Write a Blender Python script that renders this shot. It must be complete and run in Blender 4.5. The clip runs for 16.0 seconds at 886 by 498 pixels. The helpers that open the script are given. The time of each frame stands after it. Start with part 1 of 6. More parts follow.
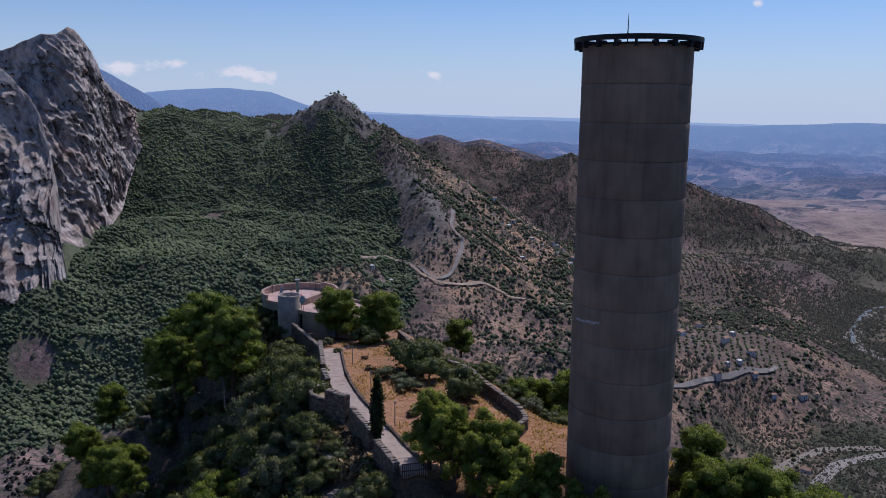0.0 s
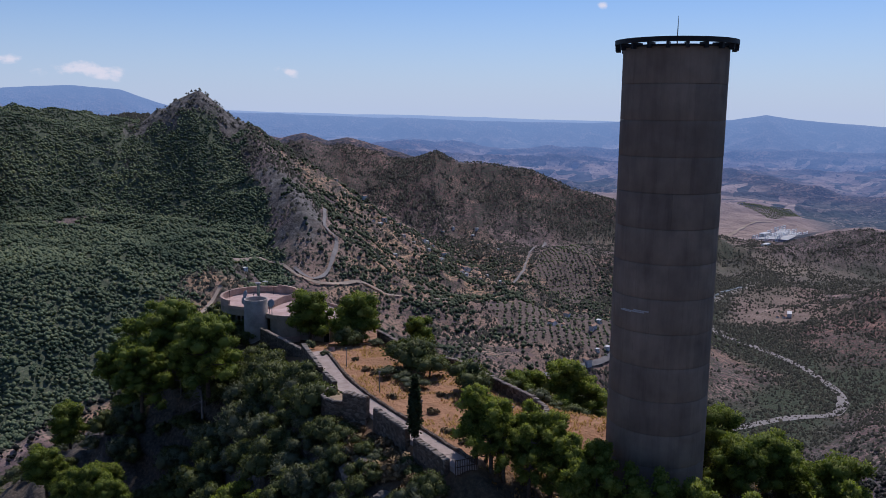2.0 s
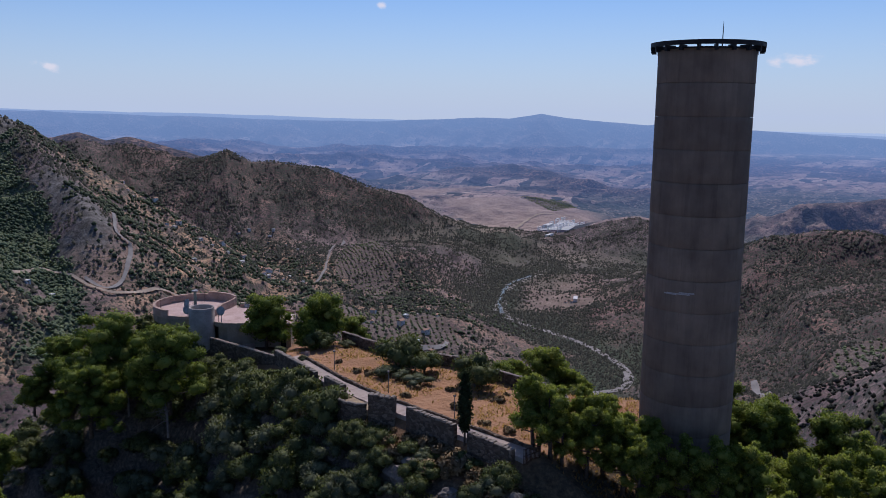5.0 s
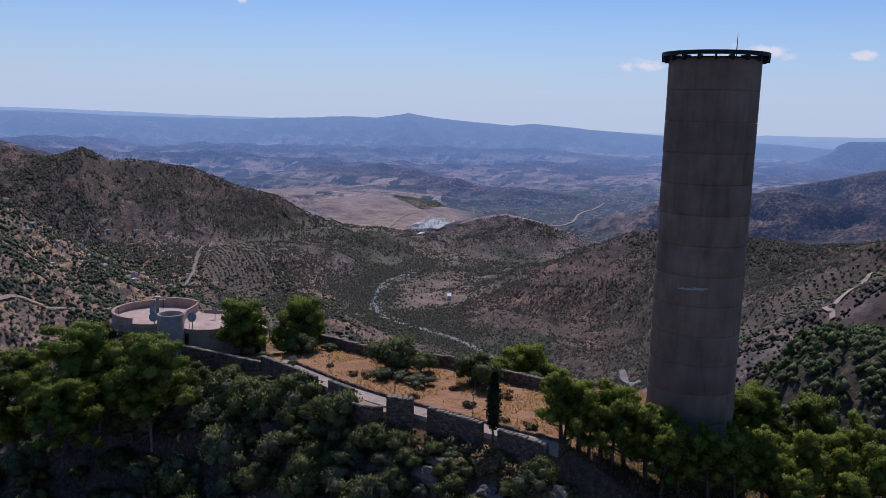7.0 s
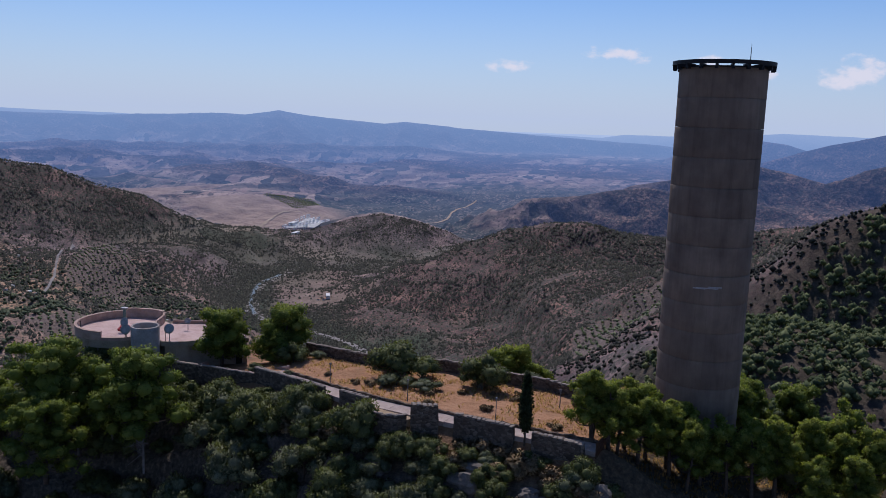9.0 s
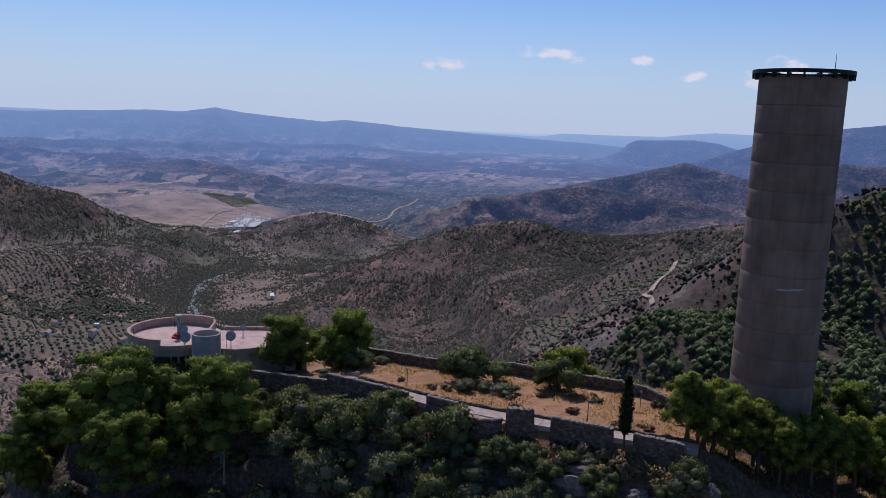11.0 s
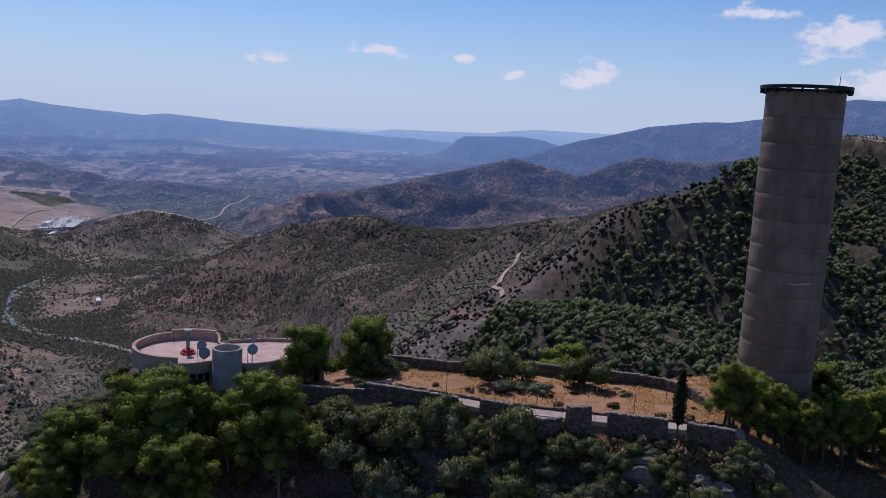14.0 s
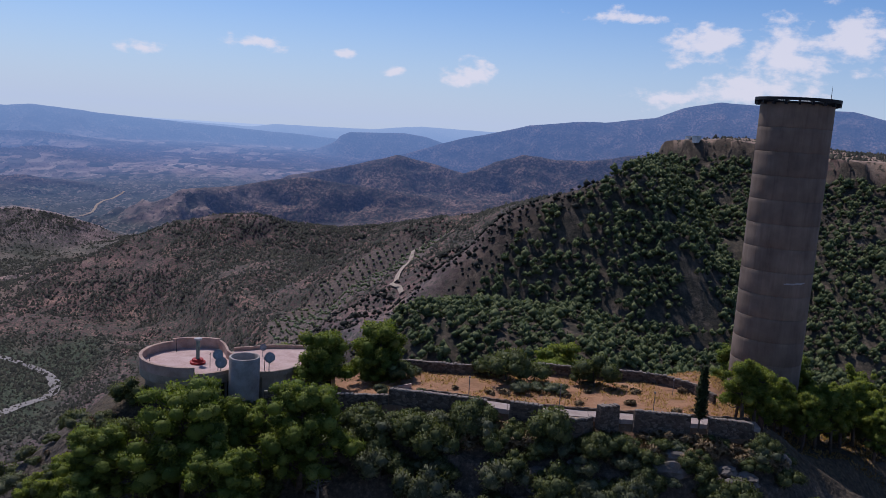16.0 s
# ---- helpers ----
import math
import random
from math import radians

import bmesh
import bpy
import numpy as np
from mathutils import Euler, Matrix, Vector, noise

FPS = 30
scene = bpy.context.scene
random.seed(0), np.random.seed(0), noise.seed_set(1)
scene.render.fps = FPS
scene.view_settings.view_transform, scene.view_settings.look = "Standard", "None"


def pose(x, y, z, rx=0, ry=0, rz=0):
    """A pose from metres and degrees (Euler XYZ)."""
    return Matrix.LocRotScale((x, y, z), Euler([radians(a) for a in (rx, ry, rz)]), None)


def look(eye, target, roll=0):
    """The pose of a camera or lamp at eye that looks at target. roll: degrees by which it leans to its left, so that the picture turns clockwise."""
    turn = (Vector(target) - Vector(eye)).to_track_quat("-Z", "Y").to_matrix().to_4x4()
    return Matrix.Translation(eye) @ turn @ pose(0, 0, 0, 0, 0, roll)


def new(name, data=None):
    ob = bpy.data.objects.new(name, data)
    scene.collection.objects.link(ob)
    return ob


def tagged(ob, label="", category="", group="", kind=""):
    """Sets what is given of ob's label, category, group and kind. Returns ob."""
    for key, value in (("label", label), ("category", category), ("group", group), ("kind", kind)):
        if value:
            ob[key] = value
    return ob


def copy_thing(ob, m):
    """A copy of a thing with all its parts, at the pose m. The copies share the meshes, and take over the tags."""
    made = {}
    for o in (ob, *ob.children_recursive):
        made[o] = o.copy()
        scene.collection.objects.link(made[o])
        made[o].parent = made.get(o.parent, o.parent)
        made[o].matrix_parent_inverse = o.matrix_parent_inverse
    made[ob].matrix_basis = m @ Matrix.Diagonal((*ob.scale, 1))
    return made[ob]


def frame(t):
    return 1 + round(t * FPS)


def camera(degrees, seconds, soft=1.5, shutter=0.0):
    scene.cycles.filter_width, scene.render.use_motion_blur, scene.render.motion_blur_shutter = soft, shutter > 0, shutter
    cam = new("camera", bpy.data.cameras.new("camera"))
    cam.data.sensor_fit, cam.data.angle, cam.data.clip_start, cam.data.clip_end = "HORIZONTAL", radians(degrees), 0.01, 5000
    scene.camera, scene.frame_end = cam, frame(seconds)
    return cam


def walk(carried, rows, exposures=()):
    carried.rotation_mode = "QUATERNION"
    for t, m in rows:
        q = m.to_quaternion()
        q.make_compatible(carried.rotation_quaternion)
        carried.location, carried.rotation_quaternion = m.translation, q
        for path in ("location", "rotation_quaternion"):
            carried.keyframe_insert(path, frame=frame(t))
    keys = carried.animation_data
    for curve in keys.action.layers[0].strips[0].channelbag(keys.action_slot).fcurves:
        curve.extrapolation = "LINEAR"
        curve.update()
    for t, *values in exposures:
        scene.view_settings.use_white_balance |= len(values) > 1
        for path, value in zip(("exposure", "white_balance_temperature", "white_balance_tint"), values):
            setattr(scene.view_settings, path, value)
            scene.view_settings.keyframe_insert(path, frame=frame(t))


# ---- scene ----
cam = camera(56.22, 16.0, 0.85)
# seconds, x, y, z, yaw, pitch, roll
ROWS = [
    (0.0, 0.007, 0.005, 25.610, -16.223, -9.351, 0.794),
    (0.5, -3.463, 1.025, 25.797, -18.582, -9.371, 0.783),
    (1.0, -7.088, 2.070, 25.632, -20.990, -9.358, 0.783),
    (1.5, -10.709, 3.274, 25.372, -23.374, -9.351, 0.773),
    (2.0, -14.055, 4.663, 25.510, -25.789, -9.382, 0.631),
    (2.5, -17.451, 6.228, 25.395, -28.251, -9.367, 0.723),
    (3.0, -20.712, 7.985, 25.270, -30.694, -9.361, 0.773),
    (3.5, -23.951, 9.928, 25.148, -33.164, -9.331, 0.847),
    (4.0, -26.975, 11.982, 25.064, -35.600, -9.325, 0.812),
    (6.5, -41.144, 23.315, 25.089, -47.531, -9.246, 1.178),
    (7.0, -43.465, 25.838, 25.104, -49.767, -9.208, 1.466),
    (7.5, -45.633, 28.629, 25.065, -52.026, -9.166, 1.663),
    (8.0, -47.655, 31.514, 25.119, -54.236, -9.132, 1.778),
    (10.5, -56.894, 47.439, 25.383, -62.830, -9.047, 2.166),
    (11.0, -58.815, 50.604, 25.408, -63.099, -9.050, 2.279),
    (11.5, -60.647, 53.860, 25.377, -65.226, -9.046, 2.257),
    (12.0, -62.429, 57.219, 25.453, -67.089, -8.988, 2.316),
    (12.5, -64.125, 60.663, 25.590, -69.026, -8.963, 2.344),
    (13.0, -65.539, 64.025, 25.583, -71.037, -8.950, 2.374),
    (13.5, -66.750, 67.467, 25.702, -73.021, -8.887, 2.578),
    (14.0, -67.857, 70.967, 25.748, -75.000, -8.852, 2.824),
    (14.5, -68.905, 74.531, 25.719, -76.998, -8.817, 3.215),
    (15.0, -69.923, 78.171, 25.776, -79.046, -8.836, 3.506),
    (15.5, -70.570, 81.940, 25.907, -81.137, -8.734, 3.659),
    (16.0, -71.263, 85.812, 25.859, -83.234, -8.648, 3.729),
]


def aimed(x, y, z, yaw, pitch, lean):
    ahead = Vector((-math.sin(radians(yaw)) * math.cos(radians(pitch)), math.cos(radians(yaw)) * math.cos(radians(pitch)), math.sin(radians(pitch))))
    return look((x, y, z), Vector((x, y, z)) + ahead, lean)


walk(cam, [(row[0], aimed(*row[1:])) for row in ROWS], [(0.0, 0.0, 5950, 19), (16.0, 0.0, 5950, 19)])

# ---------------------------------------------------------------- light
SUN_AZ, SUN_EL = 50.0, 56.0
to_sun = Vector((math.sin(radians(SUN_AZ)) * math.cos(radians(SUN_EL)), math.cos(radians(SUN_AZ)) * math.cos(radians(SUN_EL)), math.sin(radians(SUN_EL))))
sun_data = bpy.data.lights.new("sun", "SUN")
sun_data.energy, sun_data.angle, sun_data.color = 3.0, radians(0.53), (1.0, 0.95, 0.87)
sun = new("sun", sun_data)
sun.matrix_world = look(to_sun * 300, (0, 0, 0))
scene.view_settings.exposure = 0.0


def make_world():
    w = bpy.data.worlds.new("sky")
    scene.world = w
    w.use_nodes = True
    nt = w.node_tree
    nt.nodes.clear()
    out = nt.nodes.new("ShaderNodeOutputWorld")
    bg = nt.nodes.new("ShaderNodeBackground")
    sky = nt.nodes.new("ShaderNodeTexSky")
    sky.sky_type, sky.sun_disc = "NISHITA", False
    sky.sun_elevation, sky.sun_rotation = radians(SUN_EL), radians(SUN_AZ)
    sky.altitude, sky.air_density, sky.dust_density, sky.ozone_density = 600, 1.0, 0.3, 4.0
    bg.inputs[1].default_value = 0.085
    tint = nt.nodes.new("ShaderNodeMix")
    tint.data_type, tint.blend_type = "RGBA", "MULTIPLY"
    tint.inputs[0].default_value = 1.0
    tint.inputs[7].default_value = (0.78, 0.92, 1.06, 1)
    nt.links.new(sky.outputs[0], tint.inputs[6])
    # clouds: azimuth, height, half width, half thickness, all in degrees
    clouds = [(-4.2, 2.6, 2.2, 0.5), (-1.3, 2.8, 0.9, 0.4), (2.8, 2.3, 3.2, 0.6), (15.4, 2.5, 0.8, 0.45), (36.2, 7.0, 0.5, 0.3), (63.0, 3.4, 1.7, 0.55), (69.6, 4.4, 2.6, 0.6), (75.6, 4.1, 1.0, 0.35), (79.2, 3.2, 0.8, 0.5), (84.2, 3.4, 2.2, 1.1),
              (94.0, 7.6, 3.4, 0.7), (97.4, 2.5, 3.0, 0.8), (99.6, 6.0, 3.8, 1.6), (104.7, 5.4, 4.4, 2.6), (108.5, 6.4, 3.6, 2.4), (112.5, 5.6, 4.0, 2.6), (102.9, 3.5, 4.6, 1.3)]

    def calc(op, *values):
        n = nt.nodes.new("ShaderNodeMath")
        n.operation = op
        for i, v in enumerate(values):
            if isinstance(v, (int, float)):
                n.inputs[i].default_value = v
            else:
                nt.links.new(v, n.inputs[i])
        return n.outputs[0]

    split = nt.nodes.new("ShaderNodeSeparateXYZ")
    nt.links.new(nt.nodes.new("ShaderNodeTexCoord").outputs["Generated"], split.inputs[0])
    place = nt.nodes.new("ShaderNodeCombineXYZ")
    nt.links.new(calc("MULTIPLY", calc("ARCTAN2", split.outputs[0], split.outputs[1]), 57.2958), place.inputs[0])
    nt.links.new(calc("MULTIPLY", calc("ARCSINE", split.outputs[2]), 57.2958), place.inputs[1])
    nearest = 9.0
    for az, el, wide, thick in clouds:
        off = nt.nodes.new("ShaderNodeVectorMath")
        off.operation = "MULTIPLY_ADD"
        nt.links.new(place.outputs[0], off.inputs[0])
        off.inputs[1].default_value = (1 / wide, 1 / thick, 0)
        off.inputs[2].default_value = (-az / wide, -el / thick, 0)
        size = nt.nodes.new("ShaderNodeVectorMath")
        size.operation = "LENGTH"
        nt.links.new(off.outputs[0], size.inputs[0])
        nearest = calc("MINIMUM", nearest, size.outputs["Value"])
    puff = nt.nodes.new("ShaderNodeTexNoise")
    puff.inputs["Scale"].default_value, puff.inputs["Detail"].default_value, puff.inputs["Roughness"].default_value = 0.62, 8.0, 0.58
    squash = nt.nodes.new("ShaderNodeMapping")
    squash.inputs["Scale"].default_value = (0.8, 1.35, 1.0)
    nt.links.new(place.outputs[0], squash.inputs[0])
    nt.links.new(squash.outputs[0], puff.inputs["Vector"])
    body = calc("ADD", calc("SUBTRACT", 1.0, nearest), calc("MULTIPLY", calc("SUBTRACT", puff.outputs[0], 0.535), 3.4))
    soft = nt.nodes.new("ShaderNodeMapRange")
    soft.interpolation_type = "SMOOTHSTEP"
    for i, v in enumerate((0.0, 0.75, 0.0, 0.85)):
        soft.inputs[i + 1].default_value = v
    nt.links.new(body, soft.inputs[0])
    haze = nt.nodes.new("ShaderNodeMix")
    haze.data_type = "RGBA"
    low = calc("MAXIMUM", calc("SUBTRACT", 1.0, calc("MULTIPLY", calc("ABSOLUTE", calc("ARCSINE", split.outputs[2])), 57.2958 / 9.0)), 0.0)
    nt.links.new(calc("MULTIPLY", calc("POWER", low, 1.3), 0.95), haze.inputs[0])
    nt.links.new(tint.outputs[2], haze.inputs[6])
    haze.inputs[7].default_value = (5.6, 6.6, 7.9, 1)
    white = nt.nodes.new("ShaderNodeMix")
    white.data_type = "RGBA"
    nt.links.new(soft.outputs[0], white.inputs[0])
    nt.links.new(haze.outputs[2], white.inputs[6])
    white.inputs[7].default_value = (8.6, 8.4, 8.6, 1)
    nt.links.new(white.outputs[2], bg.inputs[0])
    nt.links.new(bg.outputs[0], out.inputs[0])


make_world()


# ---------------------------------------------------------------- materials
def mat(name, rough=0.9, metal=0.0):
    m = bpy.data.materials.new(name)
    m.use_nodes = True
    b = m.node_tree.nodes["Principled BSDF"]
    b.inputs["Roughness"].default_value, b.inputs["Metallic"].default_value = rough, metal
    b.inputs["Specular IOR Level"].default_value = 0.25
    return m, m.node_tree, b


def nd(nt, kind, **sets):
    n = nt.nodes.new(kind)
    for k, v in sets.items():
        n.inputs[k].default_value = v
    return n


def noise_node(nt, scale, detail=4.0, rough=0.6, coords=None):
    n = nd(nt, "ShaderNodeTexNoise", Scale=scale, Detail=detail, Roughness=rough)
    if coords is not None:
        nt.links.new(coords, n.inputs["Vector"])
    return n


def ramp(nt, fac, stops):
    r = nt.nodes.new("ShaderNodeValToRGB")
    e = r.color_ramp.elements
    while len(e) < len(stops):
        e.new(0.5)
    for el, (p, c) in zip(e, stops):
        el.position, el.color = p, (*c, 1)
    nt.links.new(fac, r.inputs[0])
    return r.outputs[0]


def mix(nt, fac, a, b, mode="MIX"):
    n = nt.nodes.new("ShaderNodeMix")
    n.data_type, n.blend_type = "RGBA", mode
    for sock, v in ((n.inputs[0], fac), (n.inputs[6], a), (n.inputs[7], b)):
        if isinstance(v, (int, float)):
            sock.default_value = v
        elif isinstance(v, tuple):
            sock.default_value = (*v, 1)
        else:
            nt.links.new(v, sock)
    return n.outputs[2]


def bump(nt, b, height, strength=0.5, distance=0.05):
    n = nd(nt, "ShaderNodeBump", Strength=strength, Distance=distance)
    nt.links.new(height, n.inputs["Height"])
    nt.links.new(n.outputs[0], b.inputs["Normal"])


def plain(name, stops, scale=3.0, rough=0.9, metal=0.0, bumpy=0.02, second=12.0):
    """A surface with two scales of variation: stops are the colours along its noise."""
    m, nt, b = mat(name, rough, metal)
    co = nt.nodes.new("ShaderNodeTexCoord").outputs["Object"]
    n1, n2 = noise_node(nt, scale, 5, 0.65, co), noise_node(nt, scale * second, 3, 0.6, co)
    f = nd(nt, "ShaderNodeMath")
    f.operation = "MULTIPLY_ADD"
    nt.links.new(n2.outputs[0], f.inputs[0])
    f.inputs[1].default_value = 0.45
    nt.links.new(n1.outputs[0], f.inputs[2])
    g = nd(nt, "ShaderNodeMath")
    g.operation = "SUBTRACT"
    nt.links.new(f.outputs[0], g.inputs[0])
    g.inputs[1].default_value = 0.22
    nt.links.new(ramp(nt, g.outputs[0], stops), b.inputs["Base Color"])
    if bumpy:
        bump(nt, b, g.outputs[0], 0.7, bumpy)
    return m

# ---------------------------------------------------------------- land
def lattice(ix, iy, seed):
    h = (ix * 374761393 + iy * 668265263 + seed * 1442695041) & 0xFFFFFFFF
    h = ((h ^ (h >> 13)) * 1274126177) & 0xFFFFFFFF
    return ((h ^ (h >> 16)) & 0xFFFF) / 65535.0


def vnoise(x, y, seed=0):
    """Smooth noise of -1 to 1 over arrays."""
    fx, fy = np.floor(x), np.floor(y)
    ix, iy, u, v = fx.astype(np.int64), fy.astype(np.int64), x - fx, y - fy
    u, v = u * u * u * (u * (u * 6 - 15) + 10), v * v * v * (v * (v * 6 - 15) + 10)
    a, b = lattice(ix, iy, seed), lattice(ix + 1, iy, seed)
    c, d = lattice(ix, iy + 1, seed), lattice(ix + 1, iy + 1, seed)
    return 2 * ((a + (b - a) * u) * (1 - v) + (c + (d - c) * u) * v) - 1


def fbm(x, y, size, octaves=5, seed=0, gain=0.5):
    total, amp, k = np.zeros_like(x), 1.0, 1.0 / size
    for o in range(octaves):
        total += amp * vnoise(x * k + 17.3 * o, y * k - 9.1 * o, seed + o)
        amp, k = amp * gain, k * 2.03
    return total


def ridged(x, y, size, octaves=5, seed=0):
    total, amp, k = np.zeros_like(x), 1.0, 1.0 / size
    for o in range(octaves):
        total += amp * (1 - 2 * np.abs(vnoise(x * k + 5.7 * o, y * k + 3.3 * o, seed + o)))
        amp, k = amp * 0.5, k * 2.1
    return total


def along(x, y, line):
    """Distance to a line of (x, y, z) and the height of the line at its nearest place."""
    best, height = np.full(x.shape, 1e12), np.zeros(x.shape)
    for (ax, ay, az), (bx, by, bz) in zip(line, line[1:]):
        dx, dy = bx - ax, by - ay
        s = np.clip(((x - ax) * dx + (y - ay) * dy) / (dx * dx + dy * dy), 0, 1)
        d = (x - ax - s * dx) ** 2 + (y - ay - s * dy) ** 2
        near = d < best
        best, height = np.where(near, d, best), np.where(near, az + s * (bz - az), height)
    return np.sqrt(best), height


def trace(x, y, line):
    """As along(), with the length run along the line."""
    best, height, run = np.full(x.shape, 1e12), np.zeros(x.shape), np.zeros(x.shape)
    gone = 0.0
    for (ax, ay, az), (bx, by, bz) in zip(line, line[1:]):
        dx, dy = bx - ax, by - ay
        long = math.hypot(dx, dy)
        s = np.clip(((x - ax) * dx + (y - ay) * dy) / (long * long), 0, 1)
        d = (x - ax - s * dx) ** 2 + (y - ay - s * dy) ** 2
        near = d < best
        best, height, run = np.where(near, d, best), np.where(near, az + s * (bz - az), height), np.where(near, gone + s * long, run)
        gone += long
    return np.sqrt(best), height, run


def gullies(x, y, d, run, gap, seed):
    """Spurs and gullies that run down from a crest, of about -1 to 1."""
    bend = 0.6 * vnoise(x / (gap * 1.4), y / (gap * 1.4), seed + 9) + 0.25 * vnoise(x / (gap * 0.5), y / (gap * 0.5), seed + 10)
    u = run / gap + bend
    big = 1 - 2 * np.abs(vnoise(u, d / (gap * 3.5), seed))
    small = 1 - 2 * np.abs(vnoise(u * 2.4 + bend, d / (gap * 1.5) + 5, seed + 1))
    fine = 1 - 2 * np.abs(vnoise(u * 5.3 - bend, d / (gap * 0.7) + 9, seed + 2))
    return 0.6 * big + 0.35 * small + 0.18 * fine - 0.25


# valley and slope lines of the country round the hill, in true distances
FOREST_TOP = [(-500, 1560, 40), (-103, 1546, 20), (73, 1548, 12), (142, 1543, 14), (230, 1500, 0)]
FOREST_FACE = [(-300, 1020, -125), (26, 1022, -114), (180, 1060, -118)]
FOREST_FOOT = [(-500, 560, -215), (-100, 540, -228), (100, 560, -235), (250, 650, -232)]
NORTH_VALE = [(-600, 2300, -60), (0, 2300, -110), (350, 2300, -140), (500, 3200, -200)]
VILLAGE = [(270, 1003, -177), (334, 1043, -174), (450, 1130, -190), (558, 1249, -205), (738, 1339, -277), (830, 1400, -268), (967, 1435, -250), (1150, 1480, -272)]
VILLAGE_LOW = [(470, 960, -222), (600, 1080, -246), (700, 1220, -268)]
VALLEY_SIDE = [(400, 830, -222), (564, 858, -243), (800, 1050, -292), (900, 1250, -312)]
RIVER = [(2550, 1456, -349), (1850, 1380, -340), (1400, 1330, -340), (1155, 1220, -338), (1028, 1100, -336), (991, 1006, -335), (996, 905, -334), (955, 760, -332), (890, 695, -330), (800, 670, -328), (620, 660, -322), (420, 540, -300), (250, 420, -270)]
BASIN = [(1500, 1700, -275), (1693, 1485, -301), (1865, 2303, -262), (2600, 2900, -300)]
PLAIN = [(1805, 1336, -328), (2550, 1456, -349), (2926, 1897, -345), (3056, 2038, -325), (4500, 3500, -335), (4000, 6000, -300)]
FAR_PLAIN = [(8000, 3000, -300), (6500, 4600, -290), (5000, 6300, -280), (2500, 7000, -230), (500, 6500, -200)]
OLIVE_SLOPE = [(1339, 611, -232), (839, 342, -206), (800, 240, -156), (640, 200, -136), (508, 139, -102)]
HILL_FOOT = [(1250, 950, -328), (1100, 700, -315), (900, 560, -300), (700, 420, -270)]
PINE_FOOT = [(150, -100, -120), (230, 60, -165), (300, 200, -205), (360, 290, -245)]
LOW_VALLEY = [(620, 660, -322), (560, 520, -312), (470, 400, -290), (360, 300, -250)]
GAP = [(1800, 950, -300), (1850, 600, -275), (1800, 300, -240)]
GAP_FAR = [(3000, 1300, -320), (2950, 700, -260), (2900, 200, -220)]
EAST_FAR = [(4500, 1200, -330), (4500, 0, -250), (4200, -1500, -200)]
BEHIND = [(-900, 300, -150), (-500, -600, -120), (300, -900, -100)]
BEHIND_FAR = [(-5000, 2000, 100), (-4000, -5000, 50), (3000, -6000, 50)]
LINES = [FOREST_TOP, FOREST_FACE, FOREST_FOOT, NORTH_VALE, VILLAGE, VILLAGE_LOW, VALLEY_SIDE, RIVER, BASIN, PLAIN, FAR_PLAIN, OLIVE_SLOPE, HILL_FOOT, PINE_FOOT, LOW_VALLEY, GAP, GAP_FAR, EAST_FAR, BEHIND, BEHIND_FAR]
# crests, each with the fall to its sides
PEAK = [(160, 1440, 26), (175, 1432, 31), (192, 1430, 46), (212, 1427, 56), (224, 1425, 61), (238, 1423, 50), (250, 1421, 33), (262, 1418, 28), (283, 1400, 6)]
SPUR = [(283, 1400, 6), (290, 1310, -20), (288, 1220, -52), (298, 1120, -84), (285, 1030, -104), (277, 1010, -125)]
PEAK_EAST = [(283, 1400, 6), (370, 1600, -36), (470, 1950, -48), (530, 2300, -38)]
HUMPS = [(530, 2300, -38), (585, 2285, -50), (645, 2260, -33), (706, 2240, -55), (757, 2225, -45), (808, 2206, -58), (873, 2180, -82)]
SPINE = [(820, 1990, -100), (865, 1967, -89), (904, 1949, -74), (955, 1923, -100), (1000, 1900, -100), (1120, 1830, -119), (1206, 1773, -162), (1289, 1712, -189), (1358, 1656, -238)]
KNOLL = [(1730, 1560, -290), (1803, 1453, -257), (1844, 1399, -247), (1895, 1323, -263), (1935, 1254, -289)]
BROWN_HILL = [(1400, 840, -220), (1421, 790, -196), (1454, 714, -177), (1481, 645, -171), (1506, 572, -186), (1529, 486, -194), (1548, 398, -182), (1400, 260, -140)]
OLIVE_CREST = [(1400, 260, -140), (1063, 273, -116), (1070, 227, -104), (1075, 172, -95), (900, 120, -62), (760, 70, -36)]
PINE_CREST = [(628, 106, -40), (634, 69, -25), (640, 42, -14), (660, 15, -3), (760, -20, 4)]
SECOND_RIDGE = [(2378, 1199, -228), (2560, 1094, -222), (2597, 991, -197), (2630, 885, -180), (2660, 776, -197), (2694, 627, -209), (2718, 474, -229)]
DARK_RIDGE = [(3060, 1060, -210), (3104, 982, -187), (3137, 856, -157), (3173, 684, -112), (3196, 550, -138), (3200, 450, -160)]
RED_HILLS = [(3180, 400, -165), (3116, 361, -143), (3185, 282, -104), (3190, 195, -77), (3192, 64, -86), (3190, -62, -82), (3180, -186, -58), (3170, -267, -45), (3000, -600, -20)]
TABLE = [(7060, 2400, -310), (7117, 2221, -279), (7165, 2055, -206), (7177, 2010, -144), (7199, 1930, -108), (7254, 1698, -98), (7304, 1457, -90), (7338, 1264, -110), (7364, 1092, -161), (7380, 900, -200)]
DARK_RANGE = [(5770, 1450, -280), (5829, 1173, -215), (5888, 779, -80), (5916, 462, 0), (5925, 285, 51), (5926, -89, 103), (5919, -246, 101), (5890, -589, 154), (5867, -769, 234), (5829, -1001, 287), (5789, -1198, 277), (5625, -1796, 266), (5559, -1985, 223), (5300, -3000, 150)]
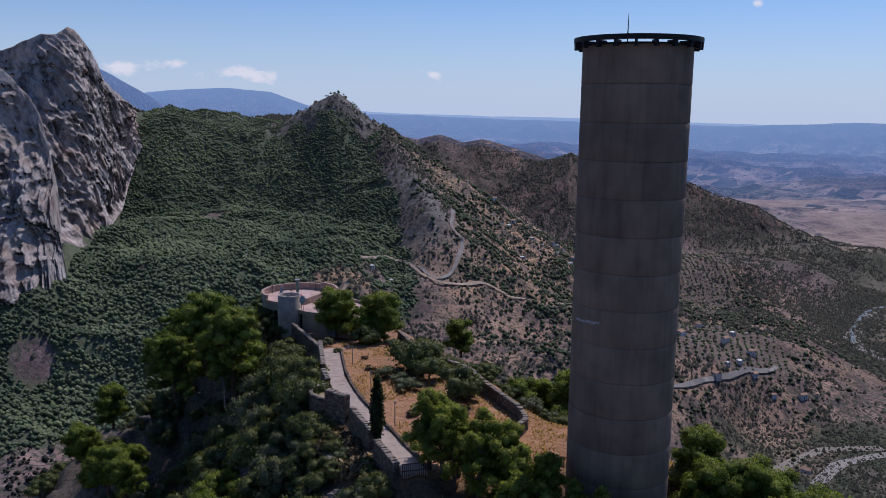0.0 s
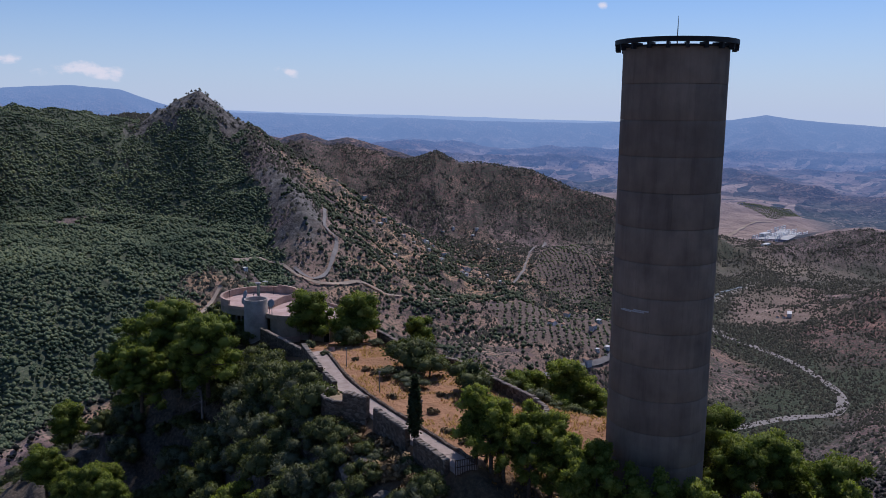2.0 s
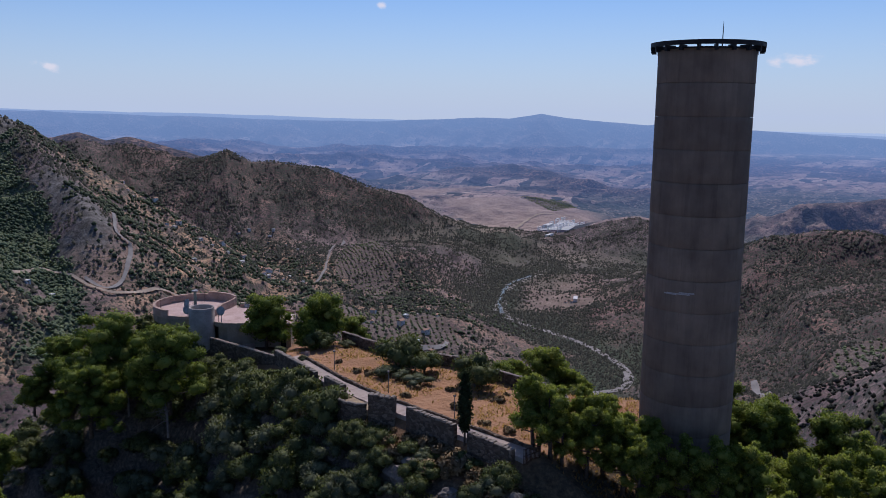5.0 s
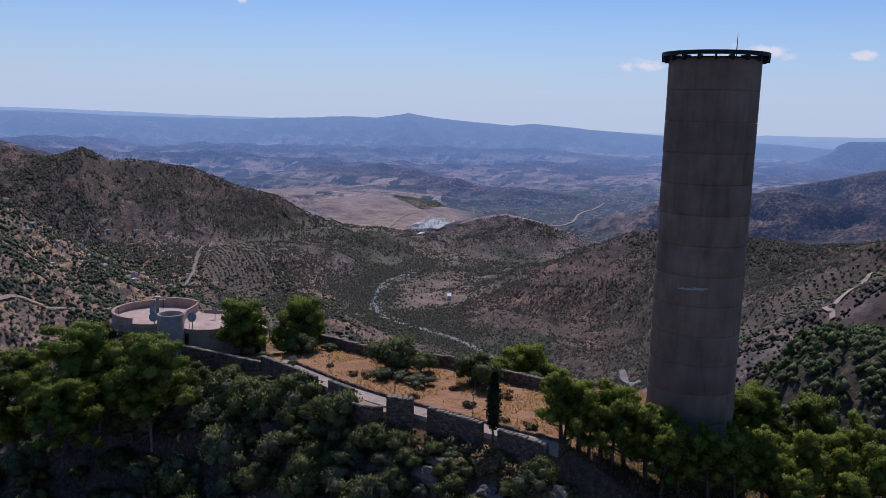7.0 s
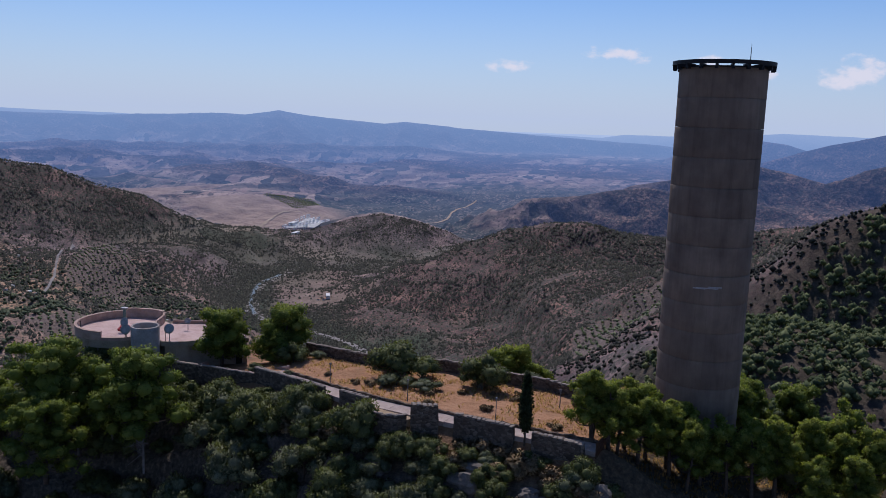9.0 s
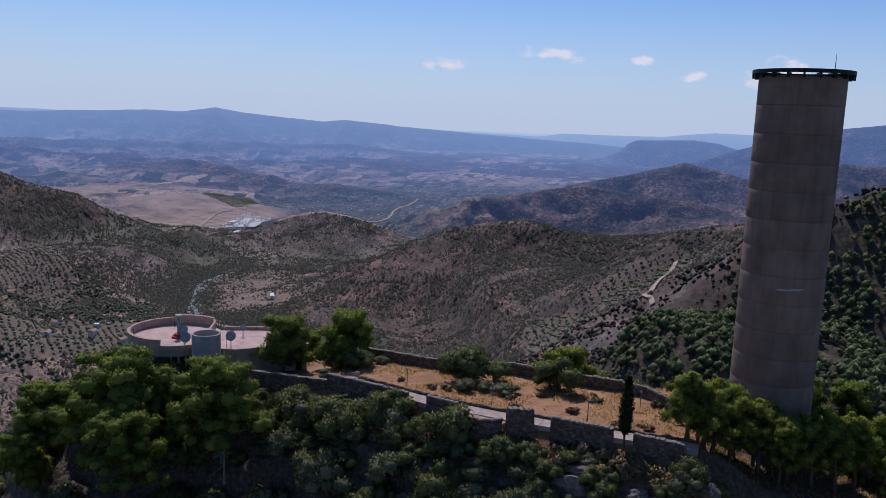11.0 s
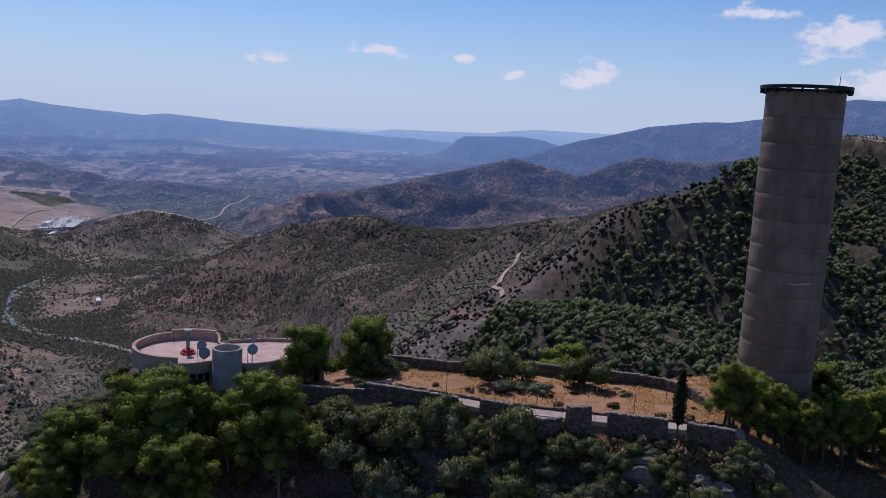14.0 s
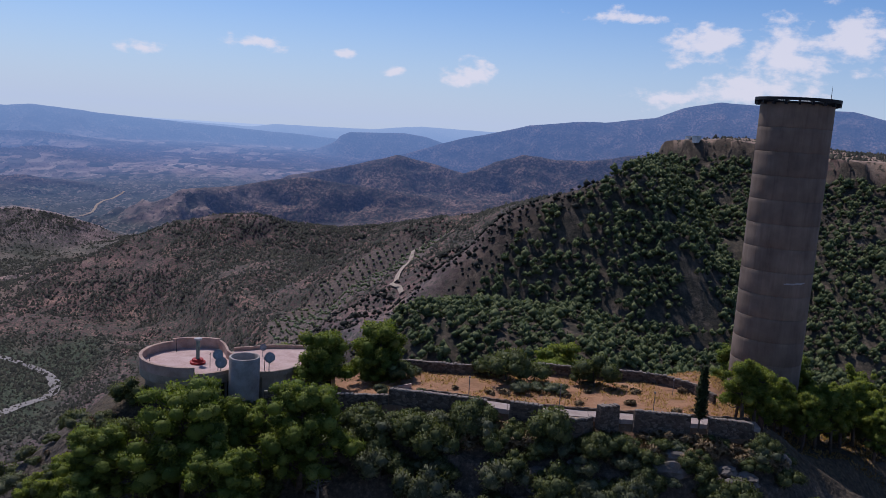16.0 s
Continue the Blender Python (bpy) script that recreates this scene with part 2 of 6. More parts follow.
BLUE_RANGE = [(1700, 8900, 0), (2390, 8700, -10), (3292, 8385, -36), (4333, 7889, -65), (5218, 7327, -69), (5722, 6936, -42), (6034, 6663, -14), (6294, 6415, -23), (6525, 6178, 28), (6708, 5976, -8), (7239, 5313, -76), (7360, 5142, -47), (7816, 4409, -106), (8006, 4050, -130), (8242, 3528, -156), (8548, 2681, -195), (8600, 2000, -260)]
HAZY_RANGE = [(1988, 11800, 48), (2860, 11600, 2), (4828, 10700, -20), (6400, 9900, -60), (9500, 7200, -140), (11134, 4373, -190), (11245, 4071, -138), (11422, 3534, -141), (11627, 2761, -123), (11765, 2073, -46), (11898, 1013, -54), (11900, -1500, 0)]
NORTH_RANGE = [(-2500, 6700, 500), (-735, 6961, 327), (-479, 6983, 185), (-275, 6994, 58), (-150, 7000, -60)]
NORTH_FAR = [(-700, 8990, 140), (-484, 8987, 194), (-129, 8999, 226), (261, 8996, 249), (717, 8971, 212), (1063, 8936, 92), (1300, 8900, 20)]
CRESTS = [(PEAK, 0.85, 9), (SPUR, 0.7, 16), (PEAK_EAST, 0.62, 16), (HUMPS, 0.36, 16), (SPINE, 0.5, 14), (KNOLL, 0.4, 9), (BROWN_HILL, 0.42, 12), (OLIVE_CREST, 0.6, 8), (PINE_CREST, 0.95, 8), (SECOND_RIDGE, 0.42, 26),
          (DARK_RIDGE, 0.36, 28), (RED_HILLS, 0.36, 28), (TABLE, 0.3, 12), (DARK_RANGE, 0.3, 20), (BLUE_RANGE, 0.2, 26), (HAZY_RANGE, 0.15, 20), (NORTH_RANGE, 0.4, 30), (NORTH_FAR, 0.22, 26)]


def smooth(a, b, x):
    s = np.clip((x - a) / (b - a), 0, 1)
    return s * s * (3 - 2 * s)


def over(a, b, k):
    """The higher of two heights, with a rounded meeting."""
    d = np.clip(0.5 + 0.5 * (a - b) / k, 0, 1)
    return b + (a - b) * d + k * d * (1 - d)


PLATEAU_EDGE = [(1000, -120, 14), (895, -44, 15), (868, -26, 17), (856, -60, 23), (846, -100, 26), (800, -190, 14), (700, -420, 10)]
PLATEAU_PLAN = [(868, -26), (856, -60), (846, -100), (800, -190), (700, -420), (1500, -520), (1500, -380), (1000, -130), (895, -46)]


def outside(x, y, plan):
    """Metres outside a closed plan, negative within it."""
    best, inside = np.full(x.shape, 1e9), np.zeros(x.shape, bool)
    for (ax, ay), (bx, by) in zip(plan, plan[1:] + plan[:1]):
        dx, dy = bx - ax, by - ay
        s = np.clip(((x - ax) * dx + (y - ay) * dy) / (dx * dx + dy * dy), 0, 1)
        best = np.minimum(best, np.hypot(x - ax - s * dx, y - ay - s * dy))
        inside ^= ((ay > y) != (by > y)) & (x < dx * (y - ay) / (dy if dy else 1e-9) + ax)
    return np.where(inside, -best, best)


def plateau(x, y):
    """The flat-topped hill in the east with its cliff rim."""
    _, z = along(x, y, PLATEAU_EDGE)
    d = -outside(x, y, PLATEAU_PLAN) + fbm(x, y, 26, 4, 77) * 6
    top = z + np.clip(d, 0, 120) * 0.05 + fbm(x, y, 60, 4, 78) * 2.0
    low = z - 15 + np.minimum(d, 0) * 0.6
    return low + (top - low) * smooth(-7, 0, d) + ridged(x, y, 30, 4, 79) * 1.5 * smooth(0, -20, d)


def cones(x, y, line, fall):
    """The height of a steep summit: the highest of the cones that stand on its line."""
    p = np.array(line, float)
    p = np.concatenate([p, 0.5 * (p[1:] + p[:-1])])
    h = np.full(x.shape, -999.0)
    near = np.hypot(x - p[:, 0].mean(), y - p[:, 1].mean()) < 450
    for px, py, pz in p:
        h[near] = np.maximum(h[near], pz - fall * np.hypot(x[near] - px, y[near] - py))
    return h


def rolls(x, y):
    """The low swells of the far plain."""
    return ridged(x + 300 * vnoise(x / 900, y / 900, 95), y + 300 * vnoise(x / 900, y / 900, 96), 1300, 5, 90)


def country(x, y):
    """The height of the land apart from the hill itself."""
    total, weight = np.zeros_like(x), np.zeros_like(x)
    for line in LINES:
        d, z = along(x, y, line)
        w = 1e5 / (d * d + 1600.0) ** 1.7
        total, weight = total + w * z, weight + w
    h = total / weight
    r = np.hypot(x, y)
    flat = smooth(1500, 1900, x) * smooth(1150, 1350, y)
    river, _ = along(x, y, RIVER)
    wild = smooth(250, 700, r) * (1 - 0.75 * flat) * smooth(20, 200, river)
    h = h + wild * ((ridged(x, y, 330, 6, 3) - 0.95) * 8 + fbm(x, y, 120, 5, 9) * 4 + (ridged(x + 22 * vnoise(x / 70, y / 70, 19), y + 22 * vnoise(x / 70, y / 70, 20), 105, 4, 13) - 0.7) * 7.5)
    roll = smooth(2600, 4200, r) * smooth(-400, 600, y - 0.62 * x) * smooth(9500, 7500, r)
    h = h + roll * (rolls(x, y) - 0.35) * 52
    far = 0.5 + r / 3000
    large, small = ridged(x, y, 150 * far, 5, 31) - 0.8, fbm(x, y, 40 * far, 4, 35)
    for n, (line, fall, jag) in enumerate(CRESTS):
        d, z, run = trace(x, y, line)
        crest = z - fall * d * (0.55 + 0.45 * smooth(0, 60 * far, d)) + (large * 0.4 + small * 0.25) * jag * (0.15 + smooth(0, 120 * far, d)) * np.minimum(far, 2)
        if n == 0:
            crest = cones(x, y, line, 0.92) + small * 6 * smooth(0, 40, d)
        near = crest > h - 90
        if near.any():
            gap = 72 * max(0.8, 0.5 + math.hypot(line[1][0], line[1][1]) / 3000)
            cut = gullies(x[near], y[near], d[near], run[near], gap, 400 + 20 * n)
            crest[near] += cut * (0.4 * jag + 3.5) * np.minimum(far[near], 2.4) * smooth(0, 60 * far[near], d[near])
        h = over(crest, h, 9.0 * np.minimum(far, 2))
    return np.where(x > 500, np.maximum(h, np.where((x < 1500) & (y < 200), plateau(x, y), -999)), h)


# the flat hilltop: its edge, and the height of its floor
EDGE = [(9, 128.5), (7.8, 122), (10.4, 116), (12.5, 113.6), (14.1, 100.6), (13.2, 90), (12.9, 87), (13.0, 81), (13.7, 74.8), (14.5, 69), (15.2, 62.2), (20.8, 53.5), (28.4, 44), (38, 32), (48, 34), (47, 48), (40, 60), (33.5, 67.5), (30.8, 71), (30.0, 78), (29.3, 85), (26.0, 93), (25.6, 102), (27, 112), (24.5, 123), (17, 131)]


def hilltop(x, y):
    z = -3.55 - 1.75 * smooth(99, 110, y) - 2.5 * smooth(62.5, 52, y) - 3.0 * smooth(56, 36, y) - 0.25 * smooth(20, 27, x) - 2.2 * smooth(66, 58, y) * smooth(16, 20, x)
    return z + 0.10 * fbm(x, y, 5.0, 4, 21) * smooth(16.5, 18.5, x)


def hill(x, y):
    d = outside(x, y, EDGE)
    out = np.maximum(d, 0)
    west = np.maximum(smooth(22, 12, x), smooth(122, 129, y))
    step = 0.5 * smooth(0.1, 1.6, d) * west
    crag = smooth(1.5, 9, d) * (fbm(x, y, 7, 5, 60) * 1.0 + ridged(x, y, 16, 4, 66) * 1.0 * west)
    steep = np.where(out < 4, 0.55 * out, np.where(out < 15, 2.2 + 1.12 * (out - 4), 14.52 + 0.66 * (out - 15)))
    ledge = 0.9 * west * smooth(3, 6, out) * np.sin(steep * 2.1 + 1.5 * fbm(x, y, 9, 3, 68))
    return hilltop(x, y) - step - (0.66 * out + (steep - 0.66 * out) * west) - 0.0006 * out * out + crag + ledge * 0.5


def ground(x, y):
    """The height of the ground at arrays of places."""
    x, y = np.asarray(x, float), np.asarray(y, float)
    h = country(x, y)
    near = np.hypot(x - 20, y - 90) < 700
    if near.any():
        h[near] = np.maximum(h[near], hill(x[near], y[near]))
    return h


def ground_at(x, y):
    return float(ground(np.array([x]), np.array([y]))[0])


# Beyond 2.5 km the country is drawn nearer, at the same angles, so that it ends within 5 km.
def drawn(r):
    return np.where(r < 2500, r, 2500 + 2300 * (1 - np.exp(-(np.maximum(r, 2500) - 2500) / 4200)))


def undrawn(r):
    return np.where(r < 2500, r, 2500 - 4200 * np.log(np.maximum(1 - (r - 2500) / 2300, 0.02)))


def set_at(x, y, h):
    """True places to drawn places."""
    r = np.hypot(x, y)
    k = drawn(r) / np.maximum(r, 1e-6)
    return x * k, y * k, 25.6 + (h - 25.6) * k


def mesh_from(name, verts, faces, uv=None):
    """A mesh from arrays of vertices and of equal-sided faces."""
    me = bpy.data.meshes.new(name)
    verts, faces = np.asarray(verts, np.float32), np.asarray(faces, np.int32)
    n, k = faces.shape
    me.vertices.add(len(verts))
    me.vertices.foreach_set("co", verts.ravel())
    me.loops.add(n * k)
    me.loops.foreach_set("vertex_index", faces.ravel())
    me.polygons.add(n)
    me.polygons.foreach_set("loop_start", np.arange(0, n * k, k, dtype=np.int32))
    me.update(calc_edges=True)
    return me


def shade(me, flag=True):
    me.polygons.foreach_set("use_smooth", np.full(len(me.polygons), flag))
    return me


def layer(me, name, values):
    me.attributes.new(name, "FLOAT", "POINT").data.foreach_set("value", np.asarray(values, np.float32))


NEAR_END = 2300.0


def make_ground():
    end = float(drawn(np.array([NEAR_END]))[0])
    sheets = []
    for name, rr in (("ground", np.concatenate([[0.01], np.geomspace(12, end, 410)])), ("distant_hills", np.concatenate([np.linspace(end, 3300, 130)[:-1], np.linspace(3300, 4770, 170)]))):
        az = np.radians(np.concatenate([np.arange(-17, 115, 0.16 if name == "ground" else 0.22), np.arange(115, 343, 2.0)]))
        A, R = np.meshgrid(az, rr)
        true = undrawn(R)
        x, y = (true * np.sin(A)).ravel(), (true * np.cos(A)).ravel()
        h = ground(x, y)
        vx, vy, vz = set_at(x, y, h)
        na, nr = len(az), len(rr)
        i, j = np.meshgrid(np.arange(nr - 1), np.arange(na), indexing="ij")
        j2 = (j + 1) % na
        f = np.stack([i * na + j, i * na + j2, (i + 1) * na + j2, (i + 1) * na + j], -1).reshape(-1, 4)
        sheets.append((shade(mesh_from(name, np.stack([vx, vy, vz], -1), f[:, ::-1])), x, y, h))
    return sheets


(ground_mesh, GX, GY, GH), (far_mesh, FX, FY, FH) = make_ground()

# ---------------------------------------------------------------- land cover
FOREST_PLAN = [(-700, 620), (-170, 640), (-60, 690), (60, 770), (190, 820), (262, 1000), (275, 1200), (270, 1380), (180, 1432), (130, 1570), (-700, 1620)]
PINE_PLAN = [(120, -350), (150, 120), (300, 210), (430, 240), (520, 190), (600, 110), (660, 20), (850, -35), (840, -110), (790, -200), (680, -430)]
OLIVE_PLANS = [[(835, 392), (954, 368), (1002, 321), (1032, 267), (997, 202), (900, 200), (800, 250), (720, 290), (690, 330)], [(813, 1318), (901, 1443), (1091, 1586), (1000, 1400), (959, 1321), (872, 1306)], [(814, 1291), (945, 1330), (930, 1270), (819, 1188), (740, 1180)], [(576, 976), (703, 1016), (740, 930), (690, 820), (598, 789), (480, 800), (500, 930)], [(2000, 1850), (2150, 2150), (2400, 2140), (2300, 2000)]]
FIELD_PLANS = [[(1556, 1626), (1644, 1929), (1828, 2170), (2112, 2130), (2300, 1971), (2421, 1916), (2100, 1738), (1760, 1632)], [(1248, 1271), (1414, 1298), (1464, 1223), (1300, 1000), (1210, 970), (1127, 1001), (1050, 1060)], [(1786, 2290), (2227, 2480), (2484, 2736), (2248, 2850), (1700, 2380)], [(484, 615), (593, 700), (660, 690), (600, 618)]]
TERRACES = [(309, 1100), (330, 1060), (345, 1010), (318, 960), (270, 925), (215, 950), (190, 980), (230, 1010), (270, 1040)]
VILLAGE_PLAN = [(285, 930), (420, 890), (700, 1030), (840, 1290), (780, 1640), (430, 1600), (330, 1400), (310, 1200)]
ROADS = [[(354, 1164), (330, 1090), (309, 1023), (319, 1008), (303, 973), (288, 948), (264, 928), (252, 964)],
         [(179, 962), (228, 997), (249, 951), (264, 915), (322, 940), (360, 946), (410, 955), (457, 960)],
         [(440, 725), (469, 739), (525, 761), (566, 778), (599, 793), (640, 805), (670, 829)],
         [(1015, 244), (930, 240), (850, 232), (780, 232), (724, 226), (705, 226), (690, 216), (672, 210)],
         [(880, 505), (800, 450), (730, 409)],
         [(20, 690), (40, 715), (60, 735), (85, 790), (110, 830), (150, 890)],
         [(620, 1130), (700, 1230), (800, 1340), (900, 1470), (1000, 1570)]]
CLEARINGS = [(178, 1200, 11), (165, 1095, 9), (26, 1060, 12), (-20, 1066, 7), (-148, 778, 17), (189, 945, 14), (-60, 900, 6), (120, 820, 7), (60, 1250, 6)]


def cover(x, y, h):
    """Masks of forest, tilled fields and bare rock."""
    n1, n2 = fbm(x, y, 90, 4, 101), fbm(x, y, 25, 4, 111)
    forest = np.maximum(smooth(12, -12, outside(x, y, FOREST_PLAN) + 20 * n1), smooth(8, -8, outside(x, y, PINE_PLAN) + 14 * n1))
    forest = forest * smooth(-1.15, -0.85, n1 + 0.4 * n2)
    for cx, cy, cr in CLEARINGS:
        forest = forest * smooth(cr * 0.8, cr * 1.2, np.hypot(x - cx, y - cy) + 5 * n2)
    track = smooth(48, 18, along(x, y, [(*p, 0) for p in ROADS[5]])[0] + 16 * n2)
    forest = forest * (1 - 0.85 * track)
    field = np.zeros_like(x)
    for n, plan in enumerate(FIELD_PLANS):
        field = np.maximum(field, (0.5 if n in (1, 3) else 0.95) * smooth(10, -10, outside(x, y, plan) + 22 * n1))
    d_river, _ = along(x, y, RIVER)
    plain_land = smooth(1750, 2100, x * 0.75 + y * 0.66) * smooth(-235, -262, h) * smooth(900, 1250, y + 0.25 * (x - 1500)) * smooth(90, 240, along(x, y, KNOLL)[0])
    stubble = field
    field = np.maximum(field * 0, plain_land * 0.8) * (1 - stubble)
    d_peak, _ = along(x, y, PEAK)
    d_spur, _ = along(x, y, SPUR)
    rock = np.maximum(smooth(48, 18, d_peak + 26 * n2), smooth(30, 6, d_spur + 22 * n2) * (0.08 + 0.92 * smooth(1260, 1180, y))) * 0.9
    edge = outside(x, y, PLATEAU_PLAN)
    green = smooth(100, 30, d_river + 40 * n1) * smooth(1520, 1400, x)
    red = np.maximum(0.5 * smooth(6, -6, outside(x, y, TERRACES) + 10 * n1), 1.0 * smooth(6, -4, edge + 6 * n2) + 0.9 * smooth(30, 10, np.hypot(x - 800, y + 230) + 8 * n2))
    forest = forest * smooth(14, 40, d_peak + 18 * n2) * (1 - 0.6 * smooth(740, 540, y) * (x < 330) * (y > 400) * smooth(-0.5, 0.3, n1 + 0.3))
    return forest * (1 - rock), field, rock, green * (1 - stubble), stubble, red


f, fi, ro, gr, st, rd = cover(GX, GY, GH)
near_hill = smooth(420, 200, np.hypot(GX - 20, GY - 85))
for key, val in (("forest", f * (1 - near_hill)), ("field", fi), ("rock", ro), ("green", gr), ("stubble", st), ("grove", 0.85 * np.any([outside(GX, GY, plan) < 2 for plan in OLIVE_PLANS], axis=0)), ("terrace", rd)):
    layer(ground_mesh, key, val)
village = smooth(60, -50, outside(GX, GY, VILLAGE_PLAN) + 60 * fbm(GX, GY, 150, 3, 121))
brown = np.maximum(smooth(420, 760, GX - 0.25 * GY) * smooth(1150, 850, GY), smooth(330, 120, along(GX, GY, SPINE)[0]))
rim = outside(GX, GY, PLATEAU_PLAN)
pines = smooth(60, 0, outside(GX, GY, PINE_PLAN))
brown = np.maximum(brown, pines)
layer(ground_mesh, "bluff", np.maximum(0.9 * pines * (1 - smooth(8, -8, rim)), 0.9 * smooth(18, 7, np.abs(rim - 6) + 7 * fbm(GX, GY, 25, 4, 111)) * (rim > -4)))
layer(ground_mesh, "rust", np.maximum(village, np.maximum(0.5 * smooth(240, 120, along(GX, GY, VALLEY_SIDE)[0]), smooth(60, 20, along(GX, GY, [(*p, 0) for p in ROADS[5]])[0]))))
layer(ground_mesh, "warm", np.clip(0.85 * brown + 0.15 + 0.25 * fbm(GX, GY, 260, 3, 122), 0, 1))
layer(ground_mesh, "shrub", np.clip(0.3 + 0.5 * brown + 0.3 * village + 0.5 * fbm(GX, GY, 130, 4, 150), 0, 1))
edge = outside(GX, GY, EDGE)
yard = np.maximum(smooth(1.0, -0.8, edge), 0.4 * smooth(4.5, 1.5, edge + 1.2 * fbm(GX, GY, 4, 3, 6))) * smooth(60, 64, GY) * smooth(112, 106, GY)
layer(ground_mesh, "yard", np.maximum(yard, 0.8 * smooth(9, 1, edge) * (GX > 22) * smooth(58, 66, GY)))
layer(ground_mesh, "crag", near_hill * smooth(3.0, 5.5, edge) * smooth(20, 14, GX + 4 * fbm(GX, GY, 6, 3, 5)))
layer(ground_mesh, "hill", near_hill)


def attr(nt, name):
    a = nt.nodes.new("ShaderNodeAttribute")
    a.attribute_name = name
    return a.outputs["Fac"]


def land_material():
    m, nt, b = mat("land", 0.95)
    co = nt.nodes.new("ShaderNodeTexCoord").outputs["Object"]
    big, mid, fine, tiny = noise_node(nt, 0.006, 6, 0.62, co), noise_node(nt, 0.03, 7, 0.68, co), noise_node(nt, 0.22, 5, 0.7, co), noise_node(nt, 2.2, 5, 0.7, co)
    grey = ramp(nt, mid.outputs[0], [(0.32, (0.115, 0.085, 0.086)), (0.48, (0.2, 0.146, 0.142)), (0.58, (0.29, 0.215, 0.2)), (0.72, (0.4, 0.305, 0.27))])
    warm = ramp(nt, mid.outputs[0], [(0.32, (0.1, 0.063, 0.058)), (0.48, (0.168, 0.102, 0.089)), (0.58, (0.25, 0.15, 0.122)), (0.72, (0.36, 0.22, 0.168))])
    c = mix(nt, attr(nt, "warm"), grey, warm)
    c = mix(nt, 0.75, c, ramp(nt, noise_node(nt, 0.018, 6, 0.7, co).outputs[0], [(0.4, (0.5, 0.5, 0.52)), (0.5, (0.9,) * 3), (0.6, (1.3, 1.22, 1.15))]), "MULTIPLY")
    c = mix(nt, 0.55, c, ramp(nt, fine.outputs[0], [(0.36, (0.45,) * 3), (0.62, (1.15,) * 3)]), "MULTIPLY")
    c = mix(nt, 0.6, c, ramp(nt, big.outputs[0], [(0.36, (0.72, 0.72, 0.73)), (0.62, (1.2, 1.14, 1.09))]), "MULTIPLY")
    spots = noise_node(nt, 0.03, 6, 0.68, co)
    patch = mix(nt, attr(nt, "rust"), ramp(nt, spots.outputs[0], [(0.6, (0,) * 3), (0.7, (0.55,) * 3)]), ramp(nt, spots.outputs[0], [(0.42, (0.12,) * 3), (0.52, (0.95,) * 3)]))
    c = mix(nt, patch, c, ramp(nt, fine.outputs[0], [(0.35, (0.26, 0.16, 0.1)), (0.5, (0.42, 0.25, 0.145)), (0.65, (0.5, 0.33, 0.21))]))
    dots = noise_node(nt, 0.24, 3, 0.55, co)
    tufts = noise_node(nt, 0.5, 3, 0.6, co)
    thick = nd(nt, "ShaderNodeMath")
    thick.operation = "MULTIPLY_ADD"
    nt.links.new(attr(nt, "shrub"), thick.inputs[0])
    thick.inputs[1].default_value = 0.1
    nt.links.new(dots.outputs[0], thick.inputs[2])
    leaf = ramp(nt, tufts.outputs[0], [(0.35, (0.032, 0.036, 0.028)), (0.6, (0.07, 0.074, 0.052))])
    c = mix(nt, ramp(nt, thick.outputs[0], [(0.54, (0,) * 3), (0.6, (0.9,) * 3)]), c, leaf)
    cell = nd(nt, "ShaderNodeTexVoronoi", Scale=0.0062, Randomness=1.0)
    stretch = nd(nt, "ShaderNodeMapping", Scale=(0.8, 1.5, 0.0), Rotation=(0, 0, 0.6))
    nt.links.new(co, stretch.inputs[0])
    nt.links.new(stretch.outputs[0], cell.inputs["Vector"])
    pick = nd(nt, "ShaderNodeSeparateColor")
    nt.links.new(cell.outputs["Color"], pick.inputs[0])
    till = ramp(nt, pick.outputs[0], [(0.0, (0.05, 0.065, 0.04)), (0.3, (0.075, 0.085, 0.055)), (0.42, (0.1, 0.1, 0.065)), (0.55, (0.26, 0.2, 0.15)), (0.62, (0.12, 0.11, 0.08)), (0.8, (0.07, 0.08, 0.05)), (1.0, (0.38, 0.3, 0.22))])
    c = mix(nt, attr(nt, "field"), c, till)
    furrow = nd(nt, "ShaderNodeTexWave", Scale=0.035, Distortion=9.0, Detail=4.0)
    nt.links.new(co, furrow.inputs["Vector"])
    straw = ramp(nt, mid.outputs[0], [(0.3, (0.2, 0.135, 0.105)), (0.45, (0.28, 0.19, 0.142)), (0.6, (0.35, 0.245, 0.182)), (0.75, (0.43, 0.315, 0.235))])
    straw = mix(nt, 0.3, straw, ramp(nt, furrow.outputs[0], [(0.0, (0.6,) * 3), (1.0, (1.15,) * 3)]), "MULTIPLY")
    straw = mix(nt, ramp(nt, dots.outputs[0], [(0.64, (0,) * 3), (0.69, (0.7,) * 3)]), straw, (0.06, 0.055, 0.04))
    c = mix(nt, attr(nt, "stubble"), c, straw)
    groves = ramp(nt, fine.outputs[0], [(0.35, (0.09, 0.064, 0.054)), (0.5, (0.135, 0.1, 0.082)), (0.65, (0.19, 0.145, 0.115))])
    c = mix(nt, attr(nt, "grove"), c, groves)
    c = mix(nt, attr(nt, "terrace"), c, ramp(nt, dots.outputs[0], [(0.4, (0.36, 0.25, 0.18)), (0.56, (0.27, 0.175, 0.12)), (0.62, (0.06, 0.058, 0.042))]))
    wood = ramp(nt, fine.outputs[0], [(0.35, (0.06, 0.075, 0.045)), (0.52, (0.09, 0.105, 0.062)), (0.66, (0.14, 0.135, 0.088))])
    c = mix(nt, attr(nt, "forest"), c, wood)
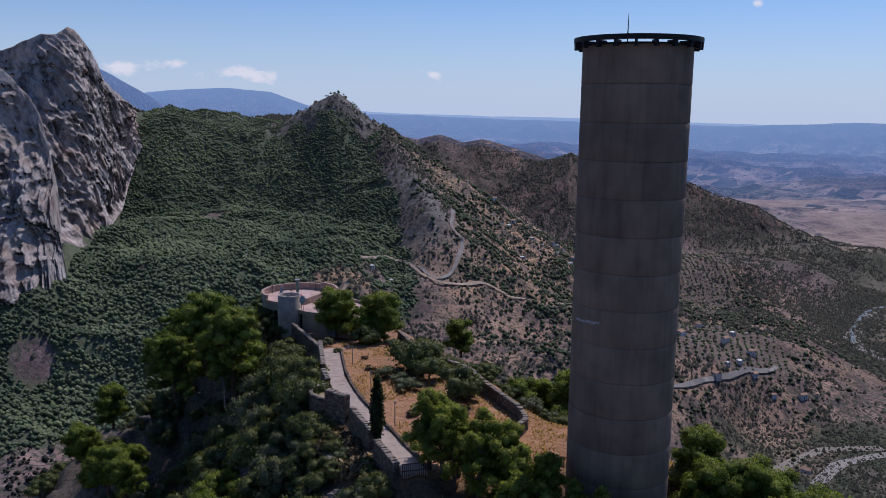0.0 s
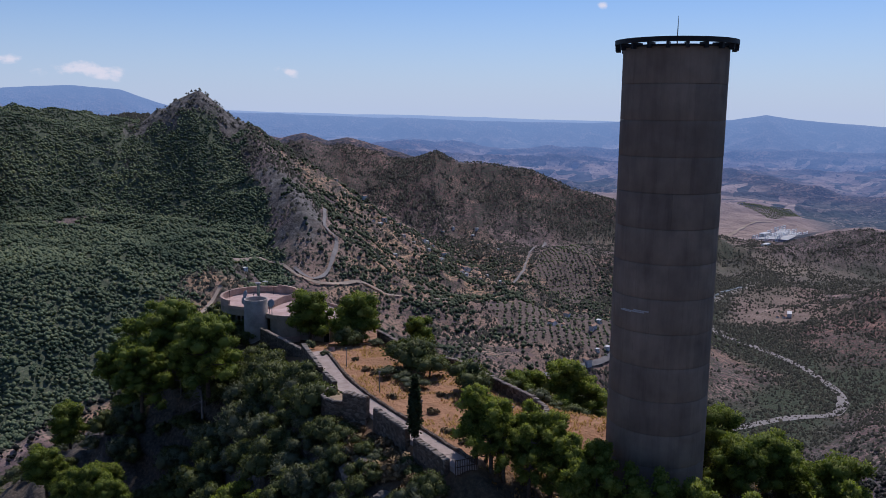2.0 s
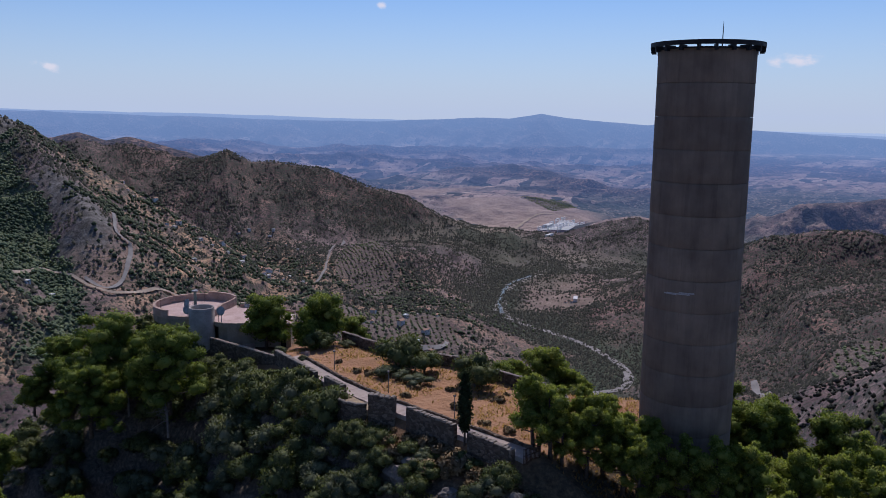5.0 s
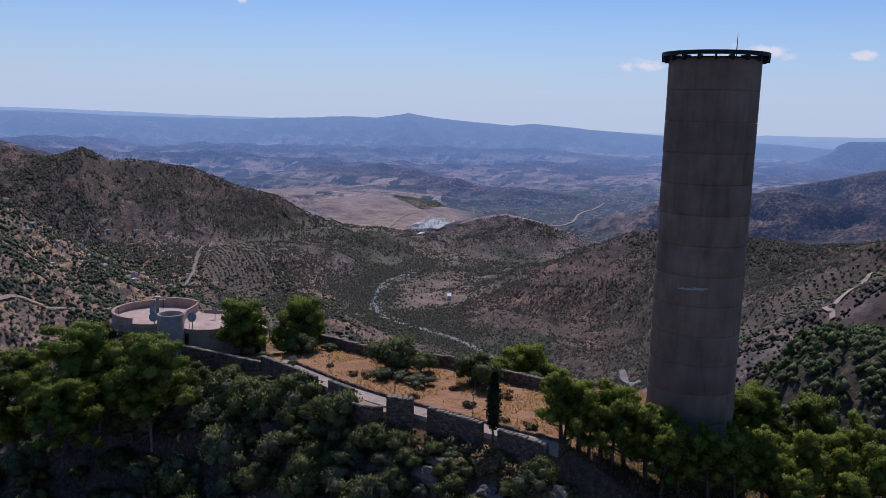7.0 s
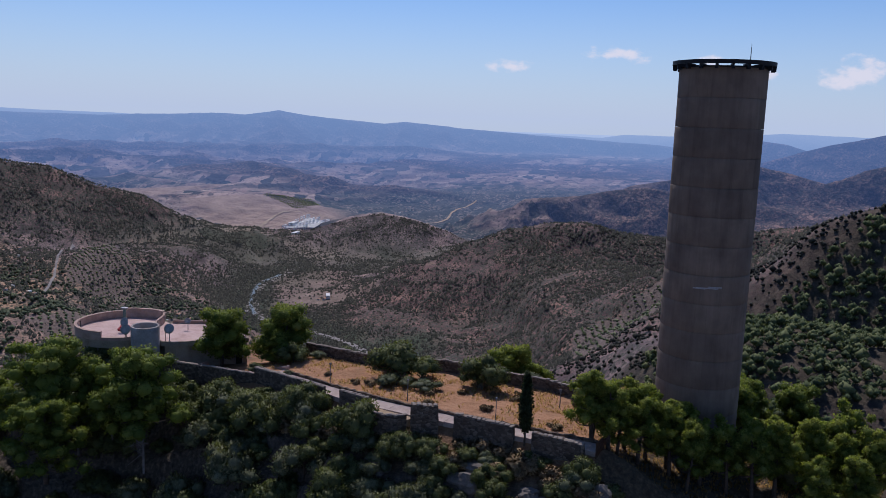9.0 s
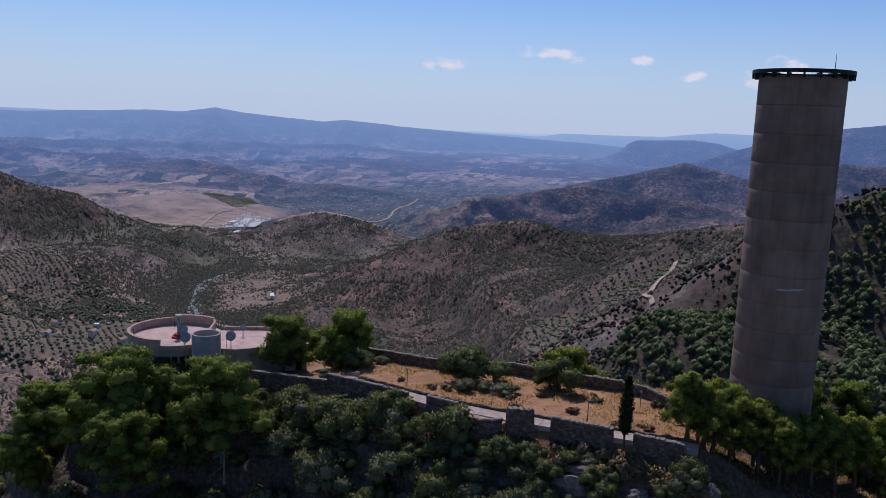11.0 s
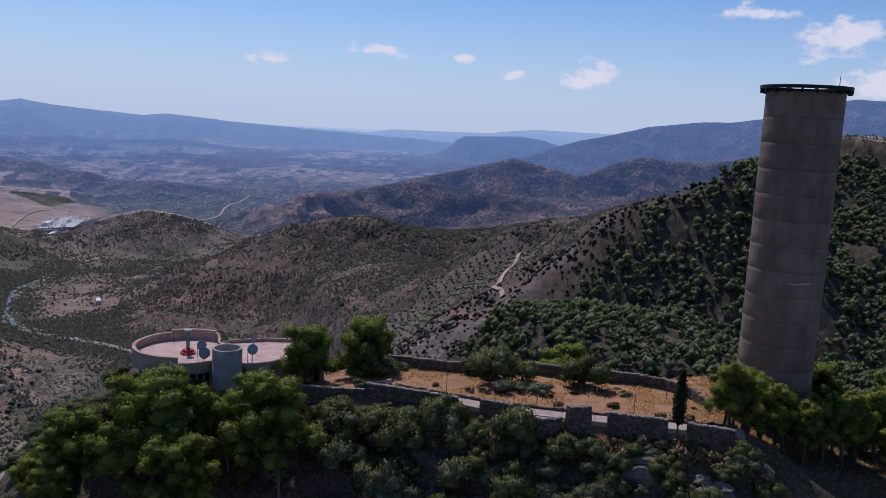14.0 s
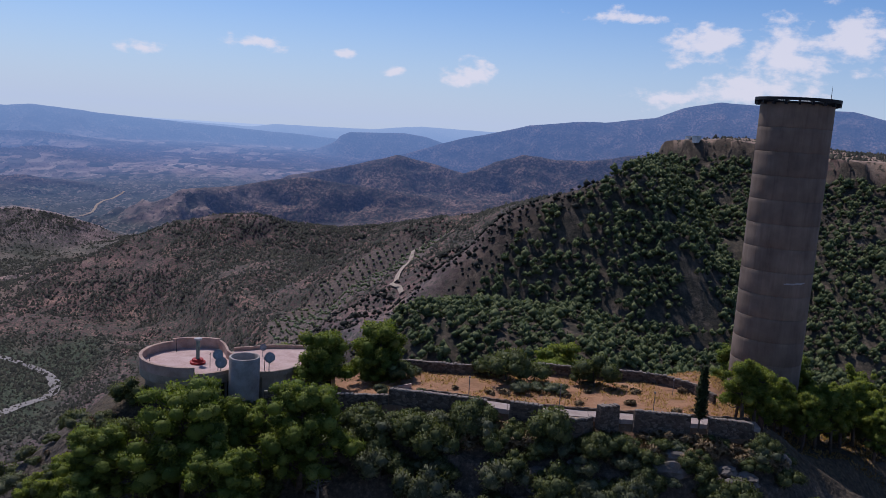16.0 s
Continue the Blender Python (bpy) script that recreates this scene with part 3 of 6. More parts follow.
    c = mix(nt, attr(nt, "green"), c, ramp(nt, fine.outputs[0], [(0.35, (0.03, 0.042, 0.024)), (0.6, (0.07, 0.08, 0.045)), (0.75, (0.24, 0.2, 0.15))]))
    stone = ramp(nt, noise_node(nt, 0.1, 7, 0.72, co).outputs[0], [(0.36, (0.045, 0.045, 0.038)), (0.48, (0.105, 0.096, 0.086)), (0.58, (0.18, 0.165, 0.15)), (0.7, (0.29, 0.265, 0.24))])
    c = mix(nt, attr(nt, "rock"), c, stone)
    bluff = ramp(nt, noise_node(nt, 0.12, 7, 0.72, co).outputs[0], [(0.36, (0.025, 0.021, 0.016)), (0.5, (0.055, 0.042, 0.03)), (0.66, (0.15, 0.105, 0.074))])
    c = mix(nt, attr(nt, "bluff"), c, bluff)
    soil = ramp(nt, tiny.outputs[0], [(0.3, (0.03, 0.023, 0.015)), (0.5, (0.068, 0.05, 0.03)), (0.7, (0.15, 0.105, 0.06))])
    c = mix(nt, attr(nt, "hill"), c, soil)
    crag = ramp(nt, tiny.outputs[0], [(0.3, (0.032, 0.026, 0.02)), (0.55, (0.1, 0.077, 0.057)), (0.75, (0.22, 0.165, 0.118))])
    c = mix(nt, attr(nt, "crag"), c, crag)
    g1, g2 = noise_node(nt, 0.35, 5, 0.7, co), noise_node(nt, 6.0, 4, 0.7, co)
    grass = mix(nt, g2.outputs[0], ramp(nt, g1.outputs[0], [(0.3, (0.3, 0.145, 0.068)), (0.5, (0.44, 0.205, 0.1)), (0.7, (0.52, 0.285, 0.16))]), (0.25, 0.15, 0.085))
    c = mix(nt, attr(nt, "yard"), c, grass)
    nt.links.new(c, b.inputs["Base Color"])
    bump(nt, b, fine.outputs[0], 0.8, 1.6)
    return m


def far_material():
    """Distant country beyond two kilometres: a backdrop with blue haze painted in as glow."""
    m, nt, b = mat("distance", 1.0)
    co = nt.nodes.new("ShaderNodeTexCoord").outputs["Object"]
    mid, fine, big = noise_node(nt, 0.014, 6, 0.65, co), noise_node(nt, 0.1, 4, 0.6, co), noise_node(nt, 0.004, 5, 0.6, co)
    wild = ramp(nt, mid.outputs[0], [(0.35, (0.06, 0.048, 0.042)), (0.5, (0.15, 0.098, 0.075)), (0.66, (0.34, 0.205, 0.145))])
    wild = mix(nt, ramp(nt, fine.outputs[0], [(0.44, (0,) * 3), (0.53, (0.8,) * 3)]), wild, (0.028, 0.034, 0.03))
    bend = nd(nt, "ShaderNodeVectorMath")
    bend.operation = "MULTIPLY_ADD"
    nt.links.new(mid.outputs["Color"], bend.inputs[0])
    bend.inputs[1].default_value = (60, 60, 0)
    nt.links.new(co, bend.inputs[2])
    stretch = nd(nt, "ShaderNodeMapping", Scale=(0.8, 1.5, 0.0), Rotation=(0, 0, -0.75))
    nt.links.new(bend.outputs[0], stretch.inputs[0])
    cells = []
    for size in (0.011, 0.024):
        cell = nd(nt, "ShaderNodeTexVoronoi", Scale=size)
        nt.links.new(stretch.outputs[0], cell.inputs["Vector"])
        pick = nd(nt, "ShaderNodeSeparateColor")
        nt.links.new(cell.outputs["Color"], pick.inputs[0])
        cells.append(ramp(nt, pick.outputs[0], [(0.0, (0.05, 0.058, 0.045)), (0.25, (0.09, 0.08, 0.07)), (0.35, (0.42, 0.29, 0.22)), (0.5, (0.3, 0.205, 0.165)), (0.6, (0.1, 0.09, 0.08)), (0.72, (0.5, 0.36, 0.27)), (0.85, (0.34, 0.23, 0.185)), (1.0, (0.6, 0.44, 0.34))]))
    till = mix(nt, ramp(nt, big.outputs[0], [(0.46, (0,) * 3), (0.56, (1,) * 3)]), cells[0], cells[1])
    trees = ramp(nt, noise_node(nt, 0.07, 4, 0.65, co).outputs[0], [(0.56, (0,) * 3), (0.64, (0.8,) * 3)])
    till = mix(nt, trees, till, (0.04, 0.046, 0.036))
    c = mix(nt, attr(nt, "tilled"), wild, till)
    c = mix(nt, attr(nt, "stubble"), c, ramp(nt, mid.outputs[0], [(0.3, (0.26, 0.175, 0.125)), (0.7, (0.45, 0.32, 0.23))]))
    leafage = mix(nt, ramp(nt, fine.outputs[0], [(0.5, (0,) * 3), (0.6, (0.55,) * 3)]), ramp(nt, fine.outputs[0], [(0.42, (0.035, 0.05, 0.035)), (0.55, (0.075, 0.085, 0.055))]), cells[1])
    c = mix(nt, attr(nt, "orchard"), c, leafage)
    nt.links.new(c, b.inputs["Base Color"])
    bump(nt, b, mid.outputs[0], 0.9, 24.0)
    # aerial haze put in as blue emission over the land colour
    haze_glow = nd(nt, "ShaderNodeEmission", Strength=1.0)
    nt.links.new(ramp(nt, attr(nt, "haze_glow"), [(0.1, (0.075, 0.13, 0.31)), (0.6, (0.13, 0.225, 0.46)), (0.82, (0.24, 0.37, 0.61)), (0.95, (0.42, 0.54, 0.72))]), haze_glow.inputs[0])
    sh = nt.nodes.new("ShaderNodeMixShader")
    nt.links.new(attr(nt, "haze_glow"), sh.inputs[0])
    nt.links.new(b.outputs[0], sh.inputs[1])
    nt.links.new(haze_glow.outputs[0], sh.inputs[2])
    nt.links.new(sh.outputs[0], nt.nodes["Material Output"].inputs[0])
    return m


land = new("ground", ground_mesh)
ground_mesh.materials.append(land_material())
tagged(land, "dry scrub hills, fields and forest slopes", "ground", kind="structure")
fr = np.hypot(FX, FY)
# share of the painted haze, growing with true distance
layer(far_mesh, "haze_glow", np.clip(1 - np.exp(-(fr - 1700) / 5000), 0, 0.94))
swell = rolls(FX, FY) + 0.25 * fbm(FX, FY, 350, 3, 98)
layer(far_mesh, "tilled", np.maximum(smooth(-150, -230, FH) * smooth(0, 300, FY - 0.28 * FX) * smooth(0.95, 0.5, swell) * smooth(500, 1100, along(FX, FY, BLUE_RANGE)[0]), 0.8 * smooth(0.5, 0.2, swell) * smooth(400, -200, FX) * smooth(150, 60, FH)))
layer(far_mesh, "stubble", cover(FX, FY, FH)[4])
layer(far_mesh, "orchard", 0.9 * smooth(-300, -326, FH + 10 * fbm(FX, FY, 300, 3, 99)) * smooth(4800, 4000, fr))
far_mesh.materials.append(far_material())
tagged(new("backdrop", far_mesh), "distant plain and mountain ranges with painted blue haze", "backdrop", kind="structure")


# the limestone mountain
MAIN_CREST = [(-98, 1477, 21), (-107, 1426, 34), (-123, 1380, 49), (-134, 1323, 65), (-136, 1278, 84), (-140, 1232, 103), (-146, 1201, 116), (-152, 1185, 123), (-160, 1174, 126), (-171, 1168, 118), (-197, 1168, 113), (-219, 1180, 103), (-270, 1200, 89), (-437, 1225, 111)]
MAIN_FOOT = [(-86, 1440, 0), (-90, 1327, -40), (-102, 1265, -84), (-104, 1185, -108), (-112, 1059, -122), (-116, 1008, -131), (-124, 975, -135), (-141, 945, -130), (-158, 945, -130), (-213, 975, -120), (-380, 1000, -120)]
FRONT_CREST = [(-131, 872, -146), (-137, 893, -118), (-143, 907, -93), (-146, 924, -54), (-151, 938, -15), (-160, 949, 17), (-173, 956, 39), (-186, 962, 56), (-199, 965, 69), (-237, 971, 98), (-345, 981, 148)]
FRONT_FOOT = [(-129, 866, -152), (-134, 858, -157), (-140, 849, -160), (-147, 838, -162), (-155, 831, -160), (-169, 828, -159), (-183, 827, -159), (-218, 821, -159), (-311, 811, -163)]


def evenly(line, n, rounds):
    """A line of n points at even steps, with its corners rounded."""
    p = np.array(line, float)
    k = np.concatenate([[0], np.cumsum(np.linalg.norm(np.diff(p, axis=0), axis=1))])
    q = np.stack([np.interp(np.linspace(0, k[-1], n), k, p[:, i]) for i in range(3)], -1)
    for _ in range(rounds):
        q[1:-1] = 0.25 * q[:-2] + 0.5 * q[1:-1] + 0.25 * q[2:]
    return q


def cliff(foot, crest, nu, nv, belly, ribs, seed):
    """A rock wall between its foot and its crest, broken by leaning ribs, gullies and ledges."""
    f, c = evenly(foot, nu, nu // 9), evenly(crest, nu, 3)
    u = np.concatenate([[0], np.cumsum(np.linalg.norm(np.diff(0.5 * (f + c), axis=0), axis=1))])
    U, V = np.meshgrid(u, np.linspace(0, 1, nv))
    way = c - f
    flat = np.hypot(way[:, 0], way[:, 1]) + 1e-6
    n = np.stack([-way[:, 0] / flat, -way[:, 1] / flat], -1)
    reach = V + belly * V * (1 - V) * (1 + 0.6 * vnoise(U / 70, V * 2, seed + 3))
    P = f[None] + way[None] * np.stack([reach, reach, V], -1)
    Z = P[..., 2]
    S = U - 0.45 * Z + 16 * vnoise(U / 60, Z / 70, seed)
    W = Z + 12 * vnoise(U / 35, Z / 30, seed + 1)
    d = 0.8 * ribs * (ridged(S, W * 0.7, 95, 2, seed + 4) - 0.4) + 0.6 * ribs * (ridged(S, W * 0.75, 40, 3, seed + 8) - 0.5) + 0.5 * ribs * ridged(S * 1.1, W * 0.9, 18, 3, seed + 12) + 0.26 * ribs * ridged(S, W, 8, 3, seed + 16) + 0.12 * ribs * fbm(S, W, 4, 3, seed + 18)
    step = W / 34 + 0.8 * vnoise(U / 90, Z / 80, seed + 20)
    d = d + 0.42 * ribs * (smooth(0.35, 0.75, step % 1) - (step % 1)) * smooth(-0.4, 0.3, vnoise(U / 55, Z / 45, seed + 22))
    holes = smooth(0.62, 0.8, vnoise(U / 17, Z / 26, seed + 25))
    d = (d - 0.8 * ribs * holes) * smooth(0, 0.06, V) * (0.1 + 0.9 * smooth(1.0, 0.86, V))
    P[..., 0] += n[None, :, 0] * d
    P[..., 1] += n[None, :, 1] * d
    P[..., 2] += smooth(0.88, 1, V) * (1.6 * ridged(U, U * 0, 26, 4, seed + 30) - 0.8) * smooth(0, 40, U)
    back = [np.stack([P[-1, :, 0] - n[:, 0] * k, P[-1, :, 1] - n[:, 1] * k, P[-1, :, 2] - k * 3.0], -1) for k in (3, 8, 14)]
    P = np.concatenate([P, np.array(back)])
    m = len(P)
    i, j = np.meshgrid(np.arange(m - 1), np.arange(nu - 1), indexing="ij")
    return P.reshape(-1, 3), np.stack([i * nu + j, i * nu + j + 1, (i + 1) * nu + j + 1, (i + 1) * nu + j], -1).reshape(-1, 4)


def limestone():
    m, nt, b = mat("limestone", 0.95)
    co = nt.nodes.new("ShaderNodeTexCoord").outputs["Object"]
    tall = nd(nt, "ShaderNodeMapping", Scale=(1.0, 1.0, 0.5), Rotation=(0.25, 0.3, 0.0))
    nt.links.new(co, tall.inputs[0])
    n1, n2, n3 = noise_node(nt, 0.016, 6, 0.65, tall.outputs[0]), noise_node(nt, 0.07, 9, 0.75, tall.outputs[0]), noise_node(nt, 0.05, 5, 0.6, co)
    grey = ramp(nt, n2.outputs[0], [(0.38, (0.13, 0.115, 0.11)), (0.46, (0.3, 0.268, 0.255)), (0.53, (0.44, 0.39, 0.365)), (0.62, (0.6, 0.53, 0.49))])
    warm = ramp(nt, n2.outputs[0], [(0.38, (0.14, 0.1, 0.085)), (0.48, (0.36, 0.27, 0.225)), (0.6, (0.58, 0.45, 0.37))])
    c = mix(nt, ramp(nt, n1.outputs[0], [(0.42, (0,) * 3), (0.6, (0.85,) * 3)]), grey, warm)
    slope = nd(nt, "ShaderNodeSeparateXYZ")
    nt.links.new(nt.nodes.new("ShaderNodeNewGeometry").outputs["Normal"], slope.inputs[0])
    ledge = nd(nt, "ShaderNodeMath")
    ledge.operation = "MULTIPLY_ADD"
    nt.links.new(n3.outputs[0], ledge.inputs[0])
    ledge.inputs[1].default_value = 0.9
    nt.links.new(slope.outputs[2], ledge.inputs[2])
    turf = ramp(nt, n2.outputs[0], [(0.4, (0.05, 0.055, 0.034)), (0.52, (0.14, 0.105, 0.066)), (0.62, (0.26, 0.18, 0.11))])
    c = mix(nt, ramp(nt, ledge.outputs[0], [(1.05, (0,) * 3), (1.16, (0.9,) * 3)]), c, turf)
    nt.links.new(c, b.inputs["Base Color"])
    bump(nt, b, n2.outputs[0], 1.0, 4.0)
    return m


def make_massif():
    P1, F1 = cliff(MAIN_FOOT, MAIN_CREST, 400, 190, 0.2, 11, 600)
    P2, F2 = cliff(FRONT_FOOT, FRONT_CREST, 240, 190, 0.15, 11, 700)
    me = mesh_from("limestone_mountain", np.concatenate([P1, P2]), np.concatenate([F1, F2 + len(P1)]))
    me.materials.append(limestone())
    tagged(new("ground_limestone_mountain", me), "grey limestone mountain with steep bare cliffs", "mountain", kind="structure")
    face = np.empty(len(me.polygons) * 3)
    me.polygons.foreach_get("normal", face)
    mid = np.empty(len(me.polygons) * 3)
    me.polygons.foreach_get("center", mid)
    return mid.reshape(-1, 3), face.reshape(-1, 3)


MASSIF_AT, MASSIF_UP = make_massif()


# ---------------------------------------------------------------- far woods and groves
def blob():
    """A ball of twenty facets, one unit across."""
    phi = (1 + 5 ** 0.5) / 2
    v = np.array([(-1, phi, 0), (1, phi, 0), (-1, -phi, 0), (1, -phi, 0), (0, -1, phi), (0, 1, phi), (0, -1, -phi), (0, 1, -phi), (phi, 0, -1), (phi, 0, 1), (-phi, 0, -1), (-phi, 0, 1)])
    v = v / np.linalg.norm(v[0]) * 0.5
    fs = np.array([(0, 11, 5), (0, 5, 1), (0, 1, 7), (0, 7, 10), (0, 10, 11), (1, 5, 9), (5, 11, 4), (11, 10, 2), (10, 7, 6), (7, 1, 8), (3, 9, 4), (3, 4, 2), (3, 2, 6), (3, 6, 8), (3, 8, 9), (4, 9, 5), (2, 4, 11), (6, 2, 10), (8, 6, 7), (9, 8, 1)])
    return v, fs


def small_blob():
    """A ball of eight facets, one unit across."""
    v = np.array([(1, 0, 0), (0, 1, 0), (-1, 0, 0), (0, -1, 0), (0, 0, 1), (0, 0, -1)]) * 0.56
    return v, np.array([(0, 1, 4), (1, 2, 4), (2, 3, 4), (3, 0, 4), (1, 0, 5), (2, 1, 5), (3, 2, 5), (0, 3, 5)])


def tent():
    """A tuft of four facets, one unit across, open below."""
    return np.array([(1, 0, -0.5), (0, 1, -0.5), (-1, 0, -0.5), (0, -1, -0.5), (0, 0, 0.9)]) * 0.56, np.array([(0, 1, 4), (1, 2, 4), (2, 3, 4), (3, 0, 4)])


def unit(a):
    return a / (np.linalg.norm(a, axis=-1, keepdims=True) + 1e-9)


def kites(p, axis, out, length, wide, g):
    """Leaf tufts: flat four-cornered sprays that start at p and face outwards."""
    side = unit(np.cross(axis, out + g.normal(0, 0.5, p.shape)))
    L = length[:, None]
    return np.stack([p, p + axis * L * 0.5 + side * L * wide, p + axis * L, p + axis * L * 0.5 - side * L * wide], 1)


def turned_out(tri, P, N):
    """Faces wound so that they face the way of their normals."""
    face = np.cross(P[tri[:, 1]] - P[tri[:, 0]], P[tri[:, 2]] - P[tri[:, 0]])
    back = (face * N[tri[:, 0]]).sum(-1) < 0
    tri[back] = tri[back][:, ::-1]
    return tri


def leafy(name, P, tri, N, material, rounded=True):
    me = shade(mesh_from(name, P, turned_out(tri, P, N)))
    if rounded:
        me.normals_split_custom_set_from_vertices(N.astype(np.float32).tolist())
    me.materials.append(material)
    return me


def scatter_blobs(name, x, y, size, tall, rng, material, label, category, z=None, body=None):
    """Many small trees in one mesh."""
    v, fs = body or small_blob()
    m = len(v)
    dx, dy, dz = set_at(x, y, (ground(x, y) if z is None else z) + 0.36 * size * tall)
    scale = drawn(np.hypot(x, y)) / np.hypot(x, y)
    n = len(x)
    ang = rng.uniform(0, 6.28, n)
    jig = 1 + rng.normal(0, 0.2, (n, m))
    px, py = v[:, 0] * jig, v[:, 1] * jig
    D = np.empty((n, m, 3))
    D[..., 0] = px * np.cos(ang)[:, None] - py * np.sin(ang)[:, None]
    D[..., 1] = px * np.sin(ang)[:, None] + py * np.cos(ang)[:, None]
    D[..., 2] = tall * v[:, 2] * (1 + rng.normal(0, 0.15, (n, m)))
    P = np.stack([dx, dy, dz], -1)[:, None] + D * (size * scale)[:, None, None]
    F = (fs[None] + (np.arange(n) * m)[:, None, None]).reshape(-1, 3)
    me = leafy(name, P.reshape(-1, 3), F, unit(D).reshape(-1, 3), material, False)
    return tagged(new(name, me), label, category, kind="stuff")


def scatter_pines(name, x, y, size, rng, material, label, category, lobes=3, tufts=18):
    """Many pines in one mesh, each of a few lobes ringed by leaf tufts, with a trunk hidden within."""
    v, fs = small_blob()
    n = len(x)
    foot = np.stack([x, y, ground(x, y)], -1)
    off = rng.normal(0, 0.2, (n, lobes, 3)) * (1, 1, 0.7) + (0, 0, 0.62)
    off[:, 0] = (0, 0, 0.6)
    rad = np.where(np.arange(lobes) == 0, 0.4, 0.28) * rng.uniform(0.85, 1.15, (n, lobes))
    D = v[None, None] * 2 * rad[..., None, None] * (1 + rng.normal(0, 0.12, (n, lobes, len(v), 1))) * 0.84
    mid = foot[:, None] + off * size[:, None, None]
    P1 = (mid[:, :, None] + D * size[:, None, None, None]).reshape(-1, 3)
    F1 = (fs[None] + (np.arange(n * lobes) * len(v))[:, None, None]).reshape(-1, 3)
    N1 = unit(D).reshape(-1, 3)
    pick = rng.integers(0, lobes, (n, tufts))
    row = np.arange(n)[:, None]
    out = unit(rng.normal(size=(n, tufts, 3)) + (0, 0, 0.35))
    c = (mid[row, pick] + out * (rad[row, pick] * rng.uniform(0.7, 0.95, (n, tufts)) * size[:, None])[..., None]).reshape(-1, 3)
    out = out.reshape(-1, 3)
    P2 = kites(c, unit(out + rng.normal(0, 0.6, out.shape)), out, np.repeat(size, tufts) * rng.uniform(0.12, 0.24, len(c)), 0.34, rng).reshape(-1, 3)
    q = np.arange(len(P2)).reshape(-1, 4) + len(P1)
    tri = np.concatenate([F1, q[:, [0, 1, 2]], q[:, [0, 2, 3]]])
    me = leafy(name, np.concatenate([P1, P2]), tri, np.concatenate([N1, np.repeat(out, 4, 0)]), material, False)
    return tagged(new(name, me), label, category, kind="stuff")


def foliage(name, stops, rough=0.8, scale=1.2, through_leaf=0.0, patch=0.0):
    """Leaf colours that differ from tree to tree and within one; light also passes through the leaves."""
    m, nt, b = mat(name, rough)
    geo = nt.nodes.new("ShaderNodeNewGeometry")
    co = nt.nodes.new("ShaderNodeTexCoord").outputs["Object"]
    n = noise_node(nt, scale, 4, 0.7, co)
    c = ramp(nt, geo.outputs["Random Per Island"], stops)
    c = mix(nt, 0.45, c, ramp(nt, n.outputs[0], [(0.3, (0.4,) * 3), (0.7, (1.0,) * 3)]), "MULTIPLY")
    if patch:
        c = mix(nt, 1.0, c, ramp(nt, noise_node(nt, patch, 4, 0.6, co).outputs[0], [(0.36, (0.5, 0.55, 0.55)), (0.62, (1.1, 1.05, 1.0))]), "MULTIPLY")
    nt.links.new(c, b.inputs["Base Color"])
    b.inputs["Specular IOR Level"].default_value = 0.12
    if through_leaf:
        thin = nt.nodes.new("ShaderNodeBsdfTranslucent")
        nt.links.new(mix(nt, 1.0, c, (1.5, 1.6, 0.7), "MULTIPLY"), thin.inputs[0])
        sh = nt.nodes.new("ShaderNodeMixShader")
        sh.inputs[0].default_value = through_leaf
        nt.links.new(b.outputs[0], sh.inputs[1])
        nt.links.new(thin.outputs[0], sh.inputs[2])
        nt.links.new(sh.outputs[0], nt.nodes["Material Output"].inputs[0])
    return m


far_pine = foliage("far_pine", [(0.0, (0.15, 0.19, 0.12)), (0.5, (0.2, 0.25, 0.15)), (1.0, (0.29, 0.32, 0.18))], scale=0.25, through_leaf=0.3, patch=0.014)
slope_pine = foliage("slope_pine", [(0.0, (0.065, 0.088, 0.042)), (0.5, (0.12, 0.145, 0.064)), (1.0, (0.22, 0.23, 0.1))], scale=0.12, through_leaf=0.2)
far_scrub = foliage("far_scrub", [(0.0, (0.03, 0.033, 0.027)), (0.6, (0.05, 0.05, 0.04)), (1.0, (0.095, 0.088, 0.064))], scale=0.25, through_leaf=0.15)
village_tree = foliage("village_tree", [(0.0, (0.07, 0.09, 0.055)), (0.6, (0.115, 0.138, 0.078)), (1.0, (0.18, 0.195, 0.11))], scale=0.25, through_leaf=0.2)
far_olive = foliage("far_olive", [(0.0, (0.15, 0.18, 0.095)), (1.0, (0.28, 0.31, 0.175))], scale=0.25, through_leaf=0.3)
rng = np.random.default_rng(5)


def spread(n, x0, x1, y0, y1):
    return rng.uniform(x0, x1, n), rng.uniform(y0, y1, n)


x, y = spread(110000, -520, 290, 430, 1600)
k = (cover(x, y, np.zeros_like(x))[0] > rng.uniform(0.2, 0.9, len(x))) & (outside(x, y, [(-84, 1440), (-90, 1327), (-102, 1265), (-104, 1185), (-112, 1059), (-118, 1000), (-126, 920), (-130, 868), (-145, 838), (-200, 822), (-620, 800), (-600, 1700), (-90, 1700)]) > -4)
x, y = x[k][:44000], y[k][:44000]
scatter_blobs("forest_trees", x, y, rng.uniform(2.6, 5.8, len(x)) * (1 - 0.35 * smooth(1250, 1500, y)), 0.8, rng, far_pine, "dense green pine forest covering the slope", "forest")
level = np.nonzero((MASSIF_UP[:, 2] > 0.45) & (fbm(MASSIF_AT[:, 0], MASSIF_AT[:, 1] + MASSIF_AT[:, 2], 30, 3, 650) > -0.2))[0]
p = MASSIF_AT[rng.choice(level, min(3600, len(level)), False)]
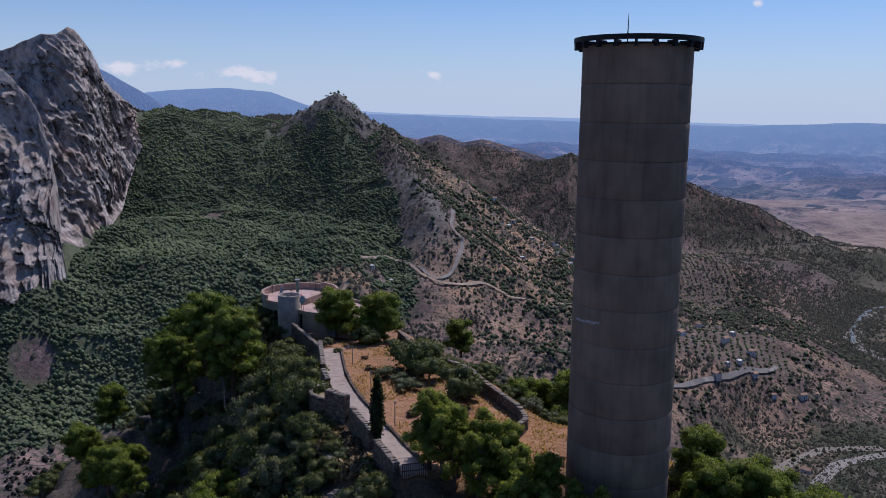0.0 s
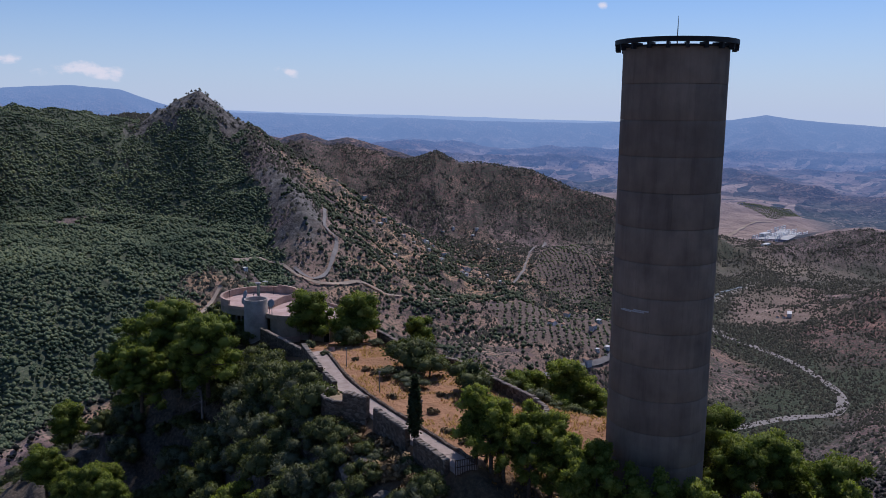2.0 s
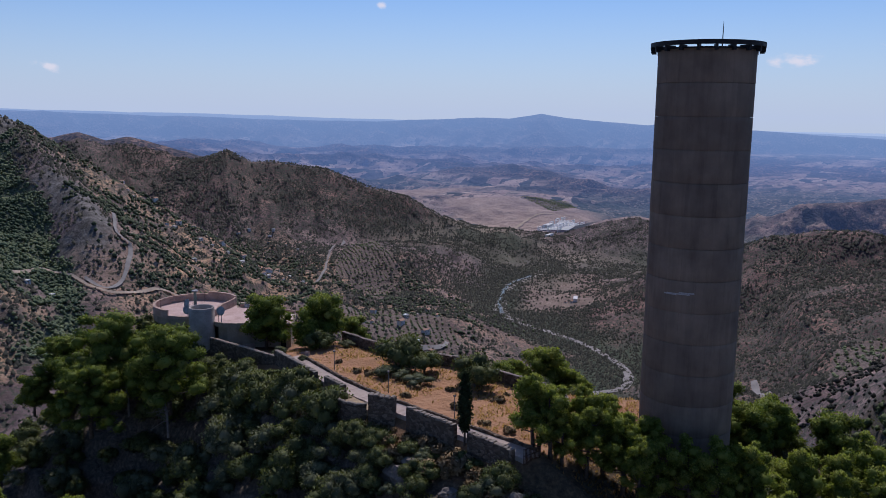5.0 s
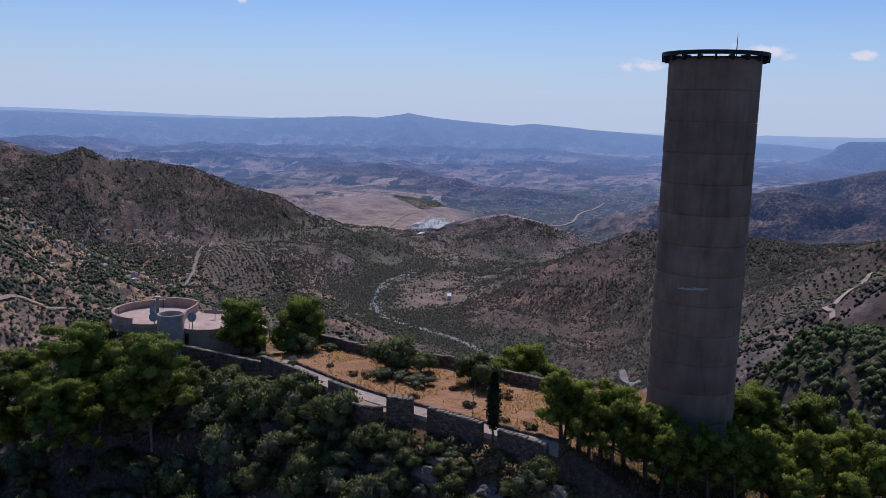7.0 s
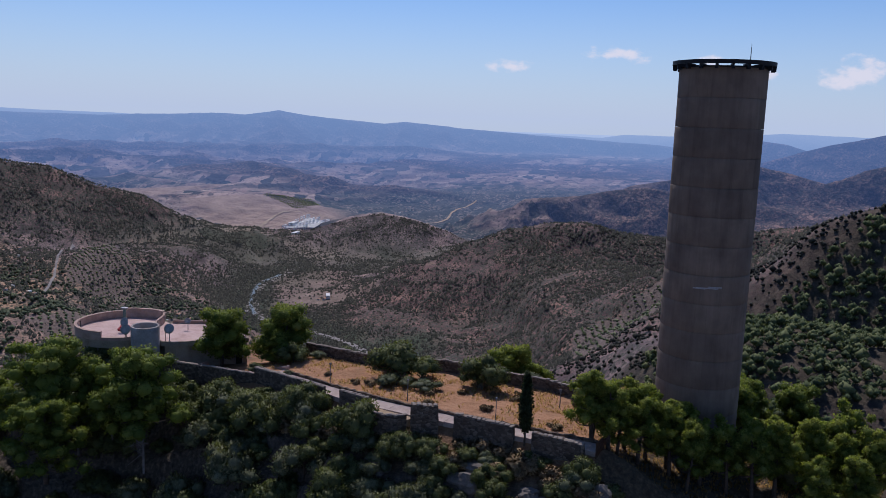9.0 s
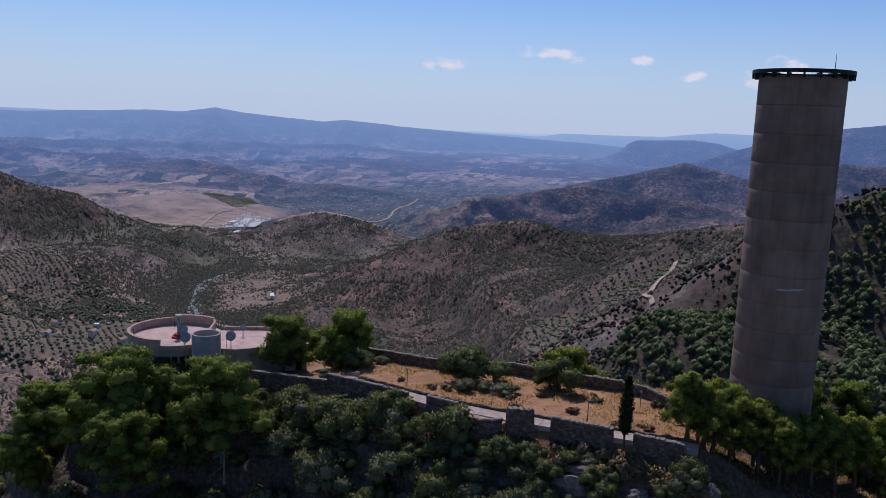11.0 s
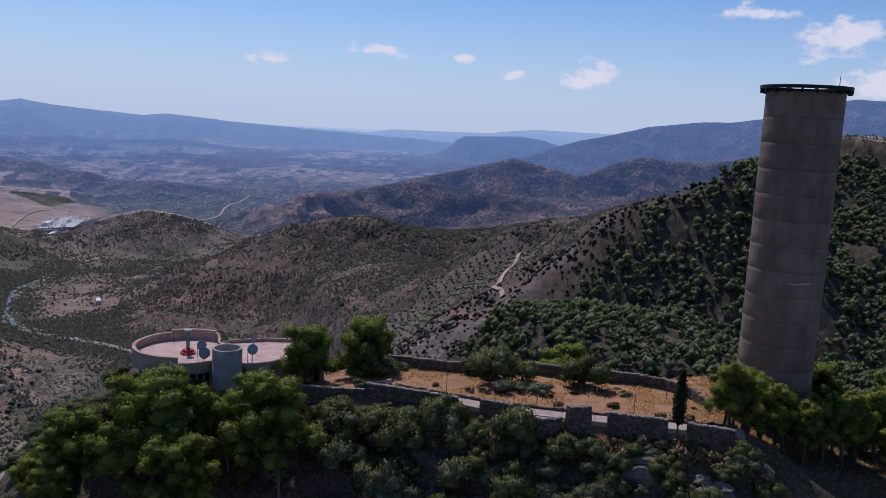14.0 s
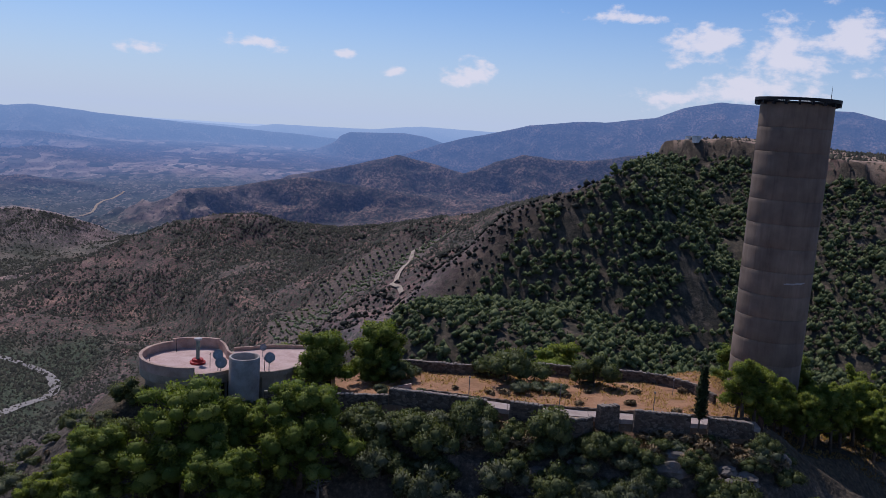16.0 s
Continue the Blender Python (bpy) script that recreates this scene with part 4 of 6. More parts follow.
scatter_blobs("cliff_bushes", p[:, 0], p[:, 1], rng.uniform(1.0, 3.2, len(p)), 0.9, rng, far_scrub, "small dark bushes on the ledges of the cliffs", "bushes", p[:, 2] - 0.3)
x, y = spread(34000, 100, 900, -430, 330)
k = (cover(x, y, np.zeros_like(x))[0] > rng.uniform(0.05, 0.5, len(x))) & (fbm(x, y, 32, 3, 140) > -0.8) & (np.hypot(x - 25, y - 80) > 110)
x, y = x[k][:12500], y[k][:12500]
scatter_pines("slope_pines", x, y, rng.uniform(3.8, 7.0, len(x)) + 4.0 * rng.uniform(0, 1, len(x)) ** 3, rng, slope_pine, "dark green pines growing over the steep slope", "forest")
# scrub of the open hillsides, thicker in the hollows and on the brown hills
a, r = rng.uniform(radians(-13), radians(113), 560000), np.sqrt(rng.uniform(260.0 ** 2, 2300.0 ** 2, 560000))
x, y = r * np.sin(a), r * np.cos(a)
away = (1 - 0.85 * np.any([outside(x, y, plan) < 4 for plan in OLIVE_PLANS], axis=0)) * np.all([along(x, y, [(*p, 0) for p in line])[0] > 5 for line in ROADS], axis=0)
fo, fd, rk, gn, sb, rd = cover(x, y, np.full_like(x, -200.0))
hills = np.maximum(smooth(820, 1150, x - 0.25 * y) * smooth(1150, 850, y), smooth(330, 120, along(x, y, SPINE)[0]))
dense = 0.58 + 0.2 * hills + 0.65 * fbm(x, y, 110, 4, 150) + 0.35 * fbm(x, y, 26, 3, 153)
keep = np.clip(dense, 0.06, 1) * (1 - 0.75 * fd) * (1 - 0.88 * sb) * (1 - 0.6 * rd) * (1 - fo) * np.clip(1 - 0.85 * rk, 0, 1) * away * (1 - 0.5 * smooth(60, -50, outside(x, y, VILLAGE_PLAN))) + 0.4 * gn
k = rng.uniform(0, 1, len(x)) < keep * (1 - 0.25 * (r > 1700))
x, y, r = x[k][:205000], y[k][:205000], r[k][:205000]
size = rng.uniform(1.7, 3.6, len(x)) + 2.6 * (rng.uniform(0, 1, len(x)) > 0.93) + 1.2 * smooth(1000, 1700, r) + 1.5 * ((x < 950) & (y > 750)) * rng.uniform(0, 1, len(x)) ** 2
for part_of, body in ((r < 750, small_blob()), (r >= 750, tent())):
    scatter_blobs("scrub_bushes", x[part_of], y[part_of], size[part_of], 0.95, rng, far_scrub, "dark scrub bushes dotted over dry hillsides", "bushes", body=body)
x, y = spread(44000, 280, 1000, 640, 1660)
d1, d2 = outside(x, y, VILLAGE_PLAN), along(x, y, VALLEY_SIDE)[0]
k = (rng.uniform(0, 1, len(x)) < np.maximum(smooth(50, -40, d1), 0.45 * smooth(220, 60, d2)) * (0.45 + 0.7 * fbm(x, y, 60, 3, 156))) & np.all([outside(x, y, plan) > 3 for plan in OLIVE_PLANS], axis=0) & np.all([along(x, y, [(*p, 0) for p in line])[0] > 5 for line in ROADS], axis=0)
x, y = x[k][:7500], y[k][:7500]
scatter_blobs("village_trees", x, y, rng.uniform(3.0, 6.5, len(x)), 0.95, rng, village_tree, "round dark green garden trees between the houses", "trees")
xs, ys = [], []
for n, plan in enumerate(OLIVE_PLANS):
    p = np.array(plan)
    a = 0.5 + 0.7 * n
    gx, gy = np.meshgrid(np.arange(-420, 420, 9.5), np.arange(-420, 420, 9.5))
    gx, gy = gx.ravel(), gy.ravel()
    qx, qy = p[:, 0].mean() + gx * math.cos(a) - gy * math.sin(a), p[:, 1].mean() + gx * math.sin(a) + gy * math.cos(a)
    k = outside(qx, qy, plan) < 0
    xs.append(qx[k]), ys.append(qy[k])
x, y = np.concatenate(xs), np.concatenate(ys)
x, y = x + rng.normal(0, 0.7, len(x)), y + rng.normal(0, 0.7, len(x))
scatter_blobs("olive_trees", x, y, rng.uniform(3.2, 5.0, len(x)), 0.8, rng, far_olive, "grey-green olive trees planted in rows", "orchard")


# ---------------------------------------------------------------- shapes
def lathe(bm, prof, n=48, at=(0, 0), a0=0.0, a1=360.0):
    """A profile of (radius, height) turned about an upright axis."""
    full = abs(a1 - a0) >= 359.9
    steps = n if full else n + 1
    rings = []
    for i in range(steps):
        a = radians(a0 + (a1 - a0) * i / n)
        rings.append([bm.verts.new((at[0] + r * math.cos(a), at[1] + r * math.sin(a), z)) for r, z in prof])
    for i in range(n):
        p, q = rings[i], rings[(i + 1) % steps]
        for k in range(len(prof) - 1):
            bm.faces.new((p[k], q[k], q[k + 1], p[k + 1]))
    if not full:
        for ring, flip in ((rings[0], 1), (rings[-1], -1)):
            if len(ring) > 3:
                bm.faces.new(ring[:-1][::flip] if (Vector(ring[0].co) - Vector(ring[-1].co)).length < 1e-6 else ring[::flip])
    return bm


def ring_bar(bm, r0, r1, z0, z1, at=(0, 0), n=48, a0=0.0, a1=360.0):
    """A bar of square section bent round an upright axis."""
    return lathe(bm, [(r0, z0), (r1, z0), (r1, z1), (r0, z1), (r0, z0)], n, at, a0, a1)


def box(bm, x0, x1, y0, y1, z0, z1, m=None):
    v = [bm.verts.new((x, y, z)) for z in (z0, z1) for y in (y0, y1) for x in (x0, x1)]
    for f in ((0, 2, 3, 1), (4, 5, 7, 6), (0, 1, 5, 4), (2, 6, 7, 3), (0, 4, 6, 2), (1, 3, 7, 5)):
        bm.faces.new([v[i] for i in f])
    if m is not None:
        for q in v:
            q.co = m @ q.co
    return v


def prism(bm, plan, z0, z1):
    """A closed plan raised from z0 to z1."""
    lo, hi = [bm.verts.new((x, y, z0)) for x, y in plan], [bm.verts.new((x, y, z1)) for x, y in plan]
    bm.faces.new(lo[::-1]), bm.faces.new(hi)
    for i in range(len(plan)):
        j = (i + 1) % len(plan)
        bm.faces.new((lo[i], lo[j], hi[j], hi[i]))


def tube(bm, pts, radii, n=7):
    """A round limb through points."""
    rings = []
    for k, (p, r) in enumerate(zip(pts, radii)):
        p = Vector(p)
        d = (Vector(pts[min(k + 1, len(pts) - 1)]) - Vector(pts[max(k - 1, 0)])).normalized()
        s = d.orthogonal().normalized()
        t = d.cross(s)
        rings.append([bm.verts.new(p + r * (math.cos(2 * math.pi * i / n) * s + math.sin(2 * math.pi * i / n) * t)) for i in range(n)])
    for a, b in zip(rings, rings[1:]):
        for i in range(n):
            bm.faces.new((a[i], a[(i + 1) % n], b[(i + 1) % n], b[i]))
    bm.faces.new(rings[0][::-1]), bm.faces.new(rings[-1])


def part(name, bm, material, parent=None, label="", smooth_faces=False):
    me = bpy.data.meshes.new(name)
    bm.normal_update()
    bm.to_mesh(me)
    bm.free()
    me.materials.append(material)
    if smooth_faces:
        shade(me)
    ob = new(name, me)
    if parent:
        ob.parent = parent
    if label:
        ob["label"] = label
    return ob


def thing(name, label, category, at=(0, 0, 0), group=""):
    e = tagged(new(name), label, category, group)
    e.location = at
    return e


# ---------------------------------------------------------------- the tower
def tower_concrete():
    m, nt, b = mat("tower_concrete", 0.92)
    co = nt.nodes.new("ShaderNodeTexCoord").outputs["Object"]
    up = nd(nt, "ShaderNodeMapping", Scale=(1.0, 1.0, 0.12))
    nt.links.new(co, up.inputs[0])
    streak, blotch, grain = noise_node(nt, 1.6, 6, 0.65, up.outputs[0]), noise_node(nt, 0.35, 5, 0.6, co), noise_node(nt, 9.0, 4, 0.7, co)
    c = ramp(nt, blotch.outputs[0], [(0.3, (0.2, 0.145, 0.108)), (0.7, (0.315, 0.235, 0.177))])
    c = mix(nt, 0.5, c, ramp(nt, streak.outputs[0], [(0.3, (0.55,) * 3), (0.55, (1.0,) * 3)]), "MULTIPLY")
    split = nd(nt, "ShaderNodeSeparateXYZ")
    nt.links.new(co, split.inputs[0])
    turn = nd(nt, "ShaderNodeMath")
    turn.operation = "ARCTAN2"
    nt.links.new(split.outputs[1], turn.inputs[0])
    nt.links.new(split.outputs[0], turn.inputs[1])
    round_it = nd(nt, "ShaderNodeMath")
    round_it.operation = "MULTIPLY"
    nt.links.new(turn.outputs[0], round_it.inputs[0])
    round_it.inputs[1].default_value = 4.09
    sheet = nd(nt, "ShaderNodeCombineXYZ")
    nt.links.new(round_it.outputs[0], sheet.inputs[0])
    lifted = nd(nt, "ShaderNodeMath")
    lifted.operation = "ADD"
    nt.links.new(split.outputs[2], lifted.inputs[0])
    lifted.inputs[1].default_value = 11.2
    nt.links.new(lifted.outputs[0], sheet.inputs[1])
    panel = nd(nt, "ShaderNodeTexBrick", Scale=1.0)
    panel.inputs["Color1"].default_value, panel.inputs["Color2"].default_value, panel.inputs["Mortar"].default_value = (0.76, 0.76, 0.78, 1), (1.06, 1.05, 1.03, 1), (0.7, 0.7, 0.7, 1)
    panel.inputs["Mortar Size"].default_value, panel.inputs["Brick Width"].default_value, panel.inputs["Row Height"].default_value = 0.012, 2.57, 41.82 / 15
    nt.links.new(sheet.outputs[0], panel.inputs["Vector"])
    c = mix(nt, 0.75, c, panel.outputs["Color"], "MULTIPLY")
    tone = nt.nodes.new("ShaderNodeObjectInfo").outputs["Random"]
    c = mix(nt, 0.7, c, ramp(nt, tone, [(0.0, (0.74, 0.73, 0.74)), (1.0, (1.0, 0.99, 0.97))]), "MULTIPLY")
    edge = nd(nt, "ShaderNodeMath")
    edge.operation = "MULTIPLY_ADD"
    nt.links.new(noise_node(nt, 0.45, 5, 0.65, co).outputs[0], edge.inputs[0])
    edge.inputs[1].default_value = 1.25
    nt.links.new(attr(nt, "below_joint"), edge.inputs[2])
    c = mix(nt, ramp(nt, edge.outputs[0], [(1.05, (0,) * 3), (1.6, (0.75,) * 3)]), c, (0.1, 0.078, 0.064))
    nt.links.new(c, b.inputs["Base Color"])
    bump(nt, b, grain.outputs[0], 0.35, 0.02)
    return m


steel = plain("dark_steel", [(0.3, (0.012, 0.012, 0.014)), (0.7, (0.03, 0.028, 0.028))], 2.0, 0.6, 0.3, 0.003)
tower_mat = tower_concrete()
TOWER, TOP, FOOT = (31.75, 57.42), 30.62, -11.2
tower = thing("surge_tower", "tall weathered grey concrete cylinder tower with steel crown ring", "tower", (*TOWER, 0))
lifts = 15
rnd = random.Random(3)
for k in range(lifts):
    z0, z1 = FOOT + (TOP - FOOT) * k / lifts, FOOT + (TOP - FOOT) * (k + 1) / lifts
    bm = bmesh.new()
    r = 4.09 + rnd.uniform(-0.012, 0.012)
    prof = [(r - 0.3, z0 + 0.01), (r - 0.02, z0 + 0.01), (r, z0 + 0.05), (r, z0 + 1.2), (r, z1 - 0.5), (r, z1 - 0.05), (r - 0.02, z1 - 0.01), (r - 0.3, z1 - 0.01)]
    lathe(bm, prof, 96)
    ob = part("concrete_lift", bm, tower_mat, tower)
    layer(ob.data, "below_joint", [0.95 * max(0.0, 1 - (z1 - v.co.z) / 0.85) + 0.35 * max(0.0, 1 - (v.co.z - z0) / 0.3) for v in ob.data.vertices])
    for p in ob.data.polygons:
        p.use_smooth = abs(p.normal.z) < 0.3
bm = bmesh.new()
lathe(bm, [(3.82, FOOT), (3.82, TOP - 0.3), (3.5, TOP - 0.3)], 64)
part("inner_core", bm, tower_mat, tower)
layer(bpy.data.objects["inner_core"].data, "below_joint", np.zeros(len(bpy.data.objects["inner_core"].data.vertices)))
bm = bmesh.new()
ring_bar(bm, 4.42, 4.76, TOP + 0.26, TOP + 0.62, n=96)
crown_ring = part("crown_ring", bm, steel, tower, "dark steel ring beam")
bm = bmesh.new()
ring_bar(bm, 4.0, 4.3, TOP - 0.02, TOP + 0.1, n=96)
part("lower_ring", bm, steel, tower)
for k in range(20):
    bm = bmesh.new()
    m = Matrix.Rotation(2 * math.pi * (k + 0.3) / 20, 4, "Z")
    box(bm, 3.7, 4.74, -0.09, 0.09, TOP + 0.02, TOP + 0.27, m)
    box(bm, 4.36, 4.72, -0.13, 0.13, TOP - 0.2, TOP + 0.03, m)
    part("bracket", bm, steel, crown_ring)
bm = bmesh.new()
tube(bm, [(0, 0, 0), (0, 0, 1.3), (0, 0, 2.15)], [0.05, 0.035, 0.012], 6)
rod = part("lightning_rod", bm, steel, tower, "thin steel lightning rod")
rod.location = (-2.45, -2.9, TOP)
scar_mat = plain("fresh_mortar", [(0.3, (0.34, 0.31, 0.29)), (0.7, (0.5, 0.47, 0.44))], 6.0)
for a, w, dz in ((196, 14, 0.0), (206, 9, 0.12), (186, 8, -0.07)):
    bm = bmesh.new()
    ring_bar(bm, 4.05, 4.125, 9.92 + dz, 10.02 + dz, n=10, a0=a - w, a1=a + w)
    part("mortar_scar", bm, scar_mat, tower, "pale patched crack")


# ---------------------------------------------------------------- stone walls, path and yard
def rubble(name, light=1.0):
    m, nt, b = mat(name, 0.95)
    co = nt.nodes.new("ShaderNodeTexCoord").outputs["Object"]
    cell = nd(nt, "ShaderNodeTexVoronoi", Scale=2.6)
    cell.feature = "DISTANCE_TO_EDGE"
    tint = nd(nt, "ShaderNodeTexVoronoi", Scale=2.6)
    flat = nd(nt, "ShaderNodeMapping", Scale=(1.0, 1.0, 1.6))
    nt.links.new(co, flat.inputs[0])
    for v in (cell, tint):
        nt.links.new(flat.outputs[0], v.inputs["Vector"])
    n = noise_node(nt, 5.0, 5, 0.7, co)
    pick = nd(nt, "ShaderNodeSeparateColor")
    nt.links.new(tint.outputs["Color"], pick.inputs[0])
    c = ramp(nt, pick.outputs[0], [(0.0, (0.088 * light, 0.062 * light, 0.045 * light)), (0.5, (0.155 * light, 0.112 * light, 0.082 * light)), (1.0, (0.25 * light, 0.19 * light, 0.142 * light))])
    c = mix(nt, 0.6, c, ramp(nt, n.outputs[0], [(0.3, (0.5,) * 3), (0.7, (1.0,) * 3)]), "MULTIPLY")
    c = mix(nt, ramp(nt, cell.outputs[0], [(0.0, (0.85,) * 3), (0.07, (0,) * 3)]), c, (0.055, 0.047, 0.04))
    nt.links.new(c, b.inputs["Base Color"])
    bump(nt, b, ramp(nt, cell.outputs[0], [(0.0, (0,) * 3), (0.15, (1,) * 3)]), 0.8, 0.06)
    return m


wall_mat, cap_mat = rubble("rubble", 1.0), plain("cap_stone", [(0.25, (0.15, 0.12, 0.098)), (0.55, (0.25, 0.205, 0.168)), (0.8, (0.37, 0.31, 0.26))], 1.5, 0.95, 0, 0.02)
cap_meshes = []
for k in range(5):
    bm = bmesh.new()
    bmesh.ops.create_cube(bm, size=1)
    bmesh.ops.bevel(bm, geom=bm.edges[:], offset=0.16, segments=1, affect="EDGES")
    for v in bm.verts:
        v.co += Vector((rnd.uniform(-0.1, 0.1), rnd.uniform(-0.1, 0.1), rnd.uniform(-0.12, 0.12)))
    me = bpy.data.meshes.new("cap_stone")
    bm.to_mesh(me)
    bm.free()
    me.materials.append(cap_mat)
    cap_meshes.append(me)
CAPS = []


def stone_wall(pts, thick, label, deep=2.8, caps=True):
    """A rubble wall along (x, y, top) points, with an uneven top and loose cap stones."""
    w = thing("stone_wall", label, "wall", group="old stone walls")
    bm = bmesh.new()
    rows = []
    for (ax, ay, az), (bx, by, bz) in zip(pts, pts[1:]):
        n = max(2, int(math.hypot(bx - ax, by - ay) / 0.45))
        for i in range(n if (bx, by, bz) != pts[-1] else n + 1):
            s = i / n
            rows.append((ax + s * (bx - ax), ay + s * (by - ay), az + s * (bz - az)))
    grid = []
    for i, (x, y, z) in enumerate(rows):
        a, b = rows[max(i - 1, 0)], rows[min(i + 1, len(rows) - 1)]
        d = Vector((b[0] - a[0], b[1] - a[1], 0)).normalized()
        nrm = Vector((-d.y, d.x, 0)) * thick / 2
        top = z + rnd.uniform(-0.1, 0.06)
        base = z - deep
        ring = []
        for side in (1, -1):
            hs = [base, base + deep * 0.35, base + deep * 0.7, top]
            col = [bm.verts.new(Vector((x, y, h)) + side * nrm * (1.12 - 0.12 * q / 3) + Vector((rnd.uniform(-0.04, 0.04), rnd.uniform(-0.04, 0.04), 0))) for q, h in enumerate(hs)]
            ring += col if side == 1 else col[::-1]
        grid.append(ring)
    for p, q in zip(grid, grid[1:]):
        for k in range(7):
            bm.faces.new((p[k], q[k], q[k + 1], p[k + 1]))
    bm.faces.new(grid[0]), bm.faces.new(grid[-1][::-1])
    bmesh.ops.recalc_face_normals(bm, faces=bm.faces)
    part("masonry", bm, wall_mat, w)
    if caps:
        CAPS.append((w, rows, thick))
    return w


WEST = [(61.5, 14.6), (62.5, 14.5), (69.0, 13.73), (74.85, 12.92), (81.0, 12.3), (87.65, 12.04), (90.06, 12.38), (100.6, 13.42), (113.9, 11.5)]


def wall_x(y):
    return float(np.interp(y, [a for a, _ in WEST], [b for _, b in WEST]))


stone_wall([(11.5, 113.9, -3.8), (12.5, 107.2, -3.6), (13.42, 100.7, -3.45)], 0.5, "dark rubble retaining wall below the round building")
stone_wall([(13.42, 100.6, -2.7), (12.9, 95.5, -2.55), (12.38, 90.06, -2.5)], 0.5, "old rubble stone wall beside the concrete path", 3.6)
stone_wall([(12.04, 87.65, -2.25), (12.05, 84.2, -2.4)], 0.5, "short broken piece of rubble stone wall", 3.4)
stone_wall([(11.15, 78.6, -1.45), (12.8, 76.6, -1.7)], 0.75, "tall rubble stone pier beside the path", 4.4)
stone_wall([(12.92, 74.85, -2.15), (13.73, 69.0, -2.35)], 0.5, "old rubble stone wall between two gaps", 3.2)
stone_wall([(13.72, 67.15, -2.4), (14.5, 62.5, -2.75)], 0.55, "tall rubble retaining wall at the path end", 4.6)
lookout = [(12.0 + 2.1 * math.cos(radians(a)), 81.5 + 2.4 * math.sin(radians(a)), -2.72) for a in range(100, 251, 15)]
stone_wall(lookout, 0.35, "low curved stone wall of a round lookout", 3.2)
stone_wall([(24.0, 102.4, -2.55), (24.3, 95.0, -2.5), (24.8, 91.8, -2.5), (27.9, 85.0, -2.45), (28.2, 78.4, -2.5), (29.0, 72.3, -2.6), (28.6, 69.4, -2.65), (26.0, 66.4, -2.6), (22.8, 64.8, -2.7)], 0.45, "long weathered stone wall bounding the dry yard", 1.6)

slab_mat = plain("path_concrete", [(0.25, (0.27, 0.205, 0.17)), (0.5, (0.38, 0.295, 0.25)), (0.8, (0.47, 0.375, 0.32))], 0.9, 0.95, 0, 0.01)
path = thing("concrete_path", "pale worn concrete path of cracked slabs", "path")
y = 61.6
while y < 98.5:
    y1 = min(y + rnd.uniform(2.6, 3.4), 99.0)
    bm = bmesh.new()
    a, b = wall_x(y) + 0.36, wall_x(y1) + 0.36
    ya, yb = y + 0.02, y1 - 0.02
    prism(bm, [(a, ya), (a + 1.95, ya + 0.1), (b + 1.95, yb + 0.1), (b, yb)], -3.85, -3.36 + rnd.uniform(-0.015, 0.015))
    part("slab", bm, slab_mat, path)
    y = y1
kerb = stone_wall([(wall_x(q) + 2.48, q, -3.08) for q in (62.2, 66, 70, 75, 80, 85, 90, 95, 98)], 0.28, "low dark stone kerb wall along the path", 0.9, False)
bm = bmesh.new()
prism(bm, [(12.3, 79.0)] + [(p[0] + 0.05, p[1]) for p in lookout[::-1]] + [(12.4, 84.0)], -4.0, -3.34)
part("lookout_floor", bm, plain("sandy_floor", [(0.3, (0.26, 0.19, 0.12)), (0.7, (0.4, 0.29, 0.18))], 1.4, 0.95), path, "sandy lookout floor")
steps = thing("stone_steps", "worn stone steps leading down to the building", "steps")
for k in range(12):
    bm = bmesh.new()
    y0 = 99.0 + k * 0.42
    box(bm, 14.0, 16.6, y0, y0 + 0.44, -5.9, -3.4 - 0.16 * (k + 1))
    part("step", bm, slab_mat, steps)
bm = bmesh.new()
box(bm, 16.6, 16.9, 98.8, 104.2, -5.6, -3.0)
for v in bm.verts:
    if v.co.z > -4 and v.co.y > 100:
        v.co.z = -4.6
part("side_wall", bm, slab_mat, steps)
gate = thing("iron_gate", "rusty iron bar gate closing the path end", "gate")
rust = plain("rusty_iron", [(0.3, (0.05, 0.03, 0.022)), (0.7, (0.14, 0.075, 0.045))], 4.0, 0.8, 0.4, 0.004)
for k in range(13):
    bm = bmesh.new()
    x = 14.75 + k * 0.16
    box(bm, x - 0.02, x + 0.02, 61.48 - 0.02, 61.52, -3.9, -2.45)
    part("bar", bm, rust, gate)
for z in (-3.8, -3.1, -2.5):
    bm = bmesh.new()
    box(bm, 14.7, 16.72, 61.47, 61.53, z, z + 0.06)
    part("rail", bm, rust, gate)
post_mat = plain("grey_post", [(0.3, (0.13, 0.12, 0.115)), (0.7, (0.24, 0.22, 0.21))], 3.0, 0.8)
for x, y, h in ((16.1, 92.3, 2.2), (16.3, 82.4, 2.3), (16.6, 72.4, 2.4), (27.4, 88.6, 1.6), (24.6, 69.2, 1.9)):
    p = thing("lamp_post", "thin grey metal post standing in the dry yard", "post", (x, y, ground_at(x, y) - 0.1), "yard posts")
    bm = bmesh.new()
    tube(bm, [(0, 0, 0), (0, 0, h)], [0.05, 0.04], 6)
    part("pole", bm, post_mat, p)
    bm = bmesh.new()
    box(bm, -0.11, 0.11, -0.09, 0.09, h - 0.02, h + 0.14)
    part("lamp_head", bm, post_mat, p)


